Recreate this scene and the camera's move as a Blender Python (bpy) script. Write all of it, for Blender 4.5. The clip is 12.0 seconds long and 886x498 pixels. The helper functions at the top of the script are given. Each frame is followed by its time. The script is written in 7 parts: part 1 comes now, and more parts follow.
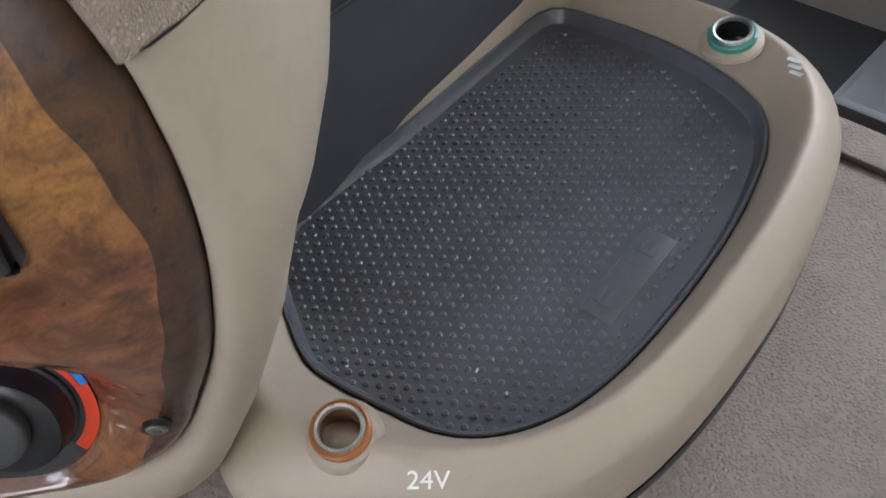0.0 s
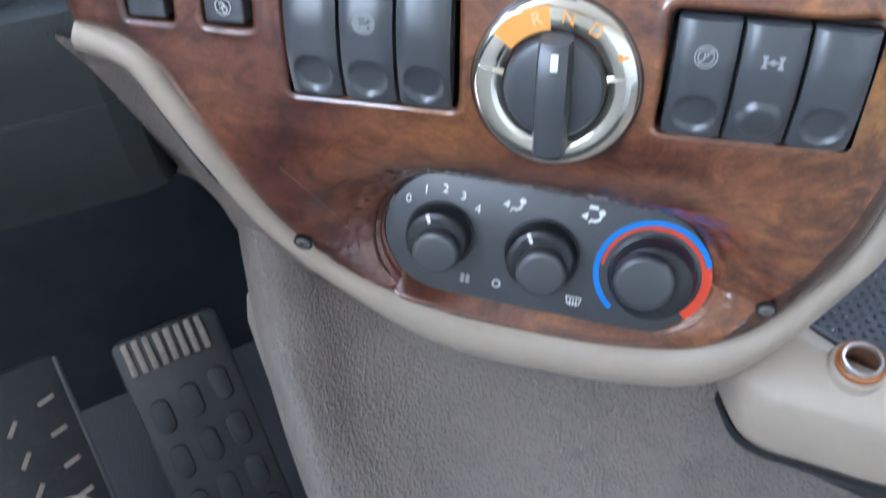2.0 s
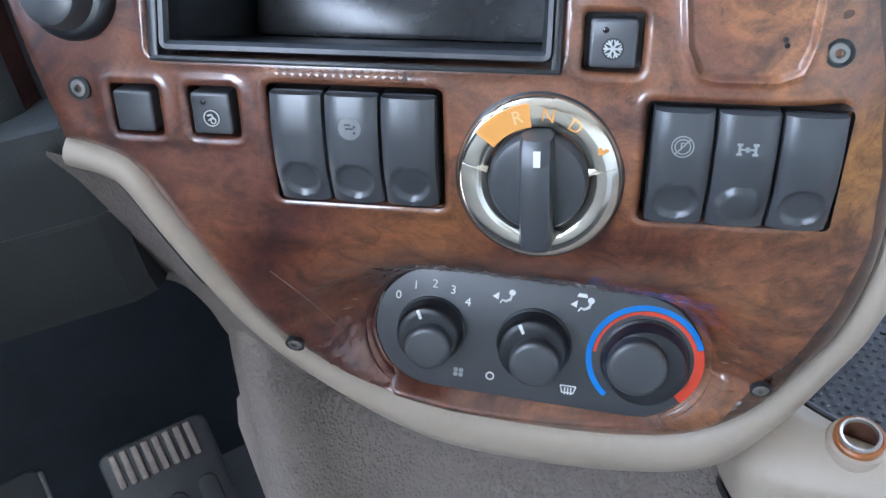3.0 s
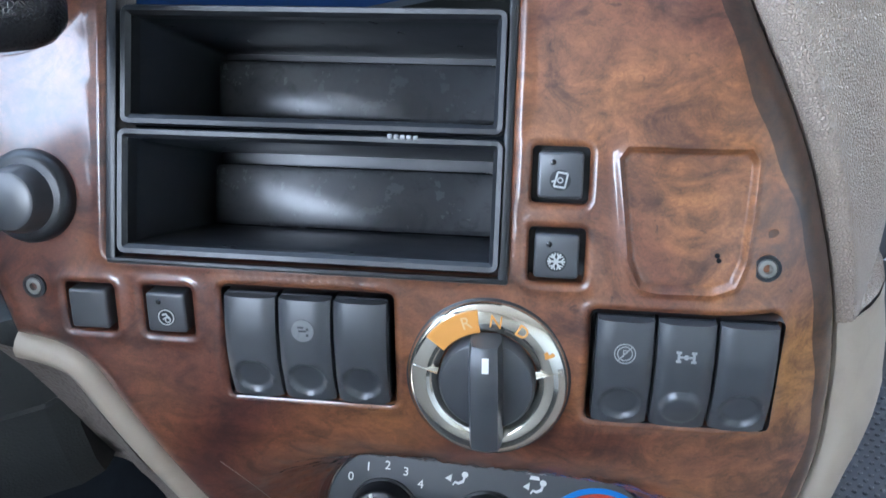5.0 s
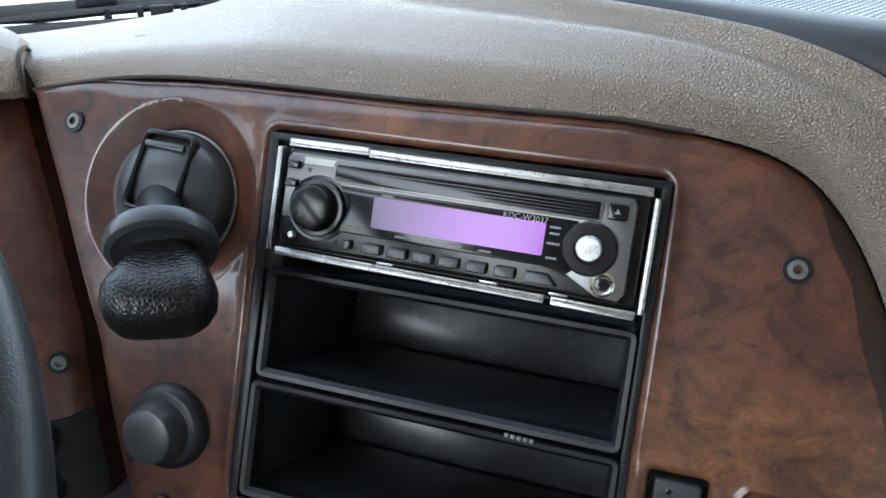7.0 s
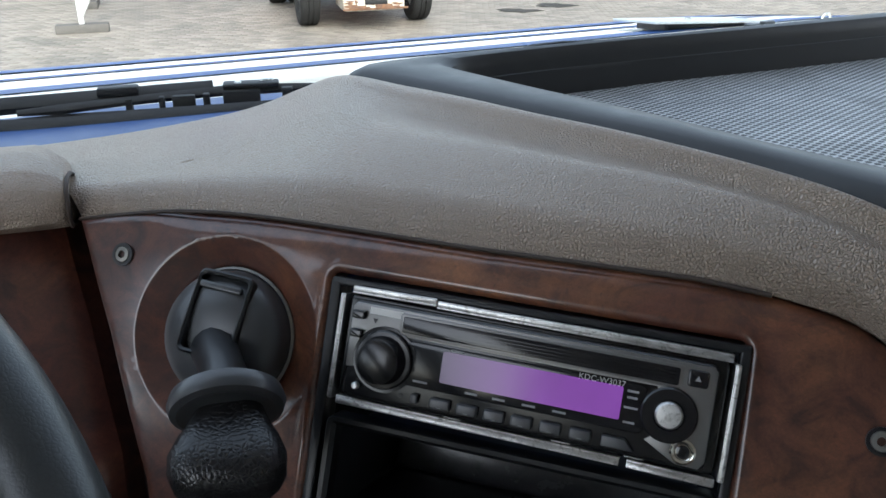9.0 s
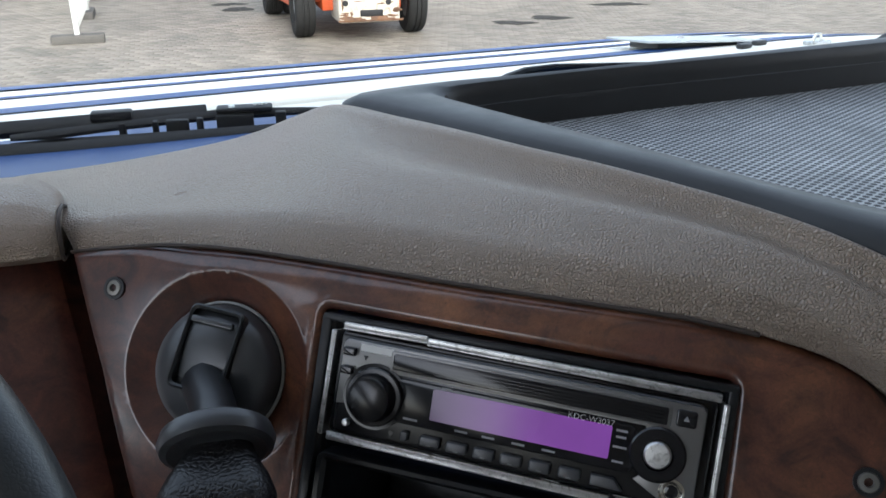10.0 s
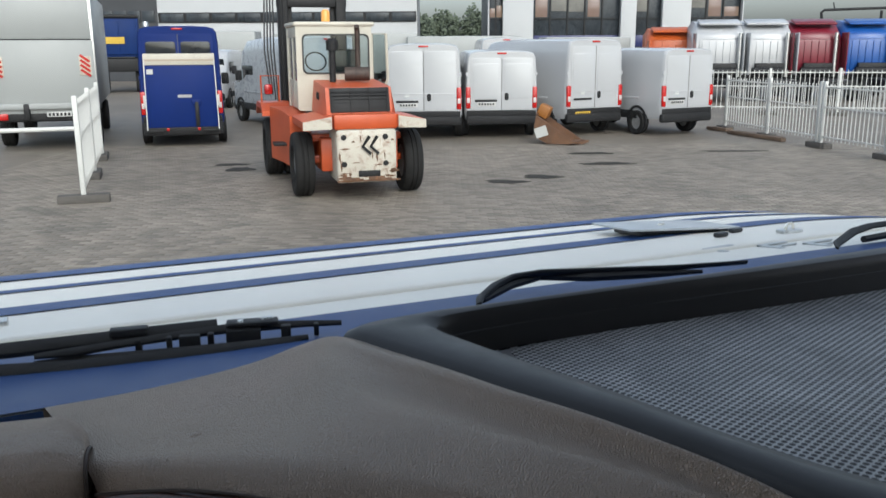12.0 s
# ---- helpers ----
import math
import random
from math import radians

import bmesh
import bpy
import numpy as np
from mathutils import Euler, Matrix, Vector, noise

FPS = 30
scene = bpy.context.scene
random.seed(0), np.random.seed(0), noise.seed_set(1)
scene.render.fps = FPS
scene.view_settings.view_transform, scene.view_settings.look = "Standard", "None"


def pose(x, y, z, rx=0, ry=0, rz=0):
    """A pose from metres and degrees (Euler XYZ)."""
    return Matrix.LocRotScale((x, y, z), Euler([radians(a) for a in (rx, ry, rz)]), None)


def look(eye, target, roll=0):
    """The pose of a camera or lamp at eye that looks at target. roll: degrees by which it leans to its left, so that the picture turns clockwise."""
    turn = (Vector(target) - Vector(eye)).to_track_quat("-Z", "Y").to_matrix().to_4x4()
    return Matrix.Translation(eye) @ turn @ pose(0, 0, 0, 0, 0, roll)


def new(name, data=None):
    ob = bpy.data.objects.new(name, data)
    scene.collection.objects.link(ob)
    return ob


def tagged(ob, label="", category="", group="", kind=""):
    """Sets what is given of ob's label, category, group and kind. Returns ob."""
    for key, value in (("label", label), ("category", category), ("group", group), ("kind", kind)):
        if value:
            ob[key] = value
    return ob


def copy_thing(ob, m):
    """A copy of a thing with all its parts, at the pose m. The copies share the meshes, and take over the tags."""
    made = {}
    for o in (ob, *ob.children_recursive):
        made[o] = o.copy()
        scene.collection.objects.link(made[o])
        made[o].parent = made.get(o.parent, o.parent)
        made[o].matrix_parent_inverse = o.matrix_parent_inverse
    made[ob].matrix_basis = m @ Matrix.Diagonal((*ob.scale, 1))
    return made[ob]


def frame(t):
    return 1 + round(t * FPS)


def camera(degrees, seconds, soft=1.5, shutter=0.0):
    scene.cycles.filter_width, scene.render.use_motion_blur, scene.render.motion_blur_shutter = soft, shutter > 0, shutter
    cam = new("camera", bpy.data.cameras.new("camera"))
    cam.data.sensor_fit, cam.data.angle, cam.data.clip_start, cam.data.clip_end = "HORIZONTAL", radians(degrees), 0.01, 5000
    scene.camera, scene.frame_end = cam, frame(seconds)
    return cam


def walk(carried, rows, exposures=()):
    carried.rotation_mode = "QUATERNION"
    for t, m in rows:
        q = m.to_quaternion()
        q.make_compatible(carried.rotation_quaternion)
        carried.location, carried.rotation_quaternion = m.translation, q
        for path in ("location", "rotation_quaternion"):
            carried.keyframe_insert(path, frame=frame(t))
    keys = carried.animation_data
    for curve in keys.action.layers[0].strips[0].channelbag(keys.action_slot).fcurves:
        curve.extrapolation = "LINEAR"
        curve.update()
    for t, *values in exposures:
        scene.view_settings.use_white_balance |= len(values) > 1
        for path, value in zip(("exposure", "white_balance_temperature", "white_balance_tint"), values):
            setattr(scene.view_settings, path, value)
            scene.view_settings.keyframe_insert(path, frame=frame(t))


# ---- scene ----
cam = camera(55.0, 12.0, shutter=0.4)
PATH = [
    (0, (0.351, 0.085, 2.434), (0.695, 1.363, 0.935), -8.7),
    (0.5, (0.33, 0.085, 2.413), (0.714, 1.354, 0.916), -7.1),
    (1, (0.265, 0.074, 2.426), (0.694, 1.349, 0.946), -5.2),
    (1.2, (0.207, 0.028, 2.443), (0.554, 1.378, 1.009), -4.6),
    (1.5, (0.127, 0.001, 2.484), (0.315, 1.34, 1.011), -4.8),
    (1.8, (0.098, -0.020, 2.503), (0.121, 1.379, 1.074), -5.8),
    (2, (0.088, -0.027, 2.493), (0.11, 1.468, 1.165), -4.1),
    (2.2, (0.091, -0.022, 2.494), (0.129, 1.536, 1.241), -4.1),
    (2.5, (0.086, -0.027, 2.491), (0.152, 1.599, 1.328), -5.3),
    (2.7, (0.086, -0.028, 2.494), (0.158, 1.595, 1.327), -5.5),
    (4.3, (0.076, -0.025, 2.511), (0.24, 1.633, 1.405), -4.5),
    (4.5, (0.076, -0.024, 2.523), (0.263, 1.683, 1.497), -4.1),
    (5, (0.093, -0.015, 2.539), (0.302, 1.734, 1.591), -3.5),
    (5.5, (0.09, -0.003, 2.567), (0.306, 1.742, 1.613), -3.2),
    (6, (0.082, 0.007, 2.589), (0.201, 1.781, 1.673), -2.1),
    (6.3, (0.082, 0.009, 2.606), (0.073, 1.815, 1.747), -1.6),
    (6.5, (0.099, 0.029, 2.634), (0.024, 1.819, 1.744), -2.3),
    (7, (0.104, 0.038, 2.654), (0.018, 1.83, 1.77), -1.6),
    (7.5, (0.104, 0.036, 2.658), (0.021, 1.839, 1.796), -1.0),
    (7.7, (0.103, 0.04, 2.667), (0.014, 1.855, 1.83), -1.0),
    (9.3, (0.056, 0.069, 2.709), (0.037, 1.896, 1.895), -0.4),
    (9.5, (0.059, 0.069, 2.712), (0.041, 1.899, 1.904), -0.4),
    (10, (0.062, 0.071, 2.717), (0.046, 1.905, 1.919), -0.2),
    (10.5, (0.064, 0.063, 2.732), (0.052, 1.95, 2.068), -0.2),
    (11, (0.068, 0.045, 2.754), (0.059, 1.976, 2.235), -0.4),
    (11.5, (0.066, 0.04, 2.766), (0.057, 1.977, 2.269), -0.4),
    (12, (0.065, 0.035, 2.791), (0.059, 1.981, 2.328), -0.3),
]
walk(cam, [(t, look(eye, target, roll)) for t, eye, target, roll in PATH],
     exposures=[(0, 4.43, 6750, 12), (1, 4.6, 6500, 12), (1.5, 4.66, 6000, 10), (2, 5.05, 5550, 8), (2.5, 4.85, 5540, 8), (4.4, 4.92, 5520, 8), (5, 4.70, 5510, 7), (6, 4.56, 5500, 7), (6.6, 3.62, 6150, 6), (7.7, 3.08, 6200, 6), (9.3, 2.10, 6200, 8), (10.5, 1.85, 6250, 10), (11, 1.12, 6250, 10), (12, 0.96, 6250, 10)])

# ---- light ----
world = bpy.data.worlds.new("sky")
scene.world = world
world.use_nodes = True
wn, wl = world.node_tree.nodes, world.node_tree.links
sky = wn.new("ShaderNodeTexSky")
sky.sky_type, sky.sun_disc = "NISHITA", False
sky.sun_elevation, sky.sun_rotation = radians(37), radians(165)
sky.air_density, sky.dust_density = 1.0, 4.0
grey = wn.new("ShaderNodeHueSaturation")
grey.inputs["Saturation"].default_value = 0.5
wl.new(sky.outputs["Color"], grey.inputs["Color"])
wl.new(grey.outputs["Color"], wn["Background"].inputs["Color"])
wn["Background"].inputs["Strength"].default_value = 0.15
sun = new("sun", bpy.data.lights.new("sun", "SUN"))
sun.data.energy, sun.data.angle, sun.data.color = 0.2, radians(40), (1.0, 0.97, 0.93)
sun.matrix_world = look((2.8, -10.4, 8), (0, 0, 0))

# ---- materials ----
def node_mat(name):
    m = bpy.data.materials.new(name)
    m.use_nodes = True
    return m, m.node_tree.nodes, m.node_tree.links, m.node_tree.nodes["Principled BSDF"]


def coords(n, l, scale=(1, 1, 1)):
    tc, mp = n.new("ShaderNodeTexCoord"), n.new("ShaderNodeMapping")
    mp.inputs["Scale"].default_value = scale
    l.new(tc.outputs["Object"], mp.inputs["Vector"])
    return mp.outputs["Vector"]


def noise_tex(n, l, vec, scale, detail=4.0, rough=0.6, dist=0.0):
    t = n.new("ShaderNodeTexNoise")
    t.inputs["Scale"].default_value, t.inputs["Detail"].default_value = scale, detail
    t.inputs["Roughness"].default_value, t.inputs["Distortion"].default_value = rough, dist
    l.new(vec, t.inputs["Vector"])
    return t.outputs["Fac"]


def ramp(n, l, fac, stops):
    r = n.new("ShaderNodeValToRGB")
    els = r.color_ramp.elements
    while len(els) < len(stops):
        els.new(0.5)
    for e, (p, c) in zip(els, stops):
        e.position, e.color = p, (*c, 1)
    l.new(fac, r.inputs["Fac"])
    return r.outputs["Color"]


def mix_rgb(n, l, fac, a, b, kind="MIX"):
    m = n.new("ShaderNodeMix")
    m.data_type, m.blend_type = "RGBA", kind
    for sock, v in ((m.inputs[0], fac), (m.inputs[6], a), (m.inputs[7], b)):
        if isinstance(v, (int, float)):
            sock.default_value = v
        elif isinstance(v, tuple):
            sock.default_value = (*v, 1)
        else:
            l.new(v, sock)
    return m.outputs[2]


def bump(n, l, bsdf, height, strength, dist):
    b = n.new("ShaderNodeBump")
    b.inputs["Strength"].default_value, b.inputs["Distance"].default_value = strength, dist
    l.new(height, b.inputs["Height"])
    l.new(b.outputs["Normal"], bsdf.inputs["Normal"])
    return b


def scale_col(c, k):
    return tuple(min(1.0, v * k) for v in c)


def surface(name, col, rough=0.5, metal=0.0, vary=0.15, scale=12.0, fine=900.0, grain=0.1, gdist=0.0003, dirt=0.0, coat=0.0, spec=0.5, patch=None):
    """A plain surface with two scales of variation: soft stains and a fine grain."""
    m, n, l, b = node_mat(name)
    v = coords(n, l)
    big = noise_tex(n, l, v, scale, 5, 0.6, 0.4)
    c = ramp(n, l, big, [(0.25, scale_col(col, 1 - vary)), (0.75, scale_col(col, 1 + vary))])
    if dirt:
        d = noise_tex(n, l, v, scale * 4, 6, 0.7, 0.8)
        k = ramp(n, l, d, [(0.52, (0, 0, 0)), (0.72, (dirt, dirt, dirt))])
        c = mix_rgb(n, l, k, c, patch or scale_col(col, 0.35))
    l.new(c, b.inputs["Base Color"])
    b.inputs["Metallic"].default_value = metal
    b.inputs["Coat Weight"].default_value = coat
    b.inputs["Coat Roughness"].default_value = 0.15
    b.inputs["Specular IOR Level"].default_value = spec
    small = noise_tex(n, l, v, fine, 2, 0.6)
    rr = n.new("ShaderNodeMapRange")
    rr.inputs["To Min"].default_value, rr.inputs["To Max"].default_value = max(0.02, rough * 0.75), min(1, rough * 1.25)
    l.new(noise_tex(n, l, v, scale * 3, 4, 0.7), rr.inputs["Value"])
    l.new(rr.outputs["Result"], b.inputs["Roughness"])
    if grain:
        bump(n, l, b, small, grain, gdist)
    return m


def leather(name, col, cell=420.0, strength=0.6, rough=0.3):
    """Embossed skin: small domed pebbles with thin creases between them, and broad rubbed patches."""
    m, n, l, b = node_mat(name)
    v = coords(n, l)
    warp = n.new("ShaderNodeTexNoise")
    warp.inputs["Scale"].default_value = 140
    l.new(v, warp.inputs["Vector"])
    add = n.new("ShaderNodeMix")
    add.data_type, add.blend_type = "RGBA", "LINEAR_LIGHT"
    add.inputs[0].default_value = 0.0007
    l.new(v, add.inputs[6])
    l.new(warp.outputs["Color"], add.inputs[7])
    vo = n.new("ShaderNodeTexVoronoi")
    vo.feature, vo.inputs["Scale"].default_value = "DISTANCE_TO_EDGE", cell
    l.new(add.outputs[2], vo.inputs["Vector"])
    hgt = ramp(n, l, vo.outputs["Distance"], [(0.0, (0, 0, 0)), (0.07, (0.42, 0.42, 0.42)), (0.20, (0.82, 0.82, 0.82)), (0.42, (1, 1, 1))])
    c = ramp(n, l, noise_tex(n, l, v, 9, 4), [(0.3, scale_col(col, 0.90)), (0.7, scale_col(col, 1.08))])
    crease = ramp(n, l, vo.outputs["Distance"], [(0.0, (1, 1, 1)), (0.09, (0, 0, 0))])
    c = mix_rgb(n, l, mix_rgb(n, l, 1.0, crease, (0.36, 0.36, 0.36), "MULTIPLY"), c, scale_col(col, 0.42))
    l.new(c, b.inputs["Base Color"])
    rr = n.new("ShaderNodeMapRange")
    rr.inputs["To Min"].default_value, rr.inputs["To Max"].default_value = rough * 0.85, rough * 1.2
    l.new(noise_tex(n, l, v, 14, 4, 0.6), rr.inputs["Value"])
    l.new(rr.outputs["Result"], b.inputs["Roughness"])
    bump(n, l, b, hgt, strength, 0.0015)
    return m


def burl(name, tone=1.0):
    """Lacquered burl veneer: maroon towards the driver, ochre towards the passenger, curly dark figure, eyes and pores."""
    m, n, l, b = node_mat(name)
    v = coords(n, l, (1.0, 1.0, 1.25))
    k = lambda c: scale_col(c, tone)
    sep = n.new("ShaderNodeSeparateXYZ")
    l.new(v, sep.inputs[0])
    along = n.new("ShaderNodeMapRange")
    along.inputs["From Min"].default_value, along.inputs["From Max"].default_value = -0.16, 0.34
    along.inputs["To Min"].default_value, along.inputs["To Max"].default_value = -0.17, 0.17
    l.new(sep.outputs[0], along.inputs["Value"])
    drift = n.new("ShaderNodeMath")
    drift.operation = "ADD"
    l.new(noise_tex(n, l, v, 7, 4, 0.6, 1.2), drift.inputs[0])
    l.new(along.outputs["Result"], drift.inputs[1])
    c = ramp(n, l, drift.outputs[0], [(0.30, k((0.072, 0.022, 0.016))), (0.45, k((0.125, 0.043, 0.023))), (0.58, k((0.190, 0.075, 0.034))), (0.74, k((0.250, 0.102, 0.038)))])
    # an ochre patch by the passenger's switches
    spot = n.new("ShaderNodeVectorMath")
    spot.operation = "DISTANCE"
    l.new(v, spot.inputs[0])
    spot.inputs[1].default_value = (0.298, 0.292, 2.283 * 1.25)
    wob = n.new("ShaderNodeMath")
    wob.operation = "MULTIPLY_ADD"
    l.new(noise_tex(n, l, v, 38, 5, 0.6, 0.8), wob.inputs[0])
    wob.inputs[1].default_value = 0.05
    l.new(spot.outputs["Value"], wob.inputs[2])
    q = ramp(n, l, wob.outputs[0], [(0.038, (0.9, 0.9, 0.9)), (0.085, (0, 0, 0))])
    c = mix_rgb(n, l, q, c, k((0.36, 0.165, 0.042)))
    curl = noise_tex(n, l, v, 34, 9, 0.66, 1.3)
    q = ramp(n, l, curl, [(0.34, (0.42, 0.38, 0.38)), (0.45, (0.80, 0.77, 0.76)), (0.55, (1.10, 1.08, 1.04)), (0.68, (1.40, 1.38, 1.30))])
    c = mix_rgb(n, l, 1.0, c, q, "MULTIPLY")
    clot = noise_tex(n, l, v, 16, 6, 0.66, 2.2)
    q = ramp(n, l, clot, [(0.54, (0, 0, 0)), (0.66, (0.62, 0.62, 0.62))])
    c = mix_rgb(n, l, q, c, k((0.036, 0.012, 0.009)))
    ey = noise_tex(n, l, v, 130, 2, 0.5, 1.0)
    q = ramp(n, l, ey, [(0.69, (0, 0, 0)), (0.75, (0.6, 0.6, 0.6))])
    c = mix_rgb(n, l, q, c, k((0.030, 0.011, 0.007)))
    f = ramp(n, l, noise_tex(n, l, v, 320, 6, 0.75, 1.5), [(0.3, (0.66, 0.64, 0.62)), (0.7, (1.20, 1.18, 1.16))])
    c = mix_rgb(n, l, 1.0, c, f, "MULTIPLY")
    l.new(c, b.inputs["Base Color"])
    rr = n.new("ShaderNodeMapRange")
    rr.inputs["To Min"].default_value, rr.inputs["To Max"].default_value = 0.34, 0.50
    l.new(noise_tex(n, l, v, 22, 5, 0.65), rr.inputs["Value"])
    l.new(rr.outputs["Result"], b.inputs["Roughness"])
    b.inputs["Coat Weight"].default_value = 1.0
    haze = n.new("ShaderNodeMapRange")
    haze.inputs["To Min"].default_value, haze.inputs["To Max"].default_value = 0.05, 0.22
    l.new(noise_tex(n, l, v, 30, 6, 0.7), haze.inputs["Value"])
    l.new(haze.outputs["Result"], b.inputs["Coat Roughness"])
    bump(n, l, b, noise_tex(n, l, v, 500, 3), 0.05, 0.0003)
    return m


def stipple(name, col, cell=420.0, strength=0.6, dist=0.0006, rough=0.6, vary=0.12, dirt=0.25):
    """Moulded vinyl or rubber with a pebbled skin."""
    m, n, l, b = node_mat(name)
    v = coords(n, l)
    vo = n.new("ShaderNodeTexVoronoi")
    vo.inputs["Scale"].default_value = cell
    l.new(v, vo.inputs["Vector"])
    c = ramp(n, l, noise_tex(n, l, v, 6, 5, 0.65, 0.6), [(0.3, scale_col(col, 1 - vary)), (0.7, scale_col(col, 1 + vary))])
    k = ramp(n, l, noise_tex(n, l, v, 28, 6, 0.7, 0.5), [(0.5, (0, 0, 0)), (0.75, (dirt, dirt, dirt))])
    c = mix_rgb(n, l, k, c, scale_col(col, 0.45))
    l.new(c, b.inputs["Base Color"])
    b.inputs["Roughness"].default_value = rough
    inv = ramp(n, l, vo.outputs["Distance"], [(0.0, (1, 1, 1)), (0.6, (0, 0, 0))])
    bump(n, l, b, inv, strength, dist)
    return m


def perforated(name, col, pitch):
    """Moulded mat with a staggered grid of small round holes."""
    m, n, l, b = node_mat(name)
    tc = n.new("ShaderNodeTexCoord")
    sep = n.new("ShaderNodeSeparateXYZ")
    l.new(tc.outputs["Object"], sep.inputs[0])

    def math(op, a, c=None):
        q = n.new("ShaderNodeMath")
        q.operation = op
        for i, s in enumerate((a, c)):
            if s is None:
                continue
            if isinstance(s, (int, float)):
                q.inputs[i].default_value = s
            else:
                l.new(s, q.inputs[i])
        return q.outputs[0]

    def dots(ox, oy):
        fx = math("SUBTRACT", math("FRACT", math("ADD", math("DIVIDE", sep.outputs[0], pitch), ox)), 0.5)
        fy = math("SUBTRACT", math("FRACT", math("ADD", math("DIVIDE", sep.outputs[1], pitch), oy)), 0.5)
        return math("SQRT", math("ADD", math("MULTIPLY", fx, fx), math("MULTIPLY", fy, fy)))
    d = math("MINIMUM", dots(0, 0), dots(0.5, 0.5))
    hole = ramp(n, l, d, [(0.24, (0, 0, 0)), (0.31, (1, 1, 1))])
    v = coords(n, l)
    c = ramp(n, l, noise_tex(n, l, v, 14, 5, 0.7, 0.8), [(0.3, scale_col(col, 0.7)), (0.7, scale_col(col, 1.3))])
    c = mix_rgb(n, l, hole, (0.004, 0.004, 0.004), c)
    l.new(c, b.inputs["Base Color"])
    b.inputs["Roughness"].default_value = 0.5
    bump(n, l, b, hole, 0.8, 0.0012)
    return m


def lamp_mat(name, col, strength, fade=None):
    m, n, l, b = node_mat(name)
    b.inputs["Base Color"].default_value = (0.05, 0.03, 0.06, 1)
    b.inputs["Roughness"].default_value = 0.15
    v = coords(n, l)
    c = ramp(n, l, noise_tex(n, l, v, 40, 3), [(0.3, scale_col(col, 0.8)), (0.7, col)])
    if fade:
        sep = n.new("ShaderNodeSeparateXYZ")
        l.new(v, sep.inputs[0])
        mr = n.new("ShaderNodeMapRange")
        mr.inputs["From Min"].default_value, mr.inputs["From Max"].default_value, mr.inputs["To Min"].default_value = fade[0], fade[1], 0.04
        l.new(sep.outputs[0], mr.inputs["Value"])
        c = mix_rgb(n, l, 1.0, c, mr.outputs["Result"], "MULTIPLY")
    l.new(c, b.inputs["Emission Color"])
    b.inputs["Emission Strength"].default_value = strength
    return m


def glass_mat(name, tint=(0.93, 0.96, 0.96), gloss=0.012):
    m, n, l, b = node_mat(name)
    n.remove(b)
    tr, gl, mx = n.new("ShaderNodeBsdfTransparent"), n.new("ShaderNodeBsdfGlossy"), n.new("ShaderNodeMixShader")
    tr.inputs[0].default_value = (*tint, 1)
    gl.inputs["Roughness"].default_value = 0.03
    mx.inputs[0].default_value = gloss
    l.new(tr.outputs[0], mx.inputs[1])
    l.new(gl.outputs[0], mx.inputs[2])
    l.new(mx.outputs[0], n["Material Output"].inputs["Surface"])
    return m


WOOD = burl("burl_wood")
DARKWOOD = burl("dark_burl", 0.27)
BEIGE = surface("beige_plastic", (0.36, 0.30, 0.235), 0.48, vary=0.06, fine=1400, grain=0.06, dirt=0.12)
LEATHER = leather("grained_dash_skin", (0.372, 0.292, 0.230), 570.0, 0.72, 0.29)
# the pebbled vinyl darkened: the console flank's shade is in this colour
SHADEDVINYL = stipple("shaded_vinyl", (0.150, 0.124, 0.106), 350, 1.0, 0.0010, 0.58, dirt=0.4)
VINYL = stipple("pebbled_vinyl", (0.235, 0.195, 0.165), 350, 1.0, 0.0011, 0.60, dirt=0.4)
BLACK = surface("black_plastic", (0.013, 0.014, 0.016), 0.36, vary=0.2, grain=0.1, dirt=0.3, patch=(0.05, 0.05, 0.05))
SOFTBLACK = surface("soft_black", (0.046, 0.048, 0.052), 0.34, spec=0.8, vary=0.15, grain=0.05)
GLOSS = surface("gloss_black", (0.012, 0.012, 0.014), 0.14, vary=0.1, grain=0)
SHELFBLACK = surface("worn_shelf", (0.026, 0.029, 0.035), 0.30, vary=0.3, scale=14, grain=0.10, dirt=0.35, patch=(0.06, 0.06, 0.06))
SHELFBACK = surface("scuffed_sheen_back", (0.048, 0.050, 0.054), 0.26, vary=0.4, scale=22, grain=0.12, dirt=0.9, patch=(0.018, 0.018, 0.018))
DARKGREEN = stipple("dark_moulding", (0.019, 0.021, 0.020), 500, 0.4, 0.0004, 0.58)
RUBBER = surface("rubber_mat", (0.090, 0.097, 0.112), 0.32, spec=1.0, vary=0.3, scale=9, grain=0.10, dirt=0.55, patch=(0.075, 0.058, 0.046))
CHROME = surface("chrome", (0.80, 0.76, 0.67), 0.10, 0.97, vary=0.06, grain=0)
STEEL = surface("worn_steel", (0.66, 0.66, 0.65), 0.38, 1.0, vary=0.4, scale=60, grain=0.25, dirt=0.9, patch=(0.10, 0.09, 0.08))
SCREWGREY = surface("screw_grey", (0.24, 0.23, 0.21), 0.42, 0.6, vary=0.2, scale=80, grain=0.05)
WHITEINK = surface("white_ink", (0.78, 0.77, 0.74), 0.5, vary=0.04, grain=0)
GREYINK = surface("grey_ink", (0.15, 0.15, 0.15), 0.55, vary=0.2, scale=200, grain=0)
SOFTINK = surface("soft_white_ink", (0.46, 0.46, 0.44), 0.55, vary=0.15, scale=300, grain=0)
DIMINK = surface("worn_ink", (0.30, 0.30, 0.30), 0.5, vary=0.2, scale=200, grain=0)
BLUEINK = surface("blue_ink", (0.012, 0.20, 0.62), 0.4, vary=0.05, grain=0)
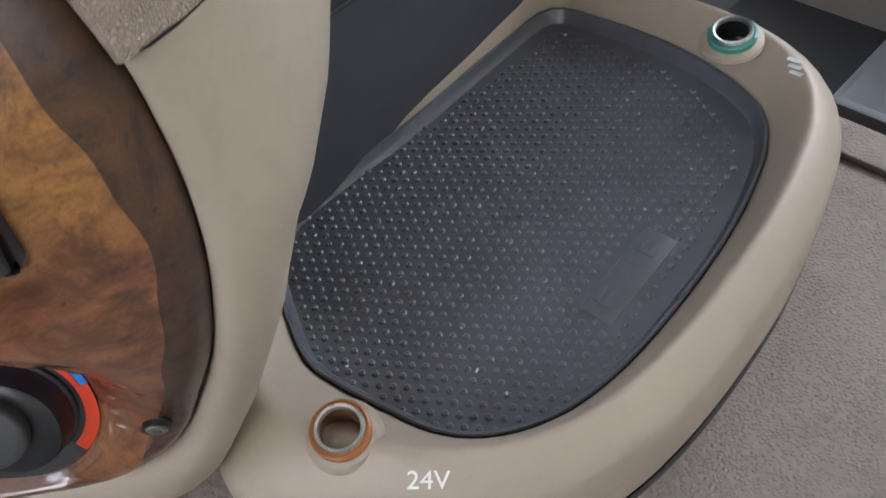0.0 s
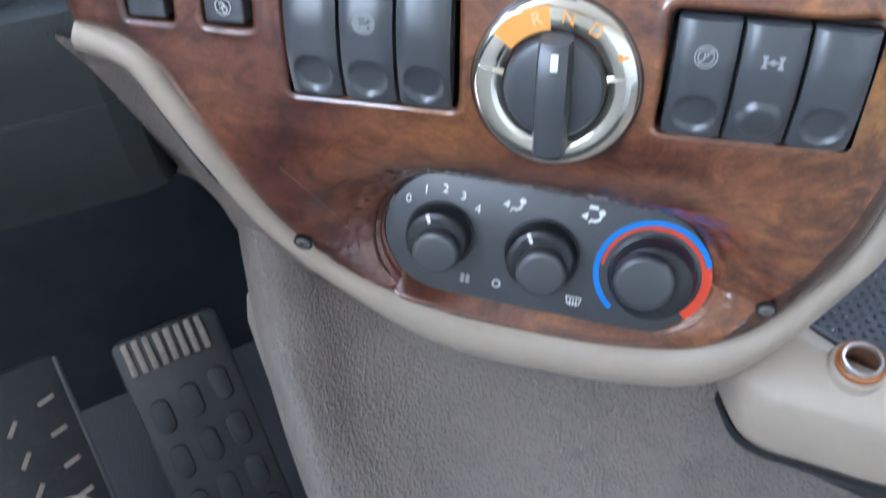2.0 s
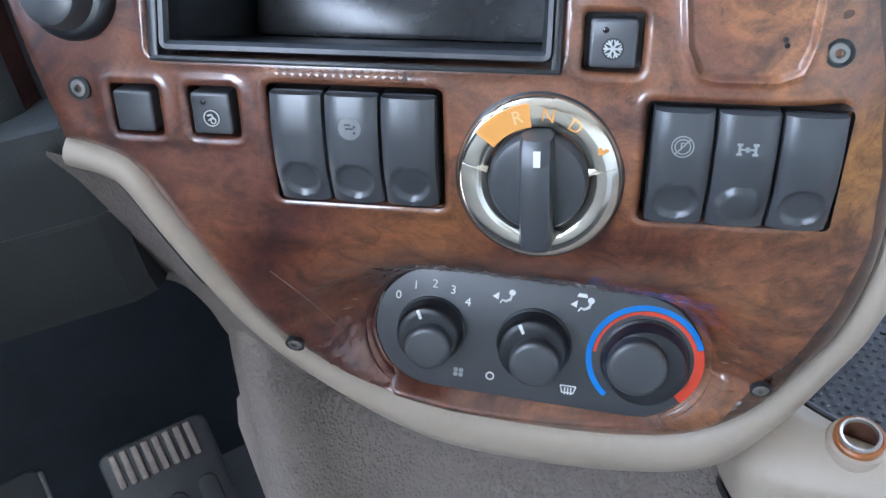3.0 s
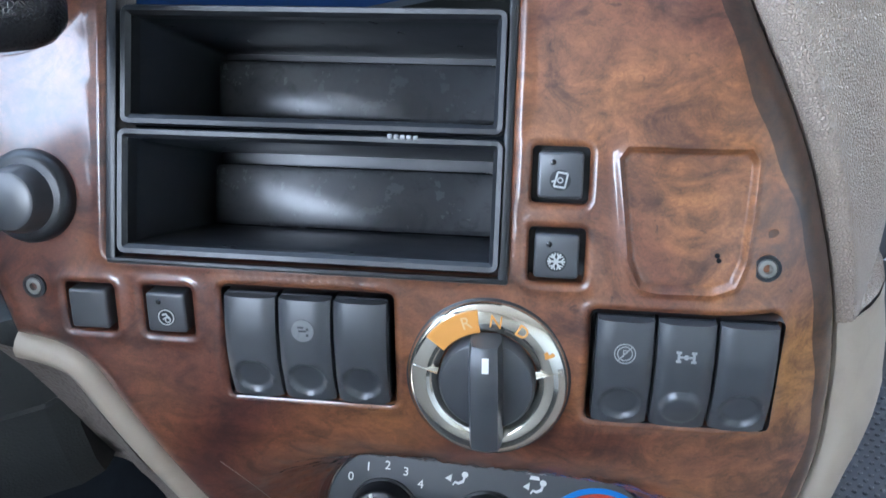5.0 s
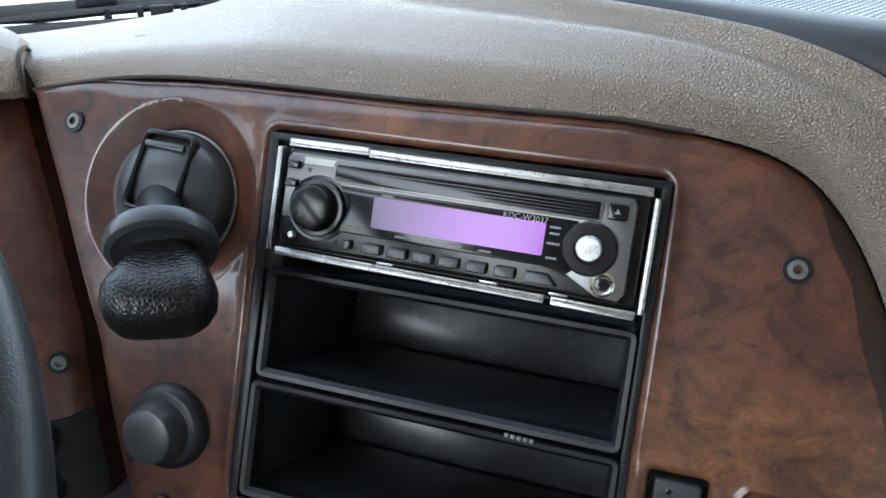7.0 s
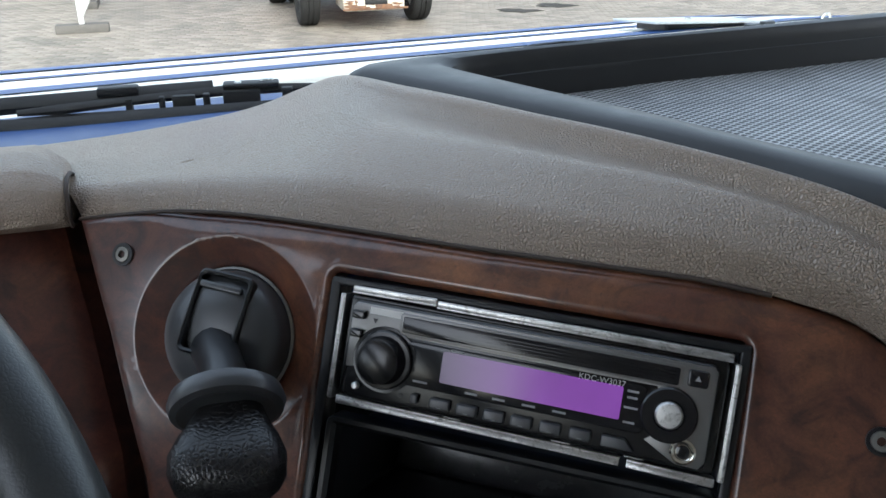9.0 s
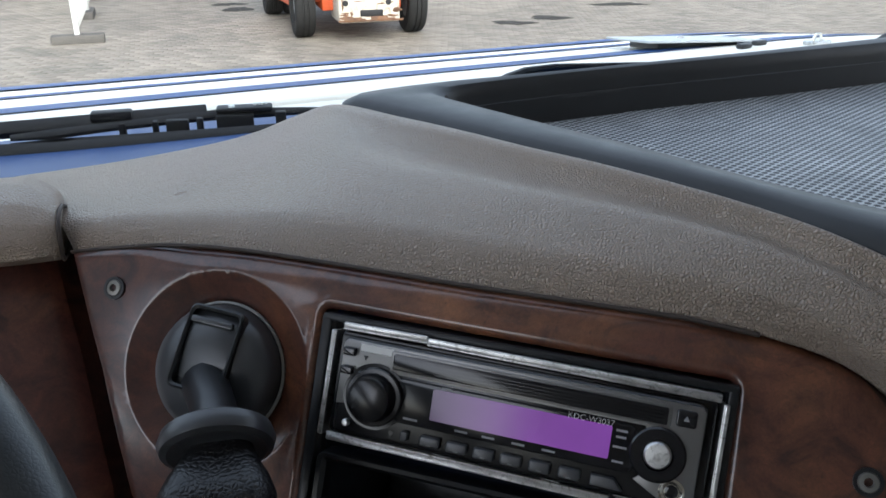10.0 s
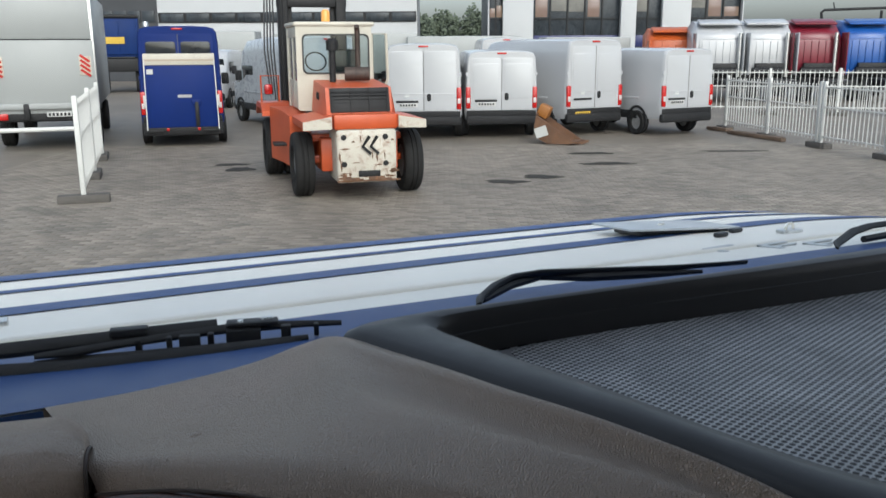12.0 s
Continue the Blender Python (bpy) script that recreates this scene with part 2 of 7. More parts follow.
REDINK = surface("red_ink", (0.72, 0.060, 0.022), 0.4, vary=0.05, grain=0)
ORANGEINK = surface("orange_ink", (0.70, 0.32, 0.070), 0.4, vary=0.05, grain=0)
AMBER = surface("amber_ring", (0.30, 0.10, 0.025), 0.35, vary=0.2, grain=0)
TEAL = surface("teal_ring", (0.05, 0.24, 0.20), 0.35, vary=0.2, grain=0)
RUST = surface("rusty_socket", (0.16, 0.075, 0.045), 0.55, 0.3, vary=0.4, scale=90, dirt=0.6)
RADIOGREY = surface("radio_silver", (0.21, 0.205, 0.20), 0.30, 0.6, vary=0.1, grain=0.03)
RADIODARK = surface("radio_dark", (0.010, 0.010, 0.011), 0.20, vary=0.15, grain=0.03)
SCREEN = lamp_mat("lit_display", (0.50, 0.13, 0.80), 0.085, (-0.042, 0.012))
WHEELSKIN = leather("wheel_skin", (0.030, 0.033, 0.034), 600, 0.08, 0.34)
LEVERSKIN = leather("lever_skin", (0.014, 0.014, 0.015), 420, 0.22, 0.25)
TRAYMAT = perforated("perforated_mat", (0.50, 0.505, 0.51), 0.0078)
HOODWHITE = surface("white_paint", (0.88, 0.85, 0.775), 0.42, vary=0.03, scale=4, grain=0, coat=0.05, dirt=0.12, patch=(0.5, 0.48, 0.43))
HOODBLUE = surface("blue_paint", (0.030, 0.075, 0.215), 0.48, vary=0.08, scale=4, grain=0, spec=0.2)
GLASS = glass_mat("windscreen_glass")

# ---- mesh helpers: a shape is (points, faces) ----
def mix(*shapes):
    pts, faces = [], []
    for p, f in shapes:
        k = len(pts)
        pts += list(p)
        faces += [tuple(i + k for i in q) for q in f]
    return pts, faces


def mv(shape, m):
    return [tuple(m @ Vector(p)) for p in shape[0]], shape[1]


def at(shape, x=0, y=0, z=0, rx=0, ry=0, rz=0):
    return mv(shape, pose(x, y, z, rx, ry, rz))


def rrect(w, h, r, n=4):
    out = []
    r = min(r, w / 2 - 1e-6, h / 2 - 1e-6)
    for cx, cy, a0 in ((w / 2 - r, h / 2 - r, 0), (-w / 2 + r, h / 2 - r, 90), (-w / 2 + r, -h / 2 + r, 180), (w / 2 - r, -h / 2 + r, 270)):
        for i in range(n + 1):
            a = radians(a0 + 90 * i / n)
            out.append((cx + r * math.cos(a), cy + r * math.sin(a)))
    return out


def circle(r, n=32, cx=0.0, cy=0.0, ry=None):
    return [(cx + r * math.cos(2 * math.pi * i / n), cy + (ry or r) * math.sin(2 * math.pi * i / n)) for i in range(n)]


def inset(pts, d):
    """Move a closed outline (anticlockwise) inwards by d."""
    p = np.array(pts, float)
    a, b = p - np.roll(p, 1, 0), np.roll(p, -1, 0) - p
    a /= np.maximum(np.linalg.norm(a, axis=1, keepdims=True), 1e-9)
    b /= np.maximum(np.linalg.norm(b, axis=1, keepdims=True), 1e-9)
    na, nb = np.stack([-a[:, 1], a[:, 0]], 1), np.stack([-b[:, 1], b[:, 0]], 1)
    s = na + nb
    s /= np.maximum(np.linalg.norm(s, axis=1, keepdims=True), 1e-9)
    k = np.clip((s * na).sum(1, keepdims=True), 0.4, 1)
    return [tuple(q) for q in p + s * d / k]


def loft(rings, closed=True, cap0=True, cap1=True):
    n, pts, faces = len(rings[0]), [tuple(p) for r in rings for p in r], []
    for i in range(len(rings) - 1):
        for j in range(n if closed else n - 1):
            k = (j + 1) % n
            faces.append((i * n + j, i * n + k, (i + 1) * n + k, (i + 1) * n + j))
    if cap0:
        faces.append(tuple(range(n - 1, -1, -1)))
    if cap1:
        faces.append(tuple(range((len(rings) - 1) * n, len(rings) * n)))
    return pts, faces


def slab(outline, z0, z1, bev=0.0, seg=3, low=False):
    """A plate with a rounded upper (and lower) edge."""
    rings = []
    if low and bev:
        for i in range(seg + 1):
            a = math.pi / 2 * i / seg
            rings.append([(x, y, z0 + bev * (1 - math.cos(a))) for x, y in inset(outline, bev * (1 - math.sin(a)))])
    else:
        rings.append([(x, y, z0) for x, y in outline])
    if bev:
        for i in range(seg + 1):
            a = math.pi / 2 * i / seg
            rings.append([(x, y, z1 - bev + bev * math.sin(a)) for x, y in inset(outline, bev * (1 - math.cos(a)))])
    else:
        rings.append([(x, y, z1) for x, y in outline])
    return loft(rings)


def box(sx, sy, sz, r=0.0, n=2):
    """A block centred on the origin, with rounded edges."""
    if not r:
        return slab([(sx / 2, sy / 2), (-sx / 2, sy / 2), (-sx / 2, -sy / 2), (sx / 2, -sy / 2)], -sz / 2, sz / 2)
    return slab(rrect(sx, sy, r, n), -sz / 2, sz / 2, min(r, sz / 2 - 1e-5), 2, True)


def lathe(profile, n=32, cap0=True, cap1=True):
    return loft([[(r * math.cos(2 * math.pi * i / n), r * math.sin(2 * math.pi * i / n), z) for i in range(n)] for r, z in profile], True, cap0, cap1)


def washer(ro, ri, z0, z1, n=32):
    return lathe([(ri, z0), (ro, z0), (ro, z1), (ri, z1), (ri, z0)], n, False, False)


def tube(path, r, n=8, flat=1.0):
    path = [Vector(p) for p in path]
    rings, side = [], None
    for i, p in enumerate(path):
        d = (path[min(i + 1, len(path) - 1)] - path[max(i - 1, 0)]).normalized()
        if side is None:
            side = d.orthogonal().normalized()
        side = (side - d * side.dot(d)).normalized()
        up = d.cross(side)
        q = r[i] if isinstance(r, (list, tuple)) else r
        rings.append([tuple(p + side * q * math.cos(2 * math.pi * k / n) + up * q * flat * math.sin(2 * math.pi * k / n)) for k in range(n)])
    return loft(rings)


def sheet(nu, nv, fn, thick=None):
    pts = [tuple(fn(i / nu, j / nv)) for i in range(nu + 1) for j in range(nv + 1)]
    faces = [(i * (nv + 1) + j, (i + 1) * (nv + 1) + j, (i + 1) * (nv + 1) + j + 1, i * (nv + 1) + j + 1) for i in range(nu) for j in range(nv)]
    return pts, faces


def arc_band(r0, r1, a0, a1, z0, z1, n=28):
    rings = []
    for i in range(n + 1):
        a = radians(a0 + (a1 - a0) * i / n)
        c, s = math.cos(a), math.sin(a)
        rings.append([(r0 * c, r0 * s, z0), (r1 * c, r1 * s, z0), (r1 * c, r1 * s, z1), (r0 * c, r0 * s, z1)])
    return loft(rings)


def letters(txt, size, depth=0.0002):
    cu = bpy.data.curves.new("txt", "FONT")
    cu.body, cu.size, cu.extrude, cu.align_x, cu.align_y, cu.resolution_u = txt, size, depth, "CENTER", "CENTER", 3
    ob = bpy.data.objects.new("txt", cu)
    me = bpy.data.meshes.new_from_object(ob)
    out = [tuple(v.co) for v in me.vertices], [tuple(p.vertices) for p in me.polygons]
    bpy.data.objects.remove(ob)
    bpy.data.curves.remove(cu)
    bpy.data.meshes.remove(me)
    return out


def mesh_of(name, shape, mat, sharp=38):
    me = bpy.data.meshes.new(name)
    me.from_pydata(shape[0], [], shape[1])
    bm = bmesh.new()
    bm.from_mesh(me)
    for q in [q for q in bm.verts if not q.link_faces]:
        bm.verts.remove(q)
    bmesh.ops.recalc_face_normals(bm, faces=bm.faces)
    bm.to_mesh(me)
    bm.free()
    me.materials.append(mat)
    me.shade_smooth()
    me.set_sharp_from_angle(angle=radians(sharp))
    return me


def thing(name, m=None, label="", category="", group="", kind=""):
    ob = new(name)
    ob.empty_display_size = 0.05
    ob.matrix_world = m if m is not None else Matrix()
    return tagged(ob, label, category, group, kind)


def part(name, shape, mat, parent, label=""):
    ob = new(name, mesh_of(name, shape, mat))
    ob.parent = parent
    return tagged(ob, label)


def solid(name, shape, mat, m=None, label="", category="", group="", kind=""):
    ob = new(name, mesh_of(name, shape, mat))
    if m is not None:
        ob.matrix_world = m
    return tagged(ob, label, category, group, kind)

# ---- the fascia: a bent wooden panel turned towards the driver ----
KNOTS = [(2.00, .397), (2.06, .390), (2.125, .384), (2.165, .379), (2.19, .372), (2.215, .365), (2.25, .361), (2.28, .362), (2.33, .370), (2.38, .384), (2.45, .415), (2.53, .458), (2.6, .50)]
FIT = np.polyfit([z - 2.3 for z, _ in KNOTS], [y for _, y in KNOTS], 7)
LEAN = -0.29


def depth(z):
    return np.polyval(FIT, np.asarray(z) - 2.3)


def sweep_back(x, z):
    """How far the passenger's edge of the fascia turns away from the driver."""
    most = float(np.interp(z, [2.09, 2.13, 2.168, 2.216, 2.25, 2.29, 2.36, 2.45, 2.53], [0, .009, .013, .025, .0325, .036, .033, .024, .010]))
    return most * max(0.0, (x - .250) / .075) ** 2


def on_panel(x, z, out=0.0):
    s = (float(depth(z + .002)) - float(depth(z - .002))) / .004 * .96
    k = 1 / math.sqrt(1 + s * s)
    return Vector((x - .279 * k * out, LEAN * x + float(depth(z)) + sweep_back(x, z) - .96 * k * out, z + s * k * out))


def panel_frame(x, z, tilt=None, roll=-2.0, out=0.0):
    """A pose on the fascia: x along it to the right, y up it, z out of it."""
    if tilt is None:
        tilt = math.degrees(math.atan((float(depth(z + .004)) - float(depth(z - .004))) / .008 * .96))
    t = radians(tilt)
    right = Vector((.9602, -.2793, 0))
    out_v = Vector((-.2793 * math.cos(t), -.9602 * math.cos(t), math.sin(t)))
    up = out_v.cross(right)
    m = Matrix((right, up, out_v)).transposed().to_4x4()
    return Matrix.Translation(on_panel(x, z, out)) @ m @ pose(0, 0, 0, 0, 0, roll)


def local(m, x, z):
    q = m.inverted() @ on_panel(x, z)
    return q.x, q.y


def dense(pts, step, closed=True):
    out = []
    n = len(pts)
    for i in range(n if closed else n - 1):
        a, b = np.array(pts[i]), np.array(pts[(i + 1) % n])
        k = max(1, int(math.ceil(np.linalg.norm(b - a) / step)))
        out += [tuple(a + (b - a) * j / k) for j in range(k)]
    if not closed:
        out.append(tuple(pts[-1]))
    return out


def smooth_line(pts, closed=False, k=6):
    p = [np.array(q, float) for q in pts]
    n, out = len(p), []
    for i in range(n if closed else n - 1):
        g = lambda j: p[j % n] if closed else p[min(max(j, 0), n - 1)]
        a, b, c, d = g(i - 1), g(i), g(i + 1), g(i + 2)
        for j in range(k):
            t = j / k
            out.append(tuple(.5 * (2 * b + (c - a) * t + (2 * a - 5 * b + 4 * c - d) * t * t + (3 * b - a - 3 * c + d) * t ** 3)))
    if not closed:
        out.append(tuple(p[-1]))
    return out


# outline in x and z, anticlockwise as the driver sees it
LOWER = [(-.090, 2.298), (-.070, 2.292), (-.055, 2.281), (-.043, 2.254), (-.026, 2.208), (-.007, 2.160), (.022, 2.122), (.062, 2.096), (.108, 2.081), (.154, 2.074), (.200, 2.072), (.240, 2.077), (.267, 2.0935), (.286, 2.117), (.3005, 2.147), (.311, 2.172), (.318, 2.196), (.3235, 2.2225), (.3258, 2.250), (.3255, 2.275), (.3235, 2.298), (.318, 2.325), (.3115, 2.352), (.303, 2.385), (.2925, 2.415), (.282, 2.443), (.273, 2.470), (.265, 2.490), (.2555, 2.5065), (.244, 2.5185), (.226, 2.527), (.200, 2.532)]
TOPEDGE = [(.169, 2.535), (.118, 2.536), (.063, 2.537), (.004, 2.539), (-.050, 2.540), (-.090, 2.538), (-.125, 2.533), (-.148, 2.529)]
OUTLINE = dense(smooth_line(LOWER, False, 3) + smooth_line(TOPEDGE, False, 3) + [(-.127, 2.476), (-.106, 2.409)], .005)

BAY = panel_frame(.080, 2.428)
DIAL = panel_frame(.151, 2.284, tilt=8, roll=-1)
HEAT = Matrix.Translation(on_panel(.150, 2.163, -.001) + Vector((.0052, .0294, -.0267))) @ panel_frame(.150, 2.163, tilt=20, roll=-5.5).to_3x3().to_4x4() @ Matrix.Scale(1.08, 4)
LEVER = panel_frame(-.0605, 2.4835)
STADIUM = rrect(.1905, .0765, .0381, 8)
HOLE_SQ = rrect(.026, .026, .002, 2)
SQUARES = [(-.043, 2.316), (-.003, 2.315), (.190, 2.3825), (.1855, 2.347)]
SWITCHES = [(.0655, 2.2975), (.2395, 2.2905)]
KNOB = (-.062, 2.372)


def to_xz(m, pts):
    return [(q.x, q.z) for q in (m @ Vector((a, b, 0)) for a, b in pts)]


def sunk(p):
    """Where a point behind the fascia lies on it, and how deep."""
    r = (p.y - float(depth(p.z)) - LEAN * p.x) / (.96 - .279 * LEAN)
    return (p.x - .279 * r, p.z), r


SCOOP = [sunk(HEAT @ Vector((a, b, 0))) for a, b in dense(rrect(.1905, .0765, .0381, 12), .003)]
HOLES = [to_xz(BAY, rrect(.199, .1925, .004, 3)), [q for q, _ in SCOOP], to_xz(LEVER, circle(.0358, 40))]
HOLES += [to_xz(panel_frame(x, z), HOLE_SQ) for x, z in SQUARES]
HOLES += [to_xz(panel_frame(x, z), rrect(.087, .062 if i == 0 else .060, .003, 2)) for i, (x, z) in enumerate(SWITCHES)]
RECESS = dense([(.222, 2.334), (.228, 2.3325), (.252, 2.3320), (.261, 2.335), (.2655, 2.345), (.2735, 2.387), (.271, 2.391), (.221, 2.393), (.2175, 2.389), (.218, 2.345)], .003)


def seg_dist(p, poly):
    """Distance of the points p to a closed outline."""
    a = np.array(poly)
    b = np.roll(a, -1, 0)
    ab = b - a
    best = np.full(len(p), 9.0)
    for i in range(len(a)):
        t = np.clip(((p - a[i]) @ ab[i]) / max(ab[i] @ ab[i], 1e-12), 0, 1)
        best = np.minimum(best, np.linalg.norm(p - (a[i] + t[:, None] * ab[i]), axis=1))
    return best


def inside(p, poly):
    a = np.array(poly)
    b = np.roll(a, -1, 0)
    c = np.zeros(len(p), bool)
    for (x0, y0), (x1, y1) in zip(a, b):
        hit = ((y0 > p[:, 1]) != (y1 > p[:, 1]))
        if y1 != y0:
            c ^= hit & (p[:, 0] < (x1 - x0) * (p[:, 1] - y0) / (y1 - y0) + x0)
    return c


def smoothstep(a, b, v):
    t = np.clip((v - a) / (b - a), 0, 1)
    return t * t * (3 - 2 * t)


def ledge_at(x):
    (x0, z0), (x1, z1) = [sunk(HEAT @ Vector((a, -.0383, 0)))[0] for a in (-.05, .05)]
    return z0 + (z1 - z0) * (x - x0) / (x1 - x0) - .0035


# the passenger's edge is darker, with an uneven border
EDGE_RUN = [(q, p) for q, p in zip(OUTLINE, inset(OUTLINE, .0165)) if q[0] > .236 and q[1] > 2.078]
DARK_LINE = []
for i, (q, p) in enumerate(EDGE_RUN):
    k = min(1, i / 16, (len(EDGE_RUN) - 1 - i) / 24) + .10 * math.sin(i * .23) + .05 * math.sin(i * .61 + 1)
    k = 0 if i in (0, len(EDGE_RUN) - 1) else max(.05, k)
    DARK_LINE.append((q[0] + (p[0] - q[0]) * k, q[1] + (p[1] - q[1]) * k))
DARK_AREA = [q for q, _ in EDGE_RUN] + DARK_LINE[::-1]


def fascia():
    from mathutils.geometry import delaunay_2d_cdt
    verts, edges = [], []

    def ring(poly):
        k = len(verts)
        verts.extend(poly)
        edges.extend((k + i, k + (i + 1) % len(poly)) for i in range(len(poly)))
    holes = [dense(h, .004) for h in HOLES]
    ring(OUTLINE)
    for h in holes:
        ring(h)
    loose = []
    k = len(verts)
    verts.extend(DARK_LINE)
    edges.extend((k + i, k + i + 1) for i in range(len(DARK_LINE) - 1))
    for d in (.0015, .0035, .006, .009, .0125):
        loose += inset(OUTLINE, d)
    for d in np.arange(.0015, .046, .0030):
        ring_pts = inset([q for q, _ in SCOOP], -d)
        loose += [q for q in ring_pts if q[1] > ledge_at(q[0]) + .004 or d > .02]
    for h in holes:
        area = sum(x0 * y1 - x1 * y0 for (x0, y0), (x1, y1) in zip(h, h[1:] + h[:1]))
        for d in (.0007, .0014, .0022, .0032, .0044, .0058):
            loose += inset(h, -d if area > 0 else d)
    for d in (-.0050, -.0036, -.0026, -.0018, -.001, -.0003, .0004, .0012, .0022, .0036):
        loose += inset(RECESS, d)
    for d in (.0380, .0405, .0435, .0465, .0490, .0502, .0510, .0518, .0526, .0534, .0545, .057):
        loose += to_xz(LEVER, circle(d, 84))
    lev_xz = to_xz(LEVER, circle(.0585, 48))
    grid = np.array([(x, z) for x in np.arange(-.15, .335, .0055) for z in np.arange(2.07, 2.545, .0055)])
    far = ~inside(grid, lev_xz)
    for h in holes:
        far &= seg_dist(grid, h) > .0075
    far &= seg_dist(grid, RECESS) > .0062
    loose += [tuple(q) for q in grid[far]]
    loose = [q for q in loose if not (.03 < q[0] < .29 and -.012 < q[1] - ledge_at(q[0]) < .003)]
    loose += [(x, ledge_at(x) - k) for x in np.arange(.03, .29, .004) for k in (-.0008, .0, .0009, .0018, .0027, .0036, .0045, .0054, .0063, .008, .010)]
    p = np.array(loose)
    keep = inside(p, OUTLINE) & (seg_dist(p, OUTLINE) > .0012)
    for h in holes:
        keep &= ~inside(p, h) & (seg_dist(p, h) > .0006)
    verts += [tuple(q) for q in p[keep]]
    vs, _, fs, *_ = delaunay_2d_cdt([Vector(v) for v in verts], edges, [], 1, 1e-5)
    v = np.array([tuple(q) for q in vs])
    cen = np.array([v[list(f)].mean(0) for f in fs])
    ok = inside(cen, OUTLINE)
    for h in holes:
        ok &= ~inside(cen, h)
    dark = inside(cen, DARK_AREA)
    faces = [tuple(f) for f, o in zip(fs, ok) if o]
    edge_faces = [tuple(f) for f, o, d in zip(fs, ok, dark) if o and d]
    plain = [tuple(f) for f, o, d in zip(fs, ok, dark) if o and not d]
    # relief: rolled rim, lips of the openings, sunken field, dished ring
    d_out = np.minimum(seg_dist(v, OUTLINE), .0125)
    rim = .004 + .0085 * smoothstep(-.12, -.07, v[:, 0])
    q = np.clip(1 - d_out / rim, 0, 1)
    out = -rim * .8 * (1 - np.sqrt(1 - q * q * .98))
    for i, h in enumerate(holes):
        if i == 1:
            continue
        q = np.clip(1 - seg_dist(v, h) / .0022, 0, 1)
        out -= .0020 * (1 - np.sqrt(1 - q * q * .98))
        out += (0 if i == 2 else .0009) * np.exp(-((seg_dist(v, h) - .0035) / .0018) ** 2)
    sgn = np.where(inside(v, RECESS), 1, -1) * seg_dist(v, RECESS)
    out -= .0030 * smoothstep(-.0018, .0012, sgn)
    out += .0011 * np.exp(-((sgn + .002) / .0016) ** 2)
    loc = np.array([local(LEVER, *w) for w in v])
    rr = np.hypot(loc[:, 0], loc[:, 1])
    out -= .0085 * np.clip((.0526 - rr) / (.0526 - .036), 0, 1)
    # the scoop in which the heater plate sits: long cove above, short step below
    sq, sr = np.array([q for q, _ in SCOOP]), np.array([r for _, r in SCOOP])
    sink = np.zeros(len(v))
    for i, w in enumerate(v):
        dd = np.hypot(*(sq - w).T)
        j = int(np.argmin(dd))
        up = (w[1] - sq[j][1]) / max(dd[j], 1e-6)
        wide = np.interp(up, [-1, -.5, 0, .6, 1], [.006, .014, .042, .050, .050])
        sink[i] = sr[j] * max(0, 1 - dd[j] / wide) ** 1.25
    edge_pts = {int(np.argmin(((v - q) ** 2).sum(1))) for q in sq}
    near_by = [set() for _ in v]
    for f in faces:
        for i in f:
            near_by[i].update(f)
    busy = [i for i in range(len(v)) if near_by[i] and i not in edge_pts and (sink[i] > 0 or any(sink[k] > 0 for k in near_by[i]))]
    for _ in range(18):
        nxt = sink.copy()
        for i in busy:
            nxt[i] = np.mean([sink[k] for k in near_by[i]])
        sink = nxt
    drop = Vector((.279, .96, 0))
    pts = [tuple(on_panel(x, z, o) + drop * float(k)) for (x, z), o, k in zip(v, out, sink)]
    # returns of the openings and of the rim
    lips = []
    for h, deep in [(OUTLINE, .016)] + [(h, .014) for h in holes]:
        hv = np.array(h)
        near = [int(np.argmin(((v - w) ** 2).sum(1))) for w in hv]
        a = [pts[i] for i in near]
        b = [tuple(on_panel(v[i][0], v[i][1], out[i] - deep) + drop * float(sink[i])) for i in near]
        lips.append(loft([a, b], True, False, False))
    return (pts, plain), (pts, edge_faces), lips


panel = thing("dashboard_fascia", None, "glossy burl wood dashboard fascia around radio and switches", "dashboard panel")
front_face, dark_band, lips = fascia()
part("face", front_face, WOOD, panel)
part("dark_edge", dark_band, DARKWOOD, panel, "darker rounded edge of the veneer")
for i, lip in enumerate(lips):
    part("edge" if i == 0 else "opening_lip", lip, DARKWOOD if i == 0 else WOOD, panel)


# shelf under the heater controls, with a rounded nose running out into the face at both ends
shelf_rings = []
for a in np.linspace(-.098, .100, 56):
    back = HEAT @ Vector((a, -.0372 + .030 * max(0, abs(a) - .062) ** 2 / .0013, -.0004))
    x = back.x - .004
    bury = .022 * (float(smoothstep(.078, .098, abs(a))))
    lift = .0045 * (1 - (a / .1) ** 2) - bury
    z = float(np.interp(x, [.040, .066, .100, .136, .170, .204, .236, .256], [2.1100, 2.1060, 2.0975, 2.0935, 2.0915, 2.0900, 2.0890, 2.0890]))
    nose_pts = [on_panel(x, z - d, lift - k) for d, k in ((-.0004, .0022), (.0002, .0008), (.0015, 0), (.0035, .0003), (.006, .0014), (.009, .0035), (.012, .009))]
    back = back + Vector((.279, .96, 0)) * bury * .5
    shelf_rings.append([tuple(back)] + [tuple(back.lerp(nose_pts[0], f)) for f in (.35, .7)] + [tuple(q) for q in nose_pts])
part("heater_shelf", loft(shelf_rings, False, False, False), WOOD, panel, "polished wooden shelf under the heater controls")


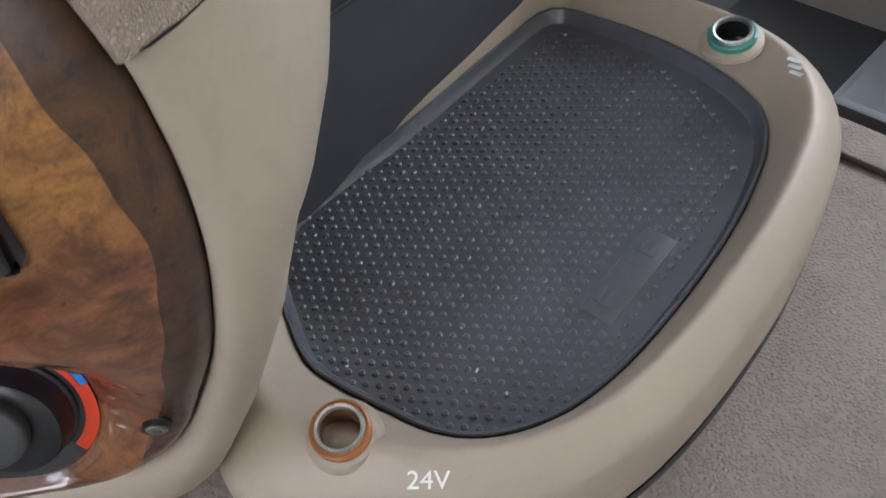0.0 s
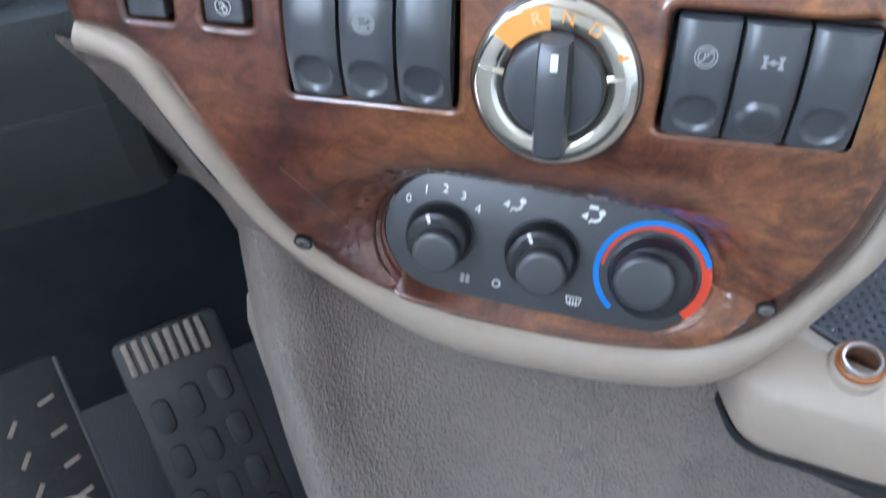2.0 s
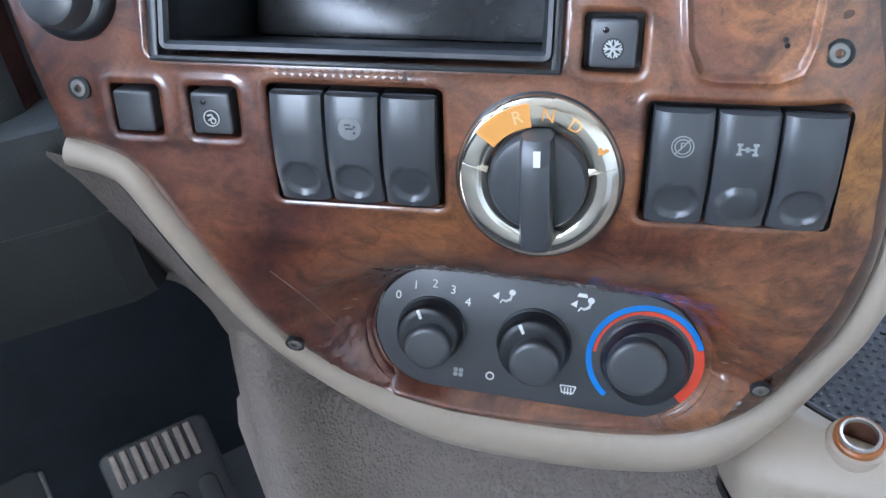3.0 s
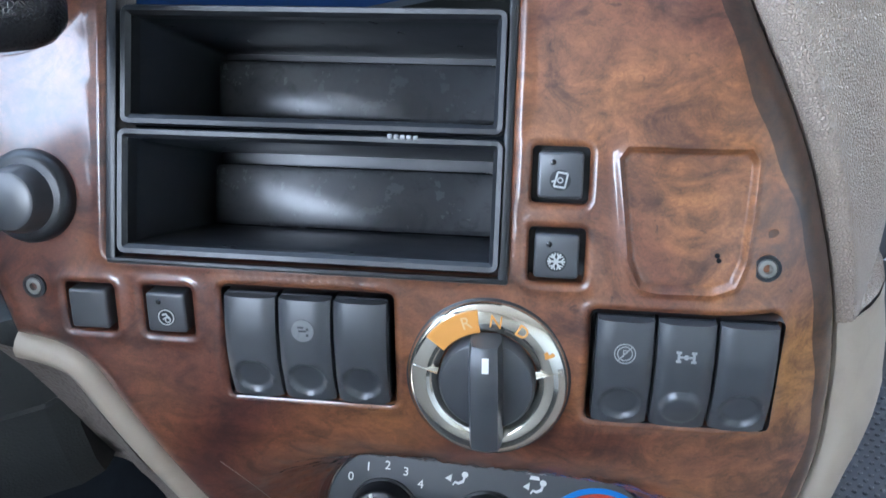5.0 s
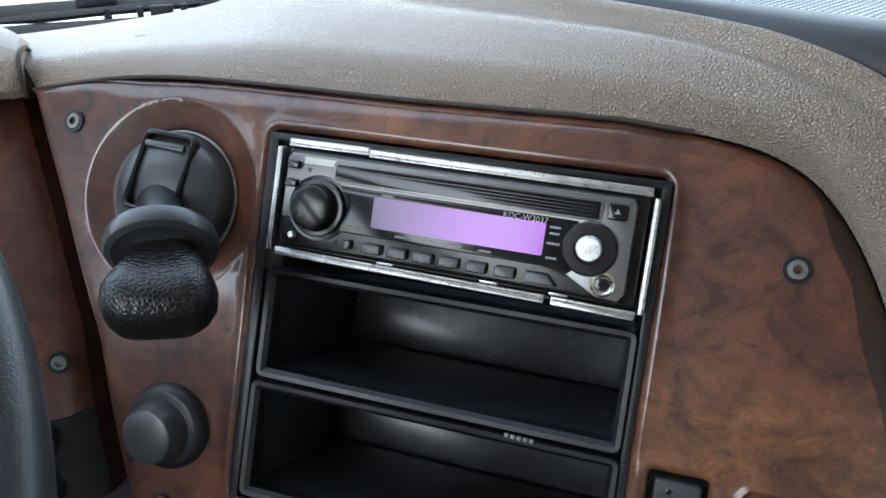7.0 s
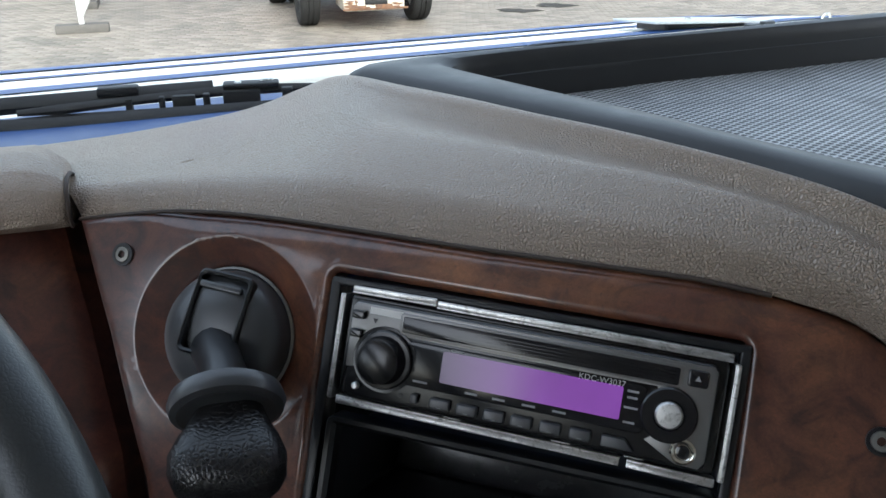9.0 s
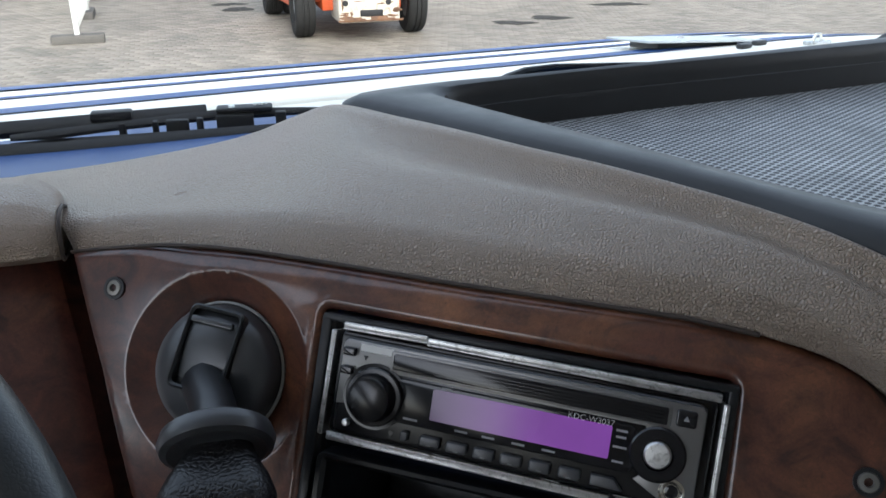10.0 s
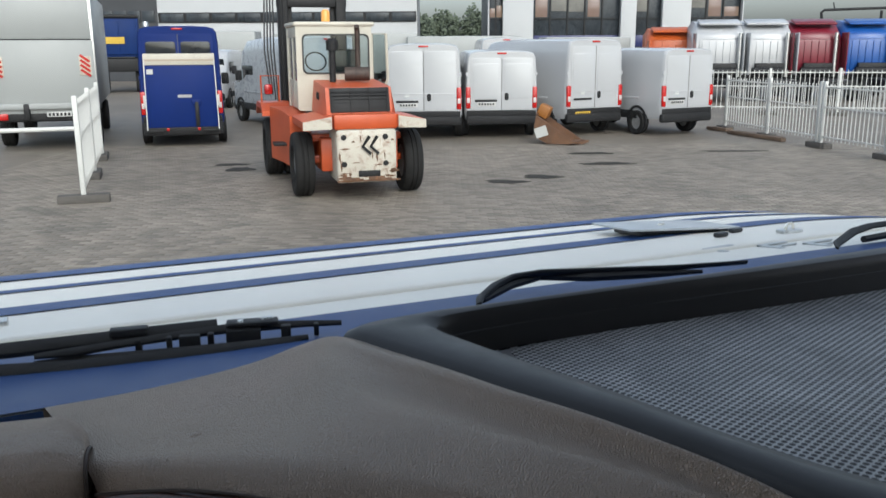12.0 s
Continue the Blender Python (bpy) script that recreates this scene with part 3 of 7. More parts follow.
def screw(m, parent_label):
    s = thing("panel_screw", m, parent_label, "screw", group="fascia screws")
    part("cup", washer(.0062, .0046, -.002, .0006, 20), BLACK, s, "dark recessed cup")
    head = lathe([(.0046, -.003), (.0046, .0002), (.0040, .0010), (.0021, .0012), (.0019, -.0012)], 20)
    part("head", head, SCREWGREY, s, "star-drive steel head")
    return s


first = screw(panel_frame(-.119, 2.5145, out=.0008), "small star-drive screw sunk in the wooden fascia")
for x, z in ((-.070, 2.327), (.277, 2.341), (.2385, 2.483), (.0075, 2.148), (.2765, 2.131)):
    copy_thing(first, panel_frame(x, z, out=.0008))


for x, z in ((.2550, 2.3475), (.2556, 2.3452)):
    part("drill_hole", mv(lathe([(.0012, -.0002), (.0012, .0003), (.0006, .0003), (.0005, -.0012)], 12), panel_frame(x, z, out=-.0028)), GLOSS, panel, "small drilled hole")
part("dark_eye", mv(slab(circle(.0028, 20, 0, 0, .0017), -.0003, .0002), panel_frame(.2800, 2.3560, roll=25, out=.0004)), DARKWOOD, panel, "dark oval eye in the veneer")
part("scratch", tube([tuple(on_panel(.006 + .034 * t, 2.216 - .052 * t + .003 * math.sin(3 * t), .0001)) for t in np.linspace(0, 1, 14)], .00016, 5), SCREWGREY, panel, "fine pale scratch")

# ---- bay with radio and two open shelves ----
def rel(x, z):
    return local(BAY, x, z)


def bay_box(name, label, corners, deep):
    cx, cy = np.mean([rel(*c) for c in corners], axis=0)
    w = np.mean([rel(*corners[1])[0] - rel(*corners[0])[0], rel(*corners[2])[0] - rel(*corners[3])[0]])
    h = np.mean([rel(*corners[0])[1] - rel(*corners[3])[1], rel(*corners[1])[1] - rel(*corners[2])[1]])
    s = thing(name, BAY @ pose(cx, cy, 0), label, "storage shelf", group="open dash shelves")
    o = rrect(w, h, .004, 3)
    i1, i2 = inset(o, .0028), inset(o, .0048)
    r3 = lambda q, z: [(x, y, z) for x, y in q]
    rim = loft([r3(o, -.012), r3(o, .0005), r3(inset(o, .0006), .0014), r3(i1, .0012), r3(i2, -.001), r3(i2, -.012)], True, False, False)
    part("rim", rim, BLACK, s, "black moulded rim")
    back = rrect(w - .018, h - .018, .002, 3)
    part("tray", loft([r3(i2, -.010), r3(rrect(w - .012, h - .012, .002, 3), -.02), r3(back, -deep)], True, False, True), SHELFBLACK, s, "scuffed black inside")
    # scuffed plate, paler than the tray: part of its sheen is in the colour
    part("back_plate", at(box(w - .020, h * .60, .012, .003), 0, -h * .5 + .009 + h * .30, -deep + .0065), SHELFBACK, s, "worn lower back plate, paler to hold its sheen")
    return s, w, h


bay_box("open_shelf", "empty black plastic shelf with scuffed inside", [(-.003, 2.4555), (.175, 2.4525), (.167, 2.400), (-.012, 2.404)], .105)
bay_box("open_shelf", "empty black plastic shelf with scuffed inside", [(-.010, 2.4025), (.167, 2.398), (.160, 2.340), (-.024, 2.344)], .105)
backing = loft([[(x, y, -.006) for x, y in rrect(.199, .1925, .004, 3)], [(x, y, -.03) for x, y in rrect(.199, .1925, .004, 3)]], True, False, False)
surround = thing("bay_surround", BAY, "black plastic frame lining the radio bay", "frame")
bars = [at(box(.0055, .190, .010, .001), -.0972, 0, -.006), at(box(.0045, .190, .010, .001), .0972, 0, -.006), at(box(.199, .004, .010, .001), 0, .0945, -.006), at(box(.199, .003, .010, .001), 0, -.0952, -.006)]
for q in bars:
    part("side", q, BLACK, surround)
part("lining", backing, BLACK, surround)

for k in range(5):
    part("worn_nib", at(box(.0024, .0022, .0016, .0006), .0425 + .0030 * k, -.0300 - .0001 * k, .0015), DIMINK, surround, "pale worn nib on the divider")

rc = np.mean([rel(*c) for c in ((.007, 2.513), (.184, 2.507), (.176, 2.459), (.001, 2.464))], axis=0)
RAD = BAY @ pose(rc[0], rc[1], .001, 0, 0, -.4)
cage = thing("radio_cage", RAD, "worn bright metal mounting sleeve around the radio", "mounting frame")
W2, H2 = .0925, .0275
strips = [("top_strip", .135, .0033, .0225, H2, 0), ("top_strip", .043, .0033, -W2 + .026, H2 + .0007, 0.6), ("bottom_strip", .138, .0035, -.020, -H2, -.2), ("bottom_strip", .038, .0035, .071, -H2 - .0006, -.8)]
for nm, w, h, x, y, a in strips:
    part(nm, at(mix(box(w, h, .002, .0008), at(box(w, .0012, .016, .0004), 0, -math.copysign(h / 2, y), -.007)), x, y, .003, 9 * math.copysign(1, y), 0, a), STEEL, cage)
for sx in (-1, 1):
    part("side_strip", at(mix(box(.0022, .052, .003, .0008), at(box(.0012, .052, .016, .0004), -sx * .001, 0, -.007)), sx * W2, -.001, .003, 0, 8 * sx, 0), STEEL, cage)
for x in (-.030, .022, .055):
    part("tab", at(box(.009, .0025, .0025, .0006), x, -H2 + .0035, .0015), STEEL, cage)

radio = thing("car_radio", RAD, "black and silver car radio with purple lit display", "radio")
part("case", slab(rrect(.178, .0505, .003, 3), -.03, .002, .001), RADIODARK, radio)
part("face", slab(rrect(.170, .047, .004, 4), .002, .0085, .0022), RADIODARK, radio, "dark glossy front")
# silver frame: round the volume knob, over the slot and down the far end
silver = slab(inset([(-.0845, .0205), (-.0825, .0228), (.0825, .0228), (.0845, .0205), (.0845, -.0190), (.0820, -.0225), (.0720, -.0220), (.0575, -.0140), (.0600, -.0120), (.0600, .0098), (-.0555, .0098), (-.0520, .0020), (-.0540, -.0060), (-.0845, -.0090)][::-1], .0002), .0082, .0092, .0004)
part("silver_trim", silver, RADIOGREY, radio, "silver-grey front trim")
part("slot_frame", at(slab(rrect(.1300, .0102, .0012, 2), .0088, .0098, .0004), .0052, .0160), RADIOGREY, radio)
part("disc_slot", at(slab(rrect(.1270, .0076, .0008, 2), .0097, .0102, .0002), .0052, .0160), GLOSS, radio, "black disc slot flap")
for k in range(4):
    part("slot_rib", at(box(.104, .0003, .0003), .015, .0135 + k * .0015, .0103), RADIODARK, radio)
part("window", at(slab(rrect(.1120, .0212, .003, 3), .0086, .0098, .0006), .0010, -.0015), GLOSS, radio, "dark glossy display window")
part("display", at(slab(rrect(.0830, .0148, .0008, 2), .0098, .0101), .0047, -.0002), SCREEN, radio, "purple lit display")
part("knob_well", at(washer(.0158, .0140, .0080, .0098, 48), -.0650, -.0022), GLOSS, radio, "glossy black well round the knob")
part("volume_knob", at(lathe([(.0140, .008), (.0140, .0115), (.0134, .0122), (.0116, .0124), (.0108, .0150), (.0106, .0185), (.0100, .0198), (.0085, .0204), (.0, .0206)], 48), -.0650, -.0022), RADIODARK, radio, "black volume knob with stepped cap")
part("dial_ring", at(lathe([(.0122, .008), (.0122, .0108), (.0114, .0116), (.0070, .0116), (.0066, .0098)], 40), .0668, -.0012), GLOSS, radio, "black selector ring")
part("dial_button", at(lathe([(.0060, .0095), (.0060, .0122), (.0052, .0131), (0, .0133)], 30), .0668, -.0012), STEEL, radio, "silver selector button")
part("jack_ring", at(lathe([(.0056, .008), (.0056, .0103), (.0047, .0108), (.0036, .0104), (.0033, .0100)], 28), .0748, -.0158), CHROME, radio, "chrome ring of the line input")
part("jack_hole", at(lathe([(.0030, .0101), (.0029, .0106), (.0017, .0108), (.0016, .007)], 24, True, True), .0748, -.0158), GLOSS, radio)
for x in (-.0351, -.0220, -.0090, .0038, .0171, .0306):
    key = part("preset_button", at(slab(rrect(.0098, .0050, .0009, 2), .008, .0112, .0008), x, -.0178), SOFTBLACK, radio)
    part("button_mark", at(box(.0022, .0003, .0002), x, -.0193, .0113), DIMINK, key)
part("small_button", at(slab(rrect(.0034, .0044, .0007, 2), .008, .0110, .0006), -.0477, -.0175), SOFTBLACK, radio)
part("source_button", slab([(.0400, -.0204), (.0545, -.0204), (.0500, -.0155), (.0400, -.0155)], .008, .0110, .0006), SOFTBLACK, radio)
for x, y in ((-.0804, .0170), (-.0806, .0080)):
    part("side_button", at(slab(rrect(.0064, .0040, .0008, 2), .008, .0118, .0008), x, y), GLOSS, radio)
part("eject_button", at(slab(rrect(.0088, .0074, .0012, 2), .0088, .0106, .0007), .0765, .0165), GLOSS, radio)
part("eject_mark", slab([(.0752, .0156), (.0778, .0156), (.0765, .0180)], .0106, .0108), DIMINK, radio)
part("attenuator_button", at(lathe([(.0018, .008), (.0018, .0105), (.0012, .0112)], 16), -.0776, -.0172), STEEL, radio)
part("reset_hole", at(lathe([(.0012, .008), (.0012, .0088)], 12), -.0547, -.0178), GLOSS, radio)
part("maker_mark", at(box(.0165, .0032, .0003), -.0672, .0198, .0094), WHITEINK, radio, "pale maker's mark")
part("model_lettering", at(letters("KDC-W3037", .0038, .0001), .0365, .0082, .0101), SOFTINK, radio)
part("arrow", slab([(-.0735, .0162), (-.0710, .0162), (-.0722, .0138)], .0092, .0095), BLACK, radio)
for x, y, w in ((-.030, .0082, .006), (-.046, -.0092, .007), (-.021, -.0098, .006), (-.008, -.0098, .006), (.006, -.0098, .006), (.020, -.0098, .006), (.0505, .0058, .005), (.0505, .0030, .0045), (.0505, -.0015, .006), (.0505, -.0080, .005)):
    part("print", at(box(w, .0010, .0002), x, y, .0100), DIMINK, radio)


# ---- small square buttons ----
def square_button(x, z, icon, label):
    b = thing("square_button", panel_frame(x, z, out=-.002), label, "button", group="square dash buttons")
    part("socket", loft([[(p, q, .001) for p, q in rrect(.0262, .0262, .002, 2)], [(p, q, -.012) for p, q in rrect(.0262, .0262, .002, 2)]], True, False, True), BLACK, b)
    part("cap", slab(rrect(.0205, .0210, .0018, 3), -.010, .0042, .0013), SOFTBLACK, b, "flat black key cap")
    if icon:
        part("lens", at(lathe([(.0014, .0030), (.0014, .0046), (.0008, .0048)], 12), -.0035, .0058), GLOSS, b, "dark indicator lens")
        part("symbol_disc", at(lathe([(.0048, .004), (.0048, .00435)], 28), 0, -.0022), BLACK, b)
        part("symbol", at(icon, 0, -.0022, .0045), SOFTINK, b, "white printed symbol")
    return b


def ring_icon():
    return mix(washer(.0043, .0037, 0, .0002, 28), at(tube([(-.002, .0012, 0), (0, .0018, 0), (.0008, .0004, 0), (.0022, -.0010, 0)], .0005, 6), 0, 0, 0), at(washer(.0016, .0010, 0, .0002, 16), .0008, -.0014), at(box(.0032, .0007, .0002), -.0006, -.0004, 0, 0, 0, 35))


def snow_icon():
    arms = [at(mix(box(.0082, .0009, .0003), at(box(.0022, .0006, .0003), .0029, .0008, 0, 0, 0, 45), at(box(.0022, .0006, .0003), .0029, -.0008, 0, 0, 0, -45), at(box(.0022, .0006, .0003), -.0029, .0008, 0, 0, 0, -45), at(box(.0022, .0006, .0003), -.0029, -.0008, 0, 0, 0, 45)), 0, 0, 0, 0, 0, a) for a in (0, 60, 120)]
    return mix(*arms)


def mirror_icon():
    o = [(-.0028, -.0028), (.0022, -.0034), (.0034, .0030), (-.0012, .0036)]
    return mix(*[tube([(*o[i], 0), (*o[(i + 1) % 4], 0)], .00045, 6) for i in range(4)], washer(.0014, .0009, 0, .0002, 16), at(box(.0022, .0007, .0003), -.0028, -.0004, 0, 0, 0, 20))


square_button(*SQUARES[0], None, "blank black square button in the wooden fascia")
square_button(*SQUARES[1], ring_icon(), "black square button with a round white symbol")
square_button(*SQUARES[2], mirror_icon(), "black square button with a mirror heating symbol")
square_button(*SQUARES[3], snow_icon(), "black square button with a white snowflake")


# ---- rocker switches ----
def rocker(m, label, icon=None, popped=False):
    w, h = .0258, .0560
    r = thing("rocker_switch", m, label, "switch", group="rocker switches")

    def top(x, y):
        u, v = x / (w / 2), y / (h / 2)
        z = .0115 - .0065 * max(0, -v - .1) ** 1.6 - .0060 * max(0, v - .3) ** 1.5 - .0028 * abs(u) ** 4
        d = math.hypot(x, (y + .0150)) / .0098
        if d < 1:
            z += (-.0028 if not popped else .0026) * (1 - d ** 8)
            if popped:
                z -= .0018 * max(0, -(y + .0150) / .0098) * (1 - d ** 4)
        return z
    nx, ny = 22, 44
    pts, faces = sheet(nx, ny, lambda a, b: ((a - .5) * w, (b - .5) * h, top((a - .5) * w, (b - .5) * h)))
    edge = [i * (ny + 1) for i in range(nx + 1)] + [nx * (ny + 1) + j for j in range(1, ny + 1)] + [i * (ny + 1) + ny for i in range(nx - 1, -1, -1)] + [j for j in range(ny - 1, 0, -1)]
    skirt = loft([[pts[i] for i in edge], [(pts[i][0] * 1.0, pts[i][1] * 1.0, -.012) for i in edge]], True, False, False)
    part("key", mix((pts, faces), skirt), SOFTBLACK, r)
    part("housing", slab(rrect(w + .0012, h + .0012, .002, 2), -.0135, .0015), BLACK, r, "black switch housing")
    for piece in icon or ():
        part("symbol", at(piece, 0, .0135, .0113, -8), DIMINK, r, "white printed symbol")
    return r


def p_icon():
    return [washer(.0050, .0045, 0, .0002, 28), washer(.0036, .0031, 0, .0002, 24), at(letters("P", .0050, .0001), 0, 0, .0001), at(box(.0100, .0006, .0002), 0, 0, .0002, 0, 0, 48)]


def axle_icon():
    return [at(box(.0060, .0009, .0003), 0, 0, 0), *[at(box(.0012, .0036, .0003), sx * .0034, 0, 0) for sx in (-1, 1)], *[at(box(.0024, .0011, .0003), sx * .0034, sy * .0022, 0) for sx in (-1, 1) for sy in (-1, 1)], at(box(.0016, .0022, .0003), 0, 0, 0)]


for i, (x, z) in enumerate(SWITCHES):
    base = panel_frame(x, z, out=-.004)
    hs = .062 if i == 0 else .060
    tray = thing("switch_tray", base, "black tray holding three rocker switches", "switch panel", group="switch trays")
    part("tray", loft([[(p, q, .003) for p, q in rrect(.0872, hs + .0002, .003, 2)], [(p, q, -.014) for p, q in rrect(.0872, hs + .0002, .003, 2)]], True, False, True), BLACK, tray)
    for k in range(3):
        m = base @ pose((k - 1) * .0277, 0, .001)
        if i == 0 and k == 1:
            s = rocker(m, "black rocker switch with a grey round symbol")
            part("symbol_disc", at(lathe([(.0056, 0), (.0056, .0003)], 30), 0, .0135, .0110, -8), GREYINK, s, "grey printed disc")
            part("symbol", at(mix(box(.004, .0009, .0003), at(box(.003, .0009, .0003), -.001, .0018), at(box(.0012, .0012, .0003), .0024, .001), at(box(.0012, .0012, .0003), .0024, -.002)), 0, .0135, .0114, -8), BLACK, s)
        elif i == 1 and k == 0:
            rocker(m, "black rocker switch with a crossed parking symbol", p_icon())
        elif i == 1 and k == 1:
            rocker(m, "black rocker switch with an axle symbol, pressed", axle_icon(), True)
        else:
            rocker(m, "blank black rocker switch with a thumb dimple")


# ---- gear selector ----
sel = thing("gear_selector", DIAL @ Matrix.Diagonal((1, 1.06, 1, 1)).to_3x3().to_4x4(), "chrome ring gear selector with black turning handle", "gear selector")
part("ring", lathe([(.0395, -.012), (.0395, .0012), (.0388, .0030), (.0372, .0046), (.0345, .0059), (.0310, .0064), (.0280, .0058), (.0256, .0038), (.0242, .0008), (.0240, -.004)], 64, True, False), CHROME, sel, "mirror chrome ring")
part("seat", lathe([(.0405, -.012), (.0405, .0005), (.0395, .0010)], 48, False, False), BLACK, sel)
part("knob", lathe([(.0238, -.004), (.0236, .006), (.0220, .0085), (.0190, .0095), (0, .0097)], 48), SOFTBLACK, sel)
bar = loft([[(s * w, y, z) for s, z in ((-1, .004), (1, .004), (1, h * .55), (.80, h * .9), (0, h), (-.80, h * .9), (-1, h * .55))] for y, w, h in ((-.0320, .0055, .008), (-.0312, .0072, .015), (-.028, .0080, .0195), (0, .0082, .0225), (.018, .0080, .0215), (.0235, .0075, .018), (.0250, .0058, .010))])
part("handle", bar, SOFTBLACK, sel, "ridged black handle bar")
part("pointer", at(box(.0032, .0072, .0004), .0008, .0172, .0219, -3), WHITEINK, sel, "white pointer mark")
part("reverse_field", arc_band(.0262, .0368, 97, 142, .0046, .0064, 18), ORANGEINK, sel, "orange reverse field")
for ch, a, mt in (("R", 108, surface("pale_orange_ink", (0.74, 0.50, 0.26), 0.45, vary=0.1, grain=0)), ("N", 82, ORANGEINK), ("D", 58, ORANGEINK)):
    q = radians(a)
    part("letter", at(letters(ch, .0085, .0002), .0316 * math.cos(q), .0316 * math.sin(q), .0064, 0, 0, a - 90), mt, sel)
part("letter", at(mix(box(.005, .0012, .0004), at(box(.002, .002, .0004), -.001, .0015)), .0300, .0155, .0062, 0, 0, 25), ORANGEINK, sel)
for a, s in ((12, 1), (168, -1)):
    q = radians(a)
    part("fin", at(loft([[(0, -.0018, 0), (.0002, 0, .0036), (0, .0018, 0)], [(.0125, -.0004, -.001), (.0125, 0, .0006), (.0125, .0004, -.001)]]), .0243 * math.cos(q), .0243 * math.sin(q), .005, 0, 0, a), CHROME, sel)


# ---- heater controls ----
heat = thing("heater_control", HEAT, "black heater control plate with three round knobs", "heater control")
part("plate", slab(inset(STADIUM, .0008), -.014, .0008, .0008), SOFTBLACK, heat, "satin black oval plate")


def turn_knob(name, x, y, r, turn, mark=True):
    k = part(name, at(lathe([(r * 1.06, .0005), (r * 1.06, .0025), (r, .0032), (r * .97, .0115), (r * .93, .0140), (r * .86, .0150), (r * .70, .0152)], 44), x, y), BLACK, heat)
    a = radians(turn)
    grip = circle(r * .70, 40, -r * .24 * math.cos(a), -r * .24 * math.sin(a))
    top = part("grip", at(slab(grip, .0140, .0225, .0034, 5), x, y), SOFTBLACK, k, "raised round grip")
    if mark:
        part("mark", at(slab([(r * .60 * math.cos(a) - .0008 * math.sin(a), r * .60 * math.sin(a) + .0008 * math.cos(a)), (r * .60 * math.cos(a) + .0008 * math.sin(a), r * .60 * math.sin(a) - .0008 * math.cos(a)), (r * .88 * math.cos(a) + .0011 * math.sin(a), r * .88 * math.sin(a) - .0011 * math.cos(a)), (r * .88 * math.cos(a) - .0011 * math.sin(a), r * .88 * math.sin(a) + .0011 * math.cos(a))], .0150, .0156), x, y), WHITEINK, k, "white pointer")
    return k


turn_knob("fan_knob", -.0605, -.0010, .0192, 112)
turn_knob("air_knob", .0000, -.0010, .0205, 118)
turn_knob("temperature_knob", .0630, -.0010, .0235, -28, False)
for ch, a in (("0", 140), ("1", 114), ("2", 90), ("3", 67), ("4", 44)):
    q = radians(a)
    part("number", at(letters(ch, .0074, .0001), -.0605 + .0278 * math.cos(q), -.001 + .0278 * math.sin(q), .0009), WHITEINK, heat)
blue = arc_band(.0298, .0330, 20, 232, .0008, .0011, 40)
part("cold_band", at(blue, .063, -.001), BLUEINK, heat, "blue temperature band")
part("hot_band", at(mix(arc_band(.0275, .0292, 100, 178, .0008, .0011, 20), arc_band(.0270, .0294, 20, 100, .0008, .0011, 20), arc_band(.0270, .0325, -45, 20, .0008, .0011, 20)), .063, -.001), REDINK, heat, "red temperature band")


def seat_icon():
    """A sitting figure: head, bent back, thigh and shin."""
    return mix(at(lathe([(.0019, 0), (.0019, .0002)], 16), .0040, .0036), tube([(.0038, .0026, .0001), (.0030, -.0002, .0001), (.0006, -.0016, .0001), (-.0014, -.0012, .0001), (-.0026, -.0034, .0001)], [.0012, .0014, .0014, .0011, .0008], 8, .12))


ARROW = slab([(-.0072, .0000), (-.0036, -.0016), (-.0034, .0030)], 0, .0002)
for x, y in ((-.0195, .0245), (.0250, .0262)):
    part("symbol", at(seat_icon(), x, y, .0009), WHITEINK, heat, "white sitting figure")
    part("arrow", at(ARROW, x, y, .0009), WHITEINK, heat)
part("arrow", at(slab([(-.003, 0), (.003, 0), (.0022, .0022), (-.0022, .0022)], 0, .0002), .0240, .0312, .0009), WHITEINK, heat)
part("symbol", at(washer(.0026, .0018, 0, .0002, 20), -.0235, -.0255, .0009), WHITEINK, heat)
for a, b, c, d in ((-.0045, .002, .0045, .002), (-.0032, -.0024, .0032, -.0024), (-.0045, .002, -.0032, -.0024), (.0045, .002, .0032, -.0024), (-.0018, .001, -.0016, -.0034), (0, .001, .0002, -.0034), (.0018, .001, .0020, -.0034)):
    part("symbol_stroke", at(tube([(a, b, 0), (c, d, 0)], .0004, 5), .0225, -.0262, .0009), WHITEINK, heat)
for sx, sy in ((-1, -1), (-1, 1), (1, -1), (1, 1)):
    part("symbol_dot", at(lathe([(.0014, 0), (.0014, .0002)], 12), -.0425 + .0016 * sx, -.0262 + .0014 * sy, .0009), DIMINK, heat)


# ---- retarder lever and round knob on the left ----
LEVM = LEVER @ pose(0, 0, .004)
lev = thing("hand_lever", LEVM, "black hand lever with leather-grained knob in round socket", "lever")
part("socket", lathe([(.0364, -.016), (.0364, -.0120), (.0352, -.0113), (.0345, -.0130)], 48, False, False), SCREWGREY, lev, "thin metal ring")
dome = lathe([(.0347, -.012), (.0343, -.006), (.0316, .0), (.025, .0048), (.014, .0076), (0, .0086)], 48)
part("dome", dome, SOFTBLACK, lev, "black domed cover")
slot_rim = loft([[(x, y, z) for x, y in q] for q, z in ((rrect(.031, .044, .004, 4), -.004), (rrect(.031, .044, .004, 4), .0016), (rrect(.029, .042, .0035, 4), .0024), (rrect(.0265, .0395, .003, 4), .0016), (rrect(.0265, .0395, .003, 4), -.003))], True, False, True)
part("gaiter_slot", at(slot_rim, .0005, .0115, .0070, -13, 0, -3), BLACK, lev, "slotted black slide")
part("slot_lip", at(box(.024, .0035, .003, .001), .0002, .0255, .0052, -13, 0, -3), SOFTBLACK, lev)
inv = LEVM.inverted()
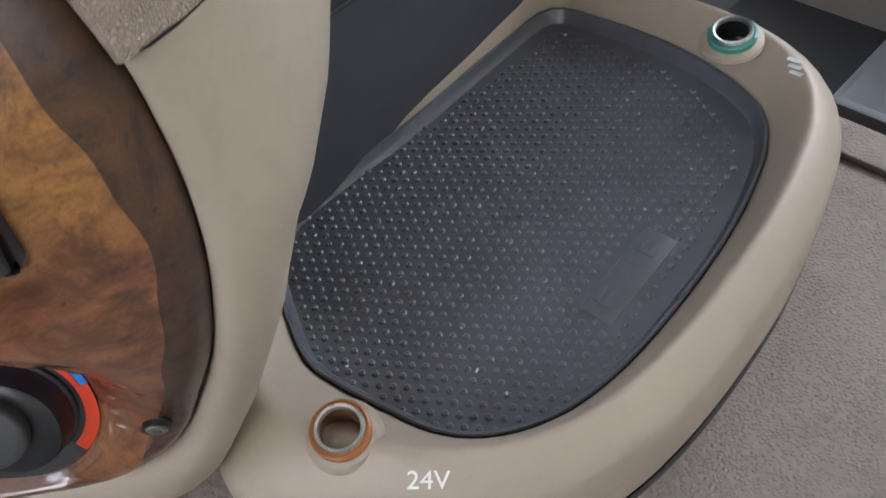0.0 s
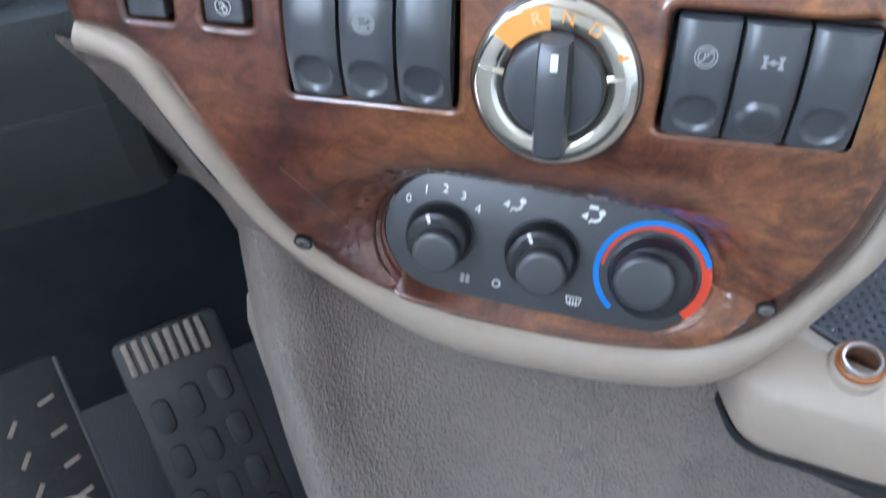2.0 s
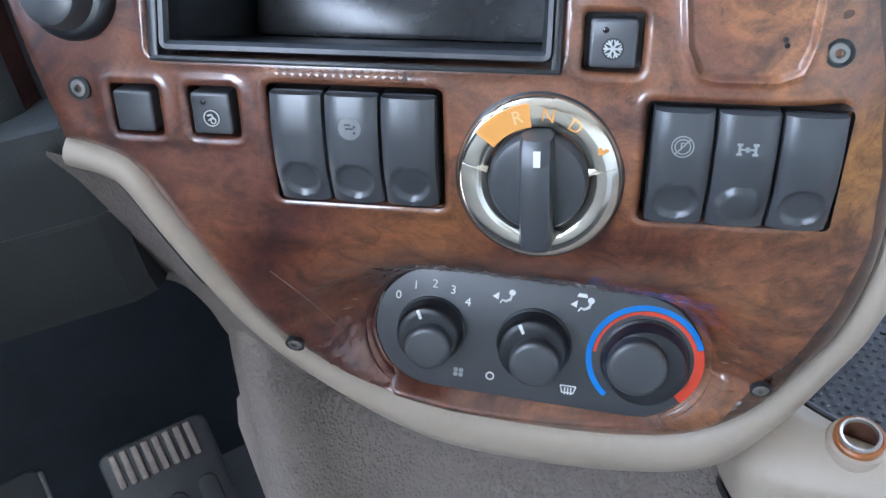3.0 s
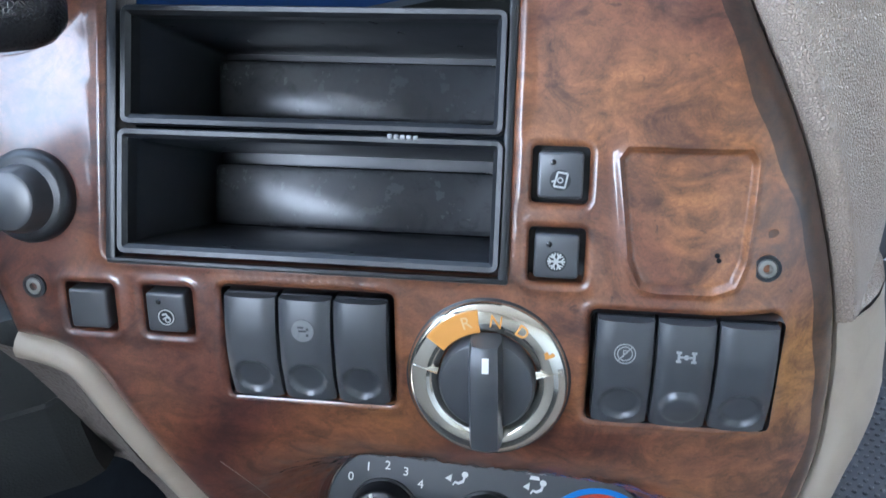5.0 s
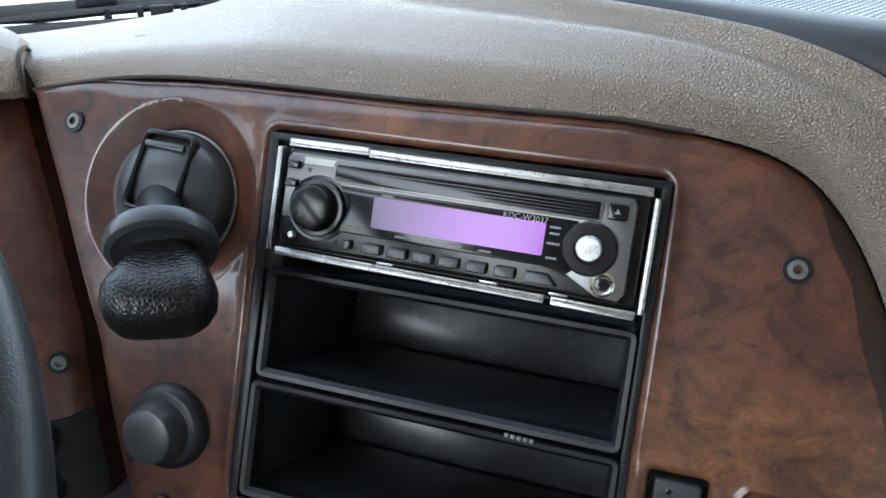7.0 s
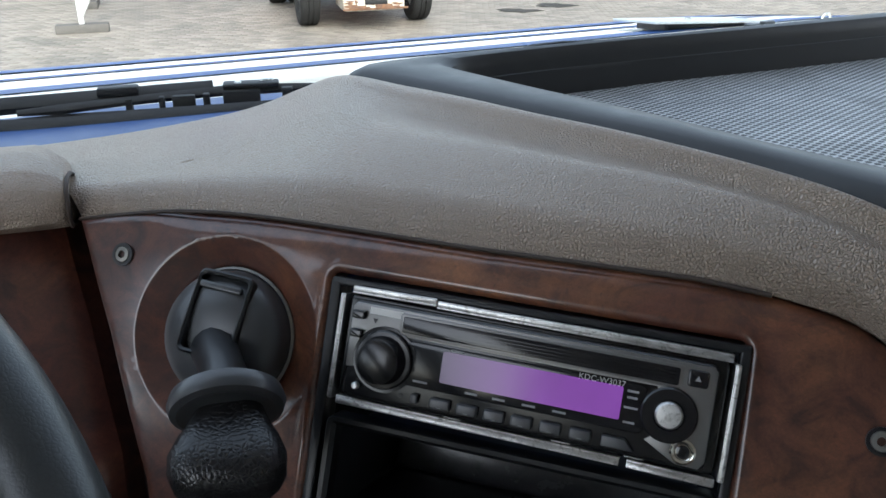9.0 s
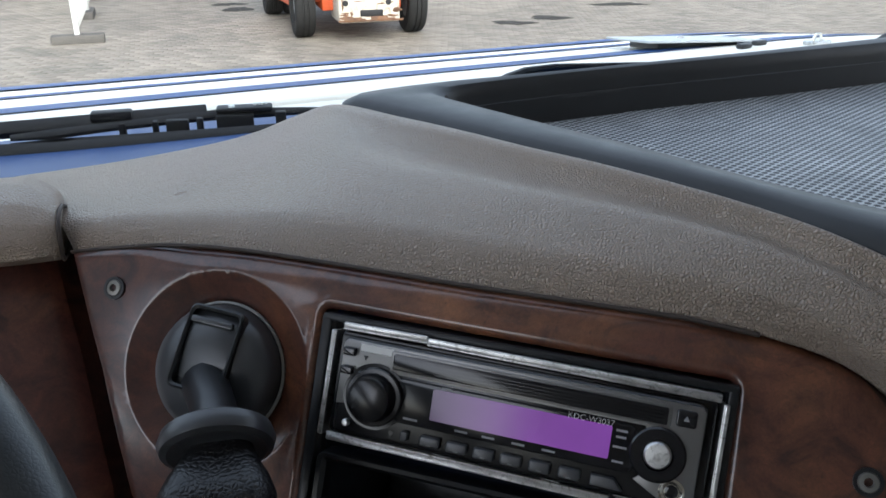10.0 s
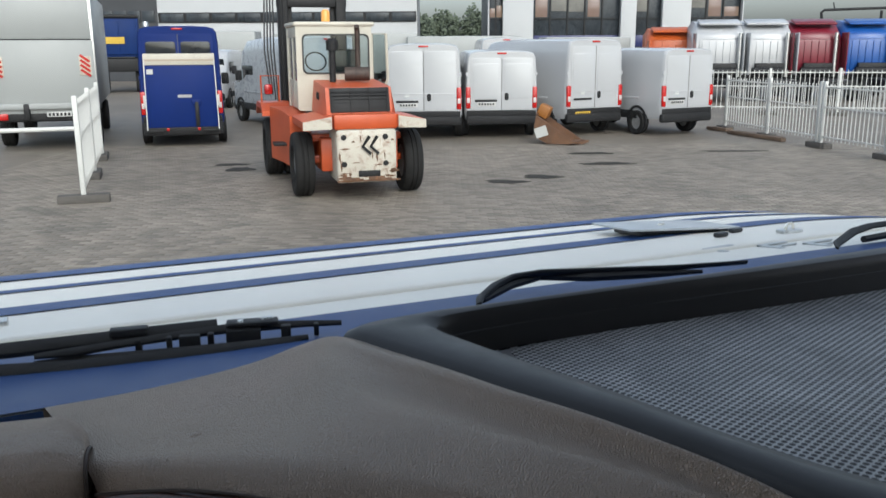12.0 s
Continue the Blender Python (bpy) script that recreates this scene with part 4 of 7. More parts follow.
tip, neck = inv @ Vector((-.0388, .3695, 2.4755)), inv @ Vector((-.0425, .386, 2.485))
part("stalk", tube([(.001, -.006, .004), tuple(neck * .55), tuple(neck)], [.0120, .0110, .0105], 16), BLACK, lev)
axis = (tip - neck).normalized().to_track_quat("Z", "Y").to_matrix().to_4x4()
part("collar", mv(lathe([(.0120, -.009), (.0200, -.0075), (.0248, -.0045), (.0262, 0), (.0250, .0038), (.0220, .0052), (.0180, .0040), (.0130, .0045)], 40), Matrix.Translation(neck) @ axis), SOFTBLACK, lev, "flared black collar")
grip_rings = []
for t, w, h, r in ((-.019, .028, .021, .010), (-.013, .032, .022, .010), (-.007, .038, .024, .011), (-.002, .044, .027, .012), (.006, .050, .032, .0130), (.014, .0495, .032, .0130), (.020, .044, .028, .012), (.024, .036, .022, .010), (.0262, .022, .012, .006)):
    grip_rings.append([(x, y, t) for x, y in rrect(w, h, r, 6)])
# the knob points at the driver, flat side down
face = (inv.to_3x3() @ Vector((.12, -.86, -.50))).normalized()
side = (inv.to_3x3() @ Vector((.985, .10, -.05))).normalized()
up = face.cross(side).normalized()
side = up.cross(face)
gm = Matrix((side, up, face)).transposed().to_4x4()
part("grip", mv(loft(grip_rings), Matrix.Translation(tip) @ gm), LEVERSKIN, lev, "leather-grained black grip")
part("lettering", mv(at(mix(*[box(.0016, .0011, .0003) if False else at(box(.0014, .0010, .0003), -.006 + .0024 * k, 0, 0) for k in range(6)]), .001, .0128, .0165, -62), Matrix.Translation(tip) @ gm), AMBER, lev, "worn orange lettering")

kn = thing("round_knob", panel_frame(*KNOB), "round black push-turn knob on the wooden fascia", "knob")
part("base", lathe([(.0235, -.002), (.0235, .003), (.0225, .006), (.0205, .0075), (.0190, .0080)], 44), BLACK, kn)
part("cap", at(lathe([(.0175, .006), (.0165, .012), (.0152, .018), (.0142, .0200), (.0125, .0208), (0, .0210)], 44), -.001, -.001), SOFTBLACK, kn)

# ---- beige bead round the fascia ----
TRUCK = pose(0, 0, 0, 0, 0, 25)


def bead(path, profile):
    """Sweep (outwards, off the panel) pairs along a stretch of the outline."""
    p = np.array(path)
    d = np.gradient(p, axis=0)
    d /= np.linalg.norm(d, axis=1, keepdims=True)
    nrm = np.stack([d[:, 1], -d[:, 0]], 1)
    rings = []
    for (x, z), (nx, nz) in zip(p, nrm):
        base, drop = on_panel(x, z), Vector((.2793, .9602, 0))
        turn = .6 * (nx * (sweep_back(x + .002, z) - sweep_back(x - .002, z)) + nz * (sweep_back(x, z + .002) - sweep_back(x, z - .002))) / .004
        o = Vector((nx * .96, LEAN * nx * .96 + turn + nz * (float(depth(z + .01)) - float(depth(z - .01))) / .02, nz)).normalized()
        rings.append([tuple(base + o * a - drop * b) for a, b in (profile(x, z) if callable(profile) else profile)])
    return loft(rings, False, False, False)


SMOOTH = smooth_line(LOWER, False, 5)
SPLIT = max(i for i, q in enumerate(SMOOTH) if q[1] < 2.302 or i < 60)
PROFILE = [(-.0005, -.022), (-.0003, -.009), (.0012, -.0050), (.0045, -.0020), (.009, -.0008), (.0145, -.0030), (.019, -.0085), (.0225, -.018), (.025, -.032), (.026, -.06), (.024, -.12)]
WIDE = [(-.0005, -.022), (-.0003, -.009), (.0012, -.0050), (.0050, -.0015), (.011, .0002), (.018, -.0015), (.025, -.0065), (.031, -.015), (.036, -.032), (.040, -.07), (.041, -.15)]


def bead_profile(x, z):
    k = float(smoothstep(-.02, .12, x))
    s = 1 + (float(np.interp(z, [2.12, 2.18, 2.205, 2.225, 2.245, 2.27, 2.31], [.80, .75, .88, 1.17, 1.36, 1.32, 1.17])) - 1) * float(smoothstep(.25, .29, x))
    s *= 1 + .45 * float(smoothstep(.0, .10, x)) * float(1 - smoothstep(.235, .285, x))
    return [((a + (c - a) * k) * s, b + (d - b) * k) for (a, b), (c, d) in zip(PROFILE, WIDE)]


trim = thing("console_trim", None, "smooth beige plastic trim bead round the fascia", "dashboard trim")
part("bead", bead(SMOOTH[:SPLIT + 1], bead_profile), BEIGE, trim)

low_edge = smooth_line([(-.152, .47, 2.156), (-.132, .47, 2.154), (-.108, .47, 2.150), (-.081, .47, 2.140), (-.066, .47, 2.116), (-.058, .47, 2.089), (-.045, .47, 2.06)], False, 6)
ridge = [q for q in SMOOTH if q[0] < .03 and q[1] < 2.30 or q is SMOOTH[0]]
def along(arr, n):
    p = np.array(arr, float)
    t = np.linspace(0, len(p) - 1, n)
    return np.stack([np.interp(t, np.arange(len(p)), p[:, k]) for k in range(p.shape[1])], 1)


ra, la = along([tuple(on_panel(x, z) + Vector((-.014 if z > 2.2 else -.012, .012, -.010))) for x, z in ridge], 40), along(low_edge, 40)
part("flank", loft([[tuple(p) for p in ra], [tuple(a * .6 + b * .4 + np.array((-.004, -.002, .003))) for a, b in zip(ra, la)], [tuple(b) for b in la], [tuple(b + np.array((.004, .02, -.004))) for b in la], [tuple(b + np.array((.01, .12, .02))) for b in la]], False, False, False), SHADEDVINYL, trim, "curved grey-beige flank over the footwell")

# ---- padded dash top ----
def resample(pts, n):
    p = np.array(pts, float)
    s = np.r_[0, np.cumsum(np.linalg.norm(np.diff(p, axis=0), axis=1))]
    t = np.linspace(0, s[-1], n)
    return np.stack([np.interp(t, s, p[:, k]) for k in range(p.shape[1])], 1)


front = [tuple(on_panel(x, z, -.004)) for x, z in smooth_line(TOPEDGE, False, 4)[::-1]]
front += [tuple(on_panel(x, z, -.004)) for x, z in SMOOTH[SPLIT:][::-1]]
RIMFRONT = [(-.020, .675, 2.568), (.028, .632, 2.570), (.069, .594, 2.571), (.106, .559, 2.571), (.140, .530, 2.571), (.170, .504, 2.570), (.209, .464, 2.569), (.242, .424, 2.567)]
back = smooth_line([(-.240, .632, 2.526), (-.177, .660, 2.528), (-.118, .692, 2.532), (-.085, .703, 2.539), (-.055, .700, 2.552)] + RIMFRONT + [(.275, .392, 2.556), (.305, .370, 2.530), (.334, .362, 2.490), (.358, .362, 2.440), (.374, .366, 2.390), (.384, .372, 2.340), (.386, .376, 2.302)], False, 6)
NS = 150
# pair the two edges by hand-set stations
fa, ba = resample(front, 400), resample(back, 400)


def station(arr, marks, n):
    out = []
    for s in np.linspace(0, 1, n):
        k = np.interp(s, [m[0] for m in marks], [m[1] for m in marks]) * (len(arr) - 1)
        i = int(k)
        j = min(i + 1, len(arr) - 1)
        out.append(arr[i] * (1 - (k - i)) + arr[j] * (k - i))
    return np.array(out)


def frac(arr, point):
    return float(np.argmin(np.linalg.norm(arr - np.array(point), axis=1))) / (len(arr) - 1)


fmark = [(0, 0), (.22, frac(fa, on_panel(-.05, 2.540))), (.55, frac(fa, on_panel(.118, 2.536))), (.75, frac(fa, on_panel(.226, 2.528))), (.88, frac(fa, on_panel(.275, 2.461))), (1, 1)]
bmark = [(0, 0), (.22, frac(ba, (-.085, .703, 2.539))), (.55, frac(ba, (.106, .559, 2.571))), (.75, frac(ba, (.242, .424, 2.567))), (.88, frac(ba, (.335, .360, 2.48))), (1, 1)]
Fr, Bk = station(fa, fmark, NS), station(ba, bmark, NS)
NV = 40
pts, faces = [], []
for i in range(NS):
    a, b = Vector(Fr[i]), Vector(Bk[i])
    s = i / (NS - 1)
    corner = float(smoothstep(.66, .86, np.array(s)))
    outw = (Vector((0, -.25, 1)) * (1 - corner) + Vector((-.10, -.95, .25)) * corner).normalized()
    for j in range(NV + 1):
        v = j / NV
        roll = 1 - (1 - min(v / .16, 1)) ** 2.2
        swell = .005 * math.sin(math.pi * min(1, v / .85)) * (1 - corner)
        valley = .0075 * float(smoothstep(.22, .50, s) * (1 - smoothstep(.72, .88, s)))
        dip = valley * .5 * (1 - math.cos(2 * math.pi * min(1, max(0, (v - .46) / .54))))
        lift = (.0115 * (1 - corner) + .016 * corner) * roll * (1 - .35 * v) + swell - dip
        fade = 1 - max(0, (v - .86) / .14) ** 2
        pts.append(tuple(a.lerp(b, v) + outw * lift * fade))
for i in range(NS - 1):
    for j in range(NV):
        faces.append((i * (NV + 1) + j, (i + 1) * (NV + 1) + j, (i + 1) * (NV + 1) + j + 1, i * (NV + 1) + j + 1))
lip = [tuple(Vector(p) + Vector((.279, .96, -.1)) * .02) for p in Fr]
under = loft([[pts[i * (NV + 1)] for i in range(NS)], lip], False, False, False)
tail = loft([[pts[i * (NV + 1) + NV] for i in range(NS)], [tuple(Vector(pts[i * (NV + 1) + NV]) + Vector((.0, .01, -.10))) for i in range(NS)]], False, False, False)
pad = thing("dash_pad", None, "grey-brown leather-grained padded dashboard top", "dashboard")
# the lower end of the skin tucks in behind the end of the trim bead
trim_end = resample(bead(SMOOTH[SPLIT - 1:SPLIT + 1], bead_profile)[0][-len(WIDE):][2:-1], 28)
skin_end = resample(pts[-(NV + 1):], 28)
tuck = [[tuple(a + (b - a) * k + np.array((.28, .96, 0)) * .003 * k) for a, b in zip(skin_end, trim_end)] for k in (0, .5, .9, 1.12)]
part("skin", mix((pts, faces), under, tail, loft(tuck, False, False, False)), LEATHER, pad)
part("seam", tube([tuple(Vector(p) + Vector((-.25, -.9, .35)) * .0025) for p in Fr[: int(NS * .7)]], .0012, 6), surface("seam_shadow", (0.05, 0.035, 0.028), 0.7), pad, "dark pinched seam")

# the instrument hood beside it
rings = []
for t in [0, .004, .012, .025, .045, .07] + [.1 + .9 * i / 11 for i in range(12)]:
    o = Vector((-.153, .502, 2.541)) + Vector((-.94, -.30, .02)) * t * .30
    grow = 1 + .6 * t
    prof = [(.09, -.024), (.05, -.022), (-.004, -.017), (-.010, -.012), (-.009, -.004), (-.002, .006), (.012, .013), (.035, .016 + .004 * t), (.065, .012), (.095, .000), (.120, -.018), (.150, -.034), (.200, -.038), (.250, -.050)]
    e = .40 + .60 * math.sqrt(min(1, t / .07))
    rings.append([tuple(o + Vector((-.30, .95, 0)) * a * e + Vector((0, 0, 1)) * b * (e if b > 0 else 1)) for a, b in prof])
hood = thing("instrument_hood", None, "grained grey-brown padding over the instruments", "dashboard")
part("skin", loft(rings, False, True, False), LEATHER, hood)
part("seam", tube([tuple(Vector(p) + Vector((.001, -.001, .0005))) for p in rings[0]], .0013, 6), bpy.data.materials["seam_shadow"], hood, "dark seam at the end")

# ---- wooden panel and lower moulding left of the fascia ----
left = thing("wood_panel", None, "dark burl wood panel beside the steering column", "dashboard panel")


def left_face(u, v):
    z = 2.300 + .226 * v
    edge = np.interp(z, [2.30, 2.409, 2.476, 2.53], [-.0975, -.1105, -.1315, -.1535])
    x = edge - .32 * u
    q = on_panel(edge, z, -.022)
    r = .010 * max(0, 1 - u * .32 / .010) ** 2
    return q + Vector((-.93, -.36, 0)) * .32 * u + Vector((.28, .96, 0)) * r + Vector((-.028, .003, 0))


part("face", sheet(40, 24, lambda u, v: left_face(u, .27 + .73 * v)), WOOD, left)
part("lower_face", sheet(40, 8, lambda u, v: left_face(u, .265 * v)), DARKGREEN, left, "dark plastic below the wood")
part("edge", loft([[tuple(left_face(0, j / 30)) for j in range(31)], [tuple(left_face(0, j / 30) + Vector((.28, .96, 0)) * .03) for j in range(31)]], False, False, False), WOOD, left)
copy_thing(first, Matrix.Translation(left_face(.026, .407) + Vector((.3, -.9, .2)) * .0015) @ panel_frame(-.13, 2.39).to_3x3().to_4x4() @ pose(0, 0, 0, 0, 32, 0))
# added black filler: the open gap's darkness as a strip
part("gap_strip", loft([[tuple(left_face(0, j / 30) + Vector((-.006, .018, 0))) for j in range(31)], [tuple(left_face(0, j / 30) + Vector((.034, .008, 0))) for j in range(31)]], False, False, False), BLACK, left, "black strip added to darken the gap beside the fascia")
for z in (2.345, 2.315):
    part("stalk_cap", at(lathe([(.012, 0), (.011, .012), (.008, .016)], 20), -.150, .420, z, 80, 0, 10), BLACK, left)

knee = thing("knee_moulding", None, "dark moulded plastic under the steering column", "dashboard trim")
kr = []
for i in range(14):
    t = i / 13
    o = Vector((-.094, .398, 0)) + Vector((-.94, -.30, 0)) * .34 * t
    kr.append([tuple(o + Vector((0, a + .012, b))) for a, b in ((.05, 2.302), (.012, 2.301), (.002, 2.296), (-.003, 2.285), (-.004, 2.268), (-.003, 2.240), (-.0005, 2.2385), (-.0025, 2.2365), (-.001, 2.212), (.004, 2.182), (.012, 2.164), (.03, 2.158), (.12, 2.150))])
part("shell", loft(kr, False, False, False), DARKGREEN, knee)
part("end_cap", loft([kr[0], [tuple(Vector(p) + Vector((.012, .01, 0))) for p in kr[0]]], False, False, True), DARKGREEN, knee)

# ---- console body down to the engine cover ----
TZ = 1.905
body = thing("console_body", None, "grey-beige pebbled console flank under the fascia", "console")
columns = []
for x, z in [q for q in SMOOTH[:int(len(SMOOTH) * .52)] if -.040 < q[0] < .292]:
    top = TRUCK.inverted() @ (on_panel(x, z) + Vector((.279, .96, 0)) * .055 + Vector((.016, 0, 0)).lerp(Vector((0, 0, -.012)), float(smoothstep(-.03, .06, x))))
    k = min(1, max(0, (x + .040) / .350))
    low = Vector((.141 + .37 * k, top.y - .26, TZ + .0005))
    bend = Vector((top.x * .35 + low.x * .65 - .034 * max(0, 1 - k * 5), top.y - .015, TZ + .025))
    columns.append([tuple(TRUCK @ (top * (1 - t) ** 2 + bend * 2 * t * (1 - t) + low * t * t)) for t in np.linspace(0, 1, 14)])
# the flank rolls round into a side towards the footwell
turned = TRUCK.to_3x3()
edge_line = [Vector(p) for p in columns[0]]
for a, f, z in ((-.006, .004, -.001), (-.010, .012, -.004), (-.012, .024, -.012), (-.012, .045, -.04), (-.006, .08, -.12), (.01, .12, -.30)):
    columns.insert(0, [tuple(p + turned @ Vector((a, f, z * (.4 + .6 * i / 13)))) for i, p in enumerate(edge_line)])
part("flank", loft(columns[3:], False, False, False), SHADEDVINYL, body)
part("side", loft(columns[:4], False, False, False), SHADEDVINYL, body, "pebbled side towards the footwell")

# engine cover: rounded hump along the cab
rings = []
for i in range(40):
    f = -1.4 + 2.0 * i / 39
    wob = .004 * math.sin(f * 9)
    sec = [(.170, 1.45), (.162, 1.62), (.156, 1.78), (.154, 1.850), (.160, 1.884), (.176, 1.899), (.190, TZ + wob), (.40, TZ + wob), (.70, TZ - wob), (.92, TZ), (1.00, 1.898), (1.04, 1.86), (1.05, 1.80), (1.06, 1.45)]
    rings.append([tuple(TRUCK @ Vector((a, f, z))) for a, z in sec])
cover = thing("engine_cover", None, "grey-beige pebbled vinyl engine cover between the seats", "engine cover")
part("top", loft(rings, False, False, False), VINYL, cover)
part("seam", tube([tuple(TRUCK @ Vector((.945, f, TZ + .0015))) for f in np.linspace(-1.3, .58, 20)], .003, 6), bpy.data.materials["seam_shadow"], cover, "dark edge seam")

# ---- storage tray beside the console ----
MAT = [(.339, .400), (.342, .372), (.354, .350), (.372, .325), (.390, .302), (.413, .287), (.442, .281), (.475, .285), (.518, .301), (.573, .330), (.612, .357), (.640, .383), (.654, .412), (.652, .450), (.640, .492), (.618, .536), (.590, .572), (.540, .556), (.460, .520), (.400, .498), (.360, .480), (.342, .450)]
mat_line = smooth_line(MAT, True, 4)
area = sum(x0 * y1 - x1 * y0 for (x0, y0), (x1, y1) in zip(mat_line, mat_line[1:] + mat_line[:1]))
if area < 0:
    mat_line = mat_line[::-1]


def tilt_z(x, y):
    return .085 * (x - .45) + .03 * (y - .35)


def ring3(pts, z):
    return [(x, y, z + tilt_z(x, y)) for x, y in pts]


tray = thing("storage_tray", None, "beige plastic storage tray with black rubber studded mat", "storage tray")


def grown(f):
    """The tray's outline grown outwards, more on the driver's and passenger's side than at the back."""
    out = []
    o = inset(mat_line, -f)
    for (x, y), (u, v) in zip(mat_line, o):
        k = float(1 - smoothstep(.42, .56, np.array(y)) * .55)
        pull = math.exp(-((x - .360) ** 2 + (y - .340) ** 2) / .0022) * min(1, f / .04)
        out.append((x + (u - x) * k - .040 * pull, y + (v - y) * k - .008 * pull))
    return out


shell = loft([ring3(mat_line, 2.040), ring3(grown(.0012), 2.054), ring3(grown(.0030), 2.058), ring3(grown(.0075), 2.0655), ring3(grown(.0125), 2.0725), ring3(grown(.0165), 2.0795), ring3(grown(.0185), 2.0818), ring3(grown(.0200), 2.0826), ring3(grown(.0218), 2.0825), ring3(grown(.0240), 2.0812), ring3(grown(.029), 2.0775), ring3(grown(.0345), 2.0715), ring3(grown(.0385), 2.0655), ring3(grown(.0400), 2.0615), ring3(grown(.0405), 2.045), ring3(grown(.040), 2.020), ring3(grown(.036), 2.004), ring3(grown(.020), 1.998), ring3(grown(.0), 1.99)], True, False, False)
part("shell", shell, BEIGE, tray)
# added black skirt stands in for the shade under the tray's edge
skirt = loft([ring3(grown(.0385), 2.0095), ring3(grown(.0395), 2.0040), ring3(grown(.030), 1.985), ring3(grown(.016), 1.955), [(x, y, TZ - .004) for x, y in grown(.010)]], True, False, False)
part("skirt", skirt, BLACK, tray, "black skirt added as the shade under the tray")
mshape = loft([ring3(grown(.0008), 2.0555), ring3(grown(.0002), 2.0572), ring3(inset(mat_line, .0016), 2.0566), ring3(inset(mat_line, .0030), 2.0530), ring3(inset(mat_line, .0042), 2.0495), ring3(inset(mat_line, .0060), 2.0475), ring3(inset(mat_line, .010), 2.047)], True, False, True)
mat = thing("rubber_mat", None, "black studded rubber mat lying in the storage tray", "mat")
part("sheet", mshape, RUBBER, mat)
poly = [(x + (u - x) * k, y + (v - y) * k) for (x, y), (u, v) in zip(mat_line, inset(mat_line, .0115)) for k in [.45 + .85 * float(smoothstep(.46, .56, x))]]
logo_c, logo_a = Vector((.5265, .3440)), radians(27)
stud_pts, stud_faces = [], []
u1, u2 = Vector((math.cos(radians(28)), math.sin(radians(28)))), Vector((math.cos(radians(88)), math.sin(radians(88))))
cand = np.array([(.45 + (u1 * i + u2 * j).x * .0078, .40 + (u1 * i + u2 * j).y * .0078) for i in range(-52, 53) for j in range(-52, 53)])
ok = inside(cand, poly)
for x, y in cand[ok]:
    q = Vector((x, y)) - logo_c
    a, b = q.x * math.cos(logo_a) + q.y * math.sin(logo_a), -q.x * math.sin(logo_a) + q.y * math.cos(logo_a)
    if abs(a) < .036 and abs(b) < .013:
        continue
    k = len(stud_pts)
    zz = 2.0468 + tilt_z(x, y)
    for r, h in ((.0023, 0), (.0021, .0010), (.0013, .0017)):
        stud_pts += [(x + r * math.cos(t * math.pi / 3), y + r * math.sin(t * math.pi / 3), zz + h) for t in range(6)]
    for lv in range(2):
        stud_faces += [(k + lv * 6 + t, k + lv * 6 + (t + 1) % 6, k + lv * 6 + 6 + (t + 1) % 6, k + lv * 6 + 6 + t) for t in range(6)]
    stud_faces.append(tuple(k + 12 + t for t in range(6)))
tagged(part("studs", (stud_pts, stud_faces), RUBBER, mat, "rows of small round rubber studs"), kind="stuff")
logo_m = Matrix.Translation((logo_c.x, logo_c.y, 2.0472 + tilt_z(*logo_c))) @ pose(0, 0, 0, 0, -5, 27)
part("badge", mv(slab(rrect(.068, .021, .002, 3), 0, .0010, .0005), logo_m), RUBBER, mat, "raised rubber badge field")
for x, w in ((-.020, .012), (.002, .013), (.021, .010)):
    part("badge_mark", mv(at(mix(at(box(w, .0025, .0008), 0, .0055), at(box(.0030, .012, .0008), -w / 2 + .0015, .001), at(box(w * .7, .002, .0008), 0, .001)), x, 0, .0014), logo_m), RUBBER, mat)


for x, y, z, a in ((.361, .3625, 2.0495, 0), (.4245, .3265, 2.0495, 40), (.4330, .3065, 2.0498, 80)):
    solid("crumb", at(box(.0030 if a == 40 else .0018, .0012, .0010, .0004), 0, 0, 0, 0, 0, a), WHITEINK, Matrix.Translation((x, y, z + tilt_z(x, y))), "tiny pale crumb lying on the rubber mat", "crumb", group="crumbs")


def socket(m, ring_mat, ring_label, tin, r, label, tall=.012):
    s = thing("power_socket", m, label, "power socket", group="power sockets")
    part("boss", lathe([(r * 1.62, -tall), (r * 1.56, -tall * .42), (r * 1.42, -.0008), (r * 1.15, .0006)], 40, False, False), BEIGE, s, "raised beige boss")
    part("ring", lathe([(r * 1.24, .0), (r * 1.24, .0036), (r * 1.15, .0046), (r * 1.0, .0044)], 40, False, False), ring_mat, s, ring_label)
    part("rim", lathe([(r * 1.03, .002), (r * 1.03, .0058), (r * .97, .0070), (r * .86, .0066), (r * .82, .004)], 40, False, False), STEEL, s, "bright metal rim")
    part("barrel", lathe([(r * .82, .004), (r * .80, -tall * 2.4), (0, -tall * 2.5)], 32, False, False), tin, s, "rusty inside")
    part("contact", at(lathe([(.0035, -tall * 2.5), (.0035, -tall * 1.9), (.0020, -tall * 1.8)], 16), .001, -.001), RUST, s)
    return s


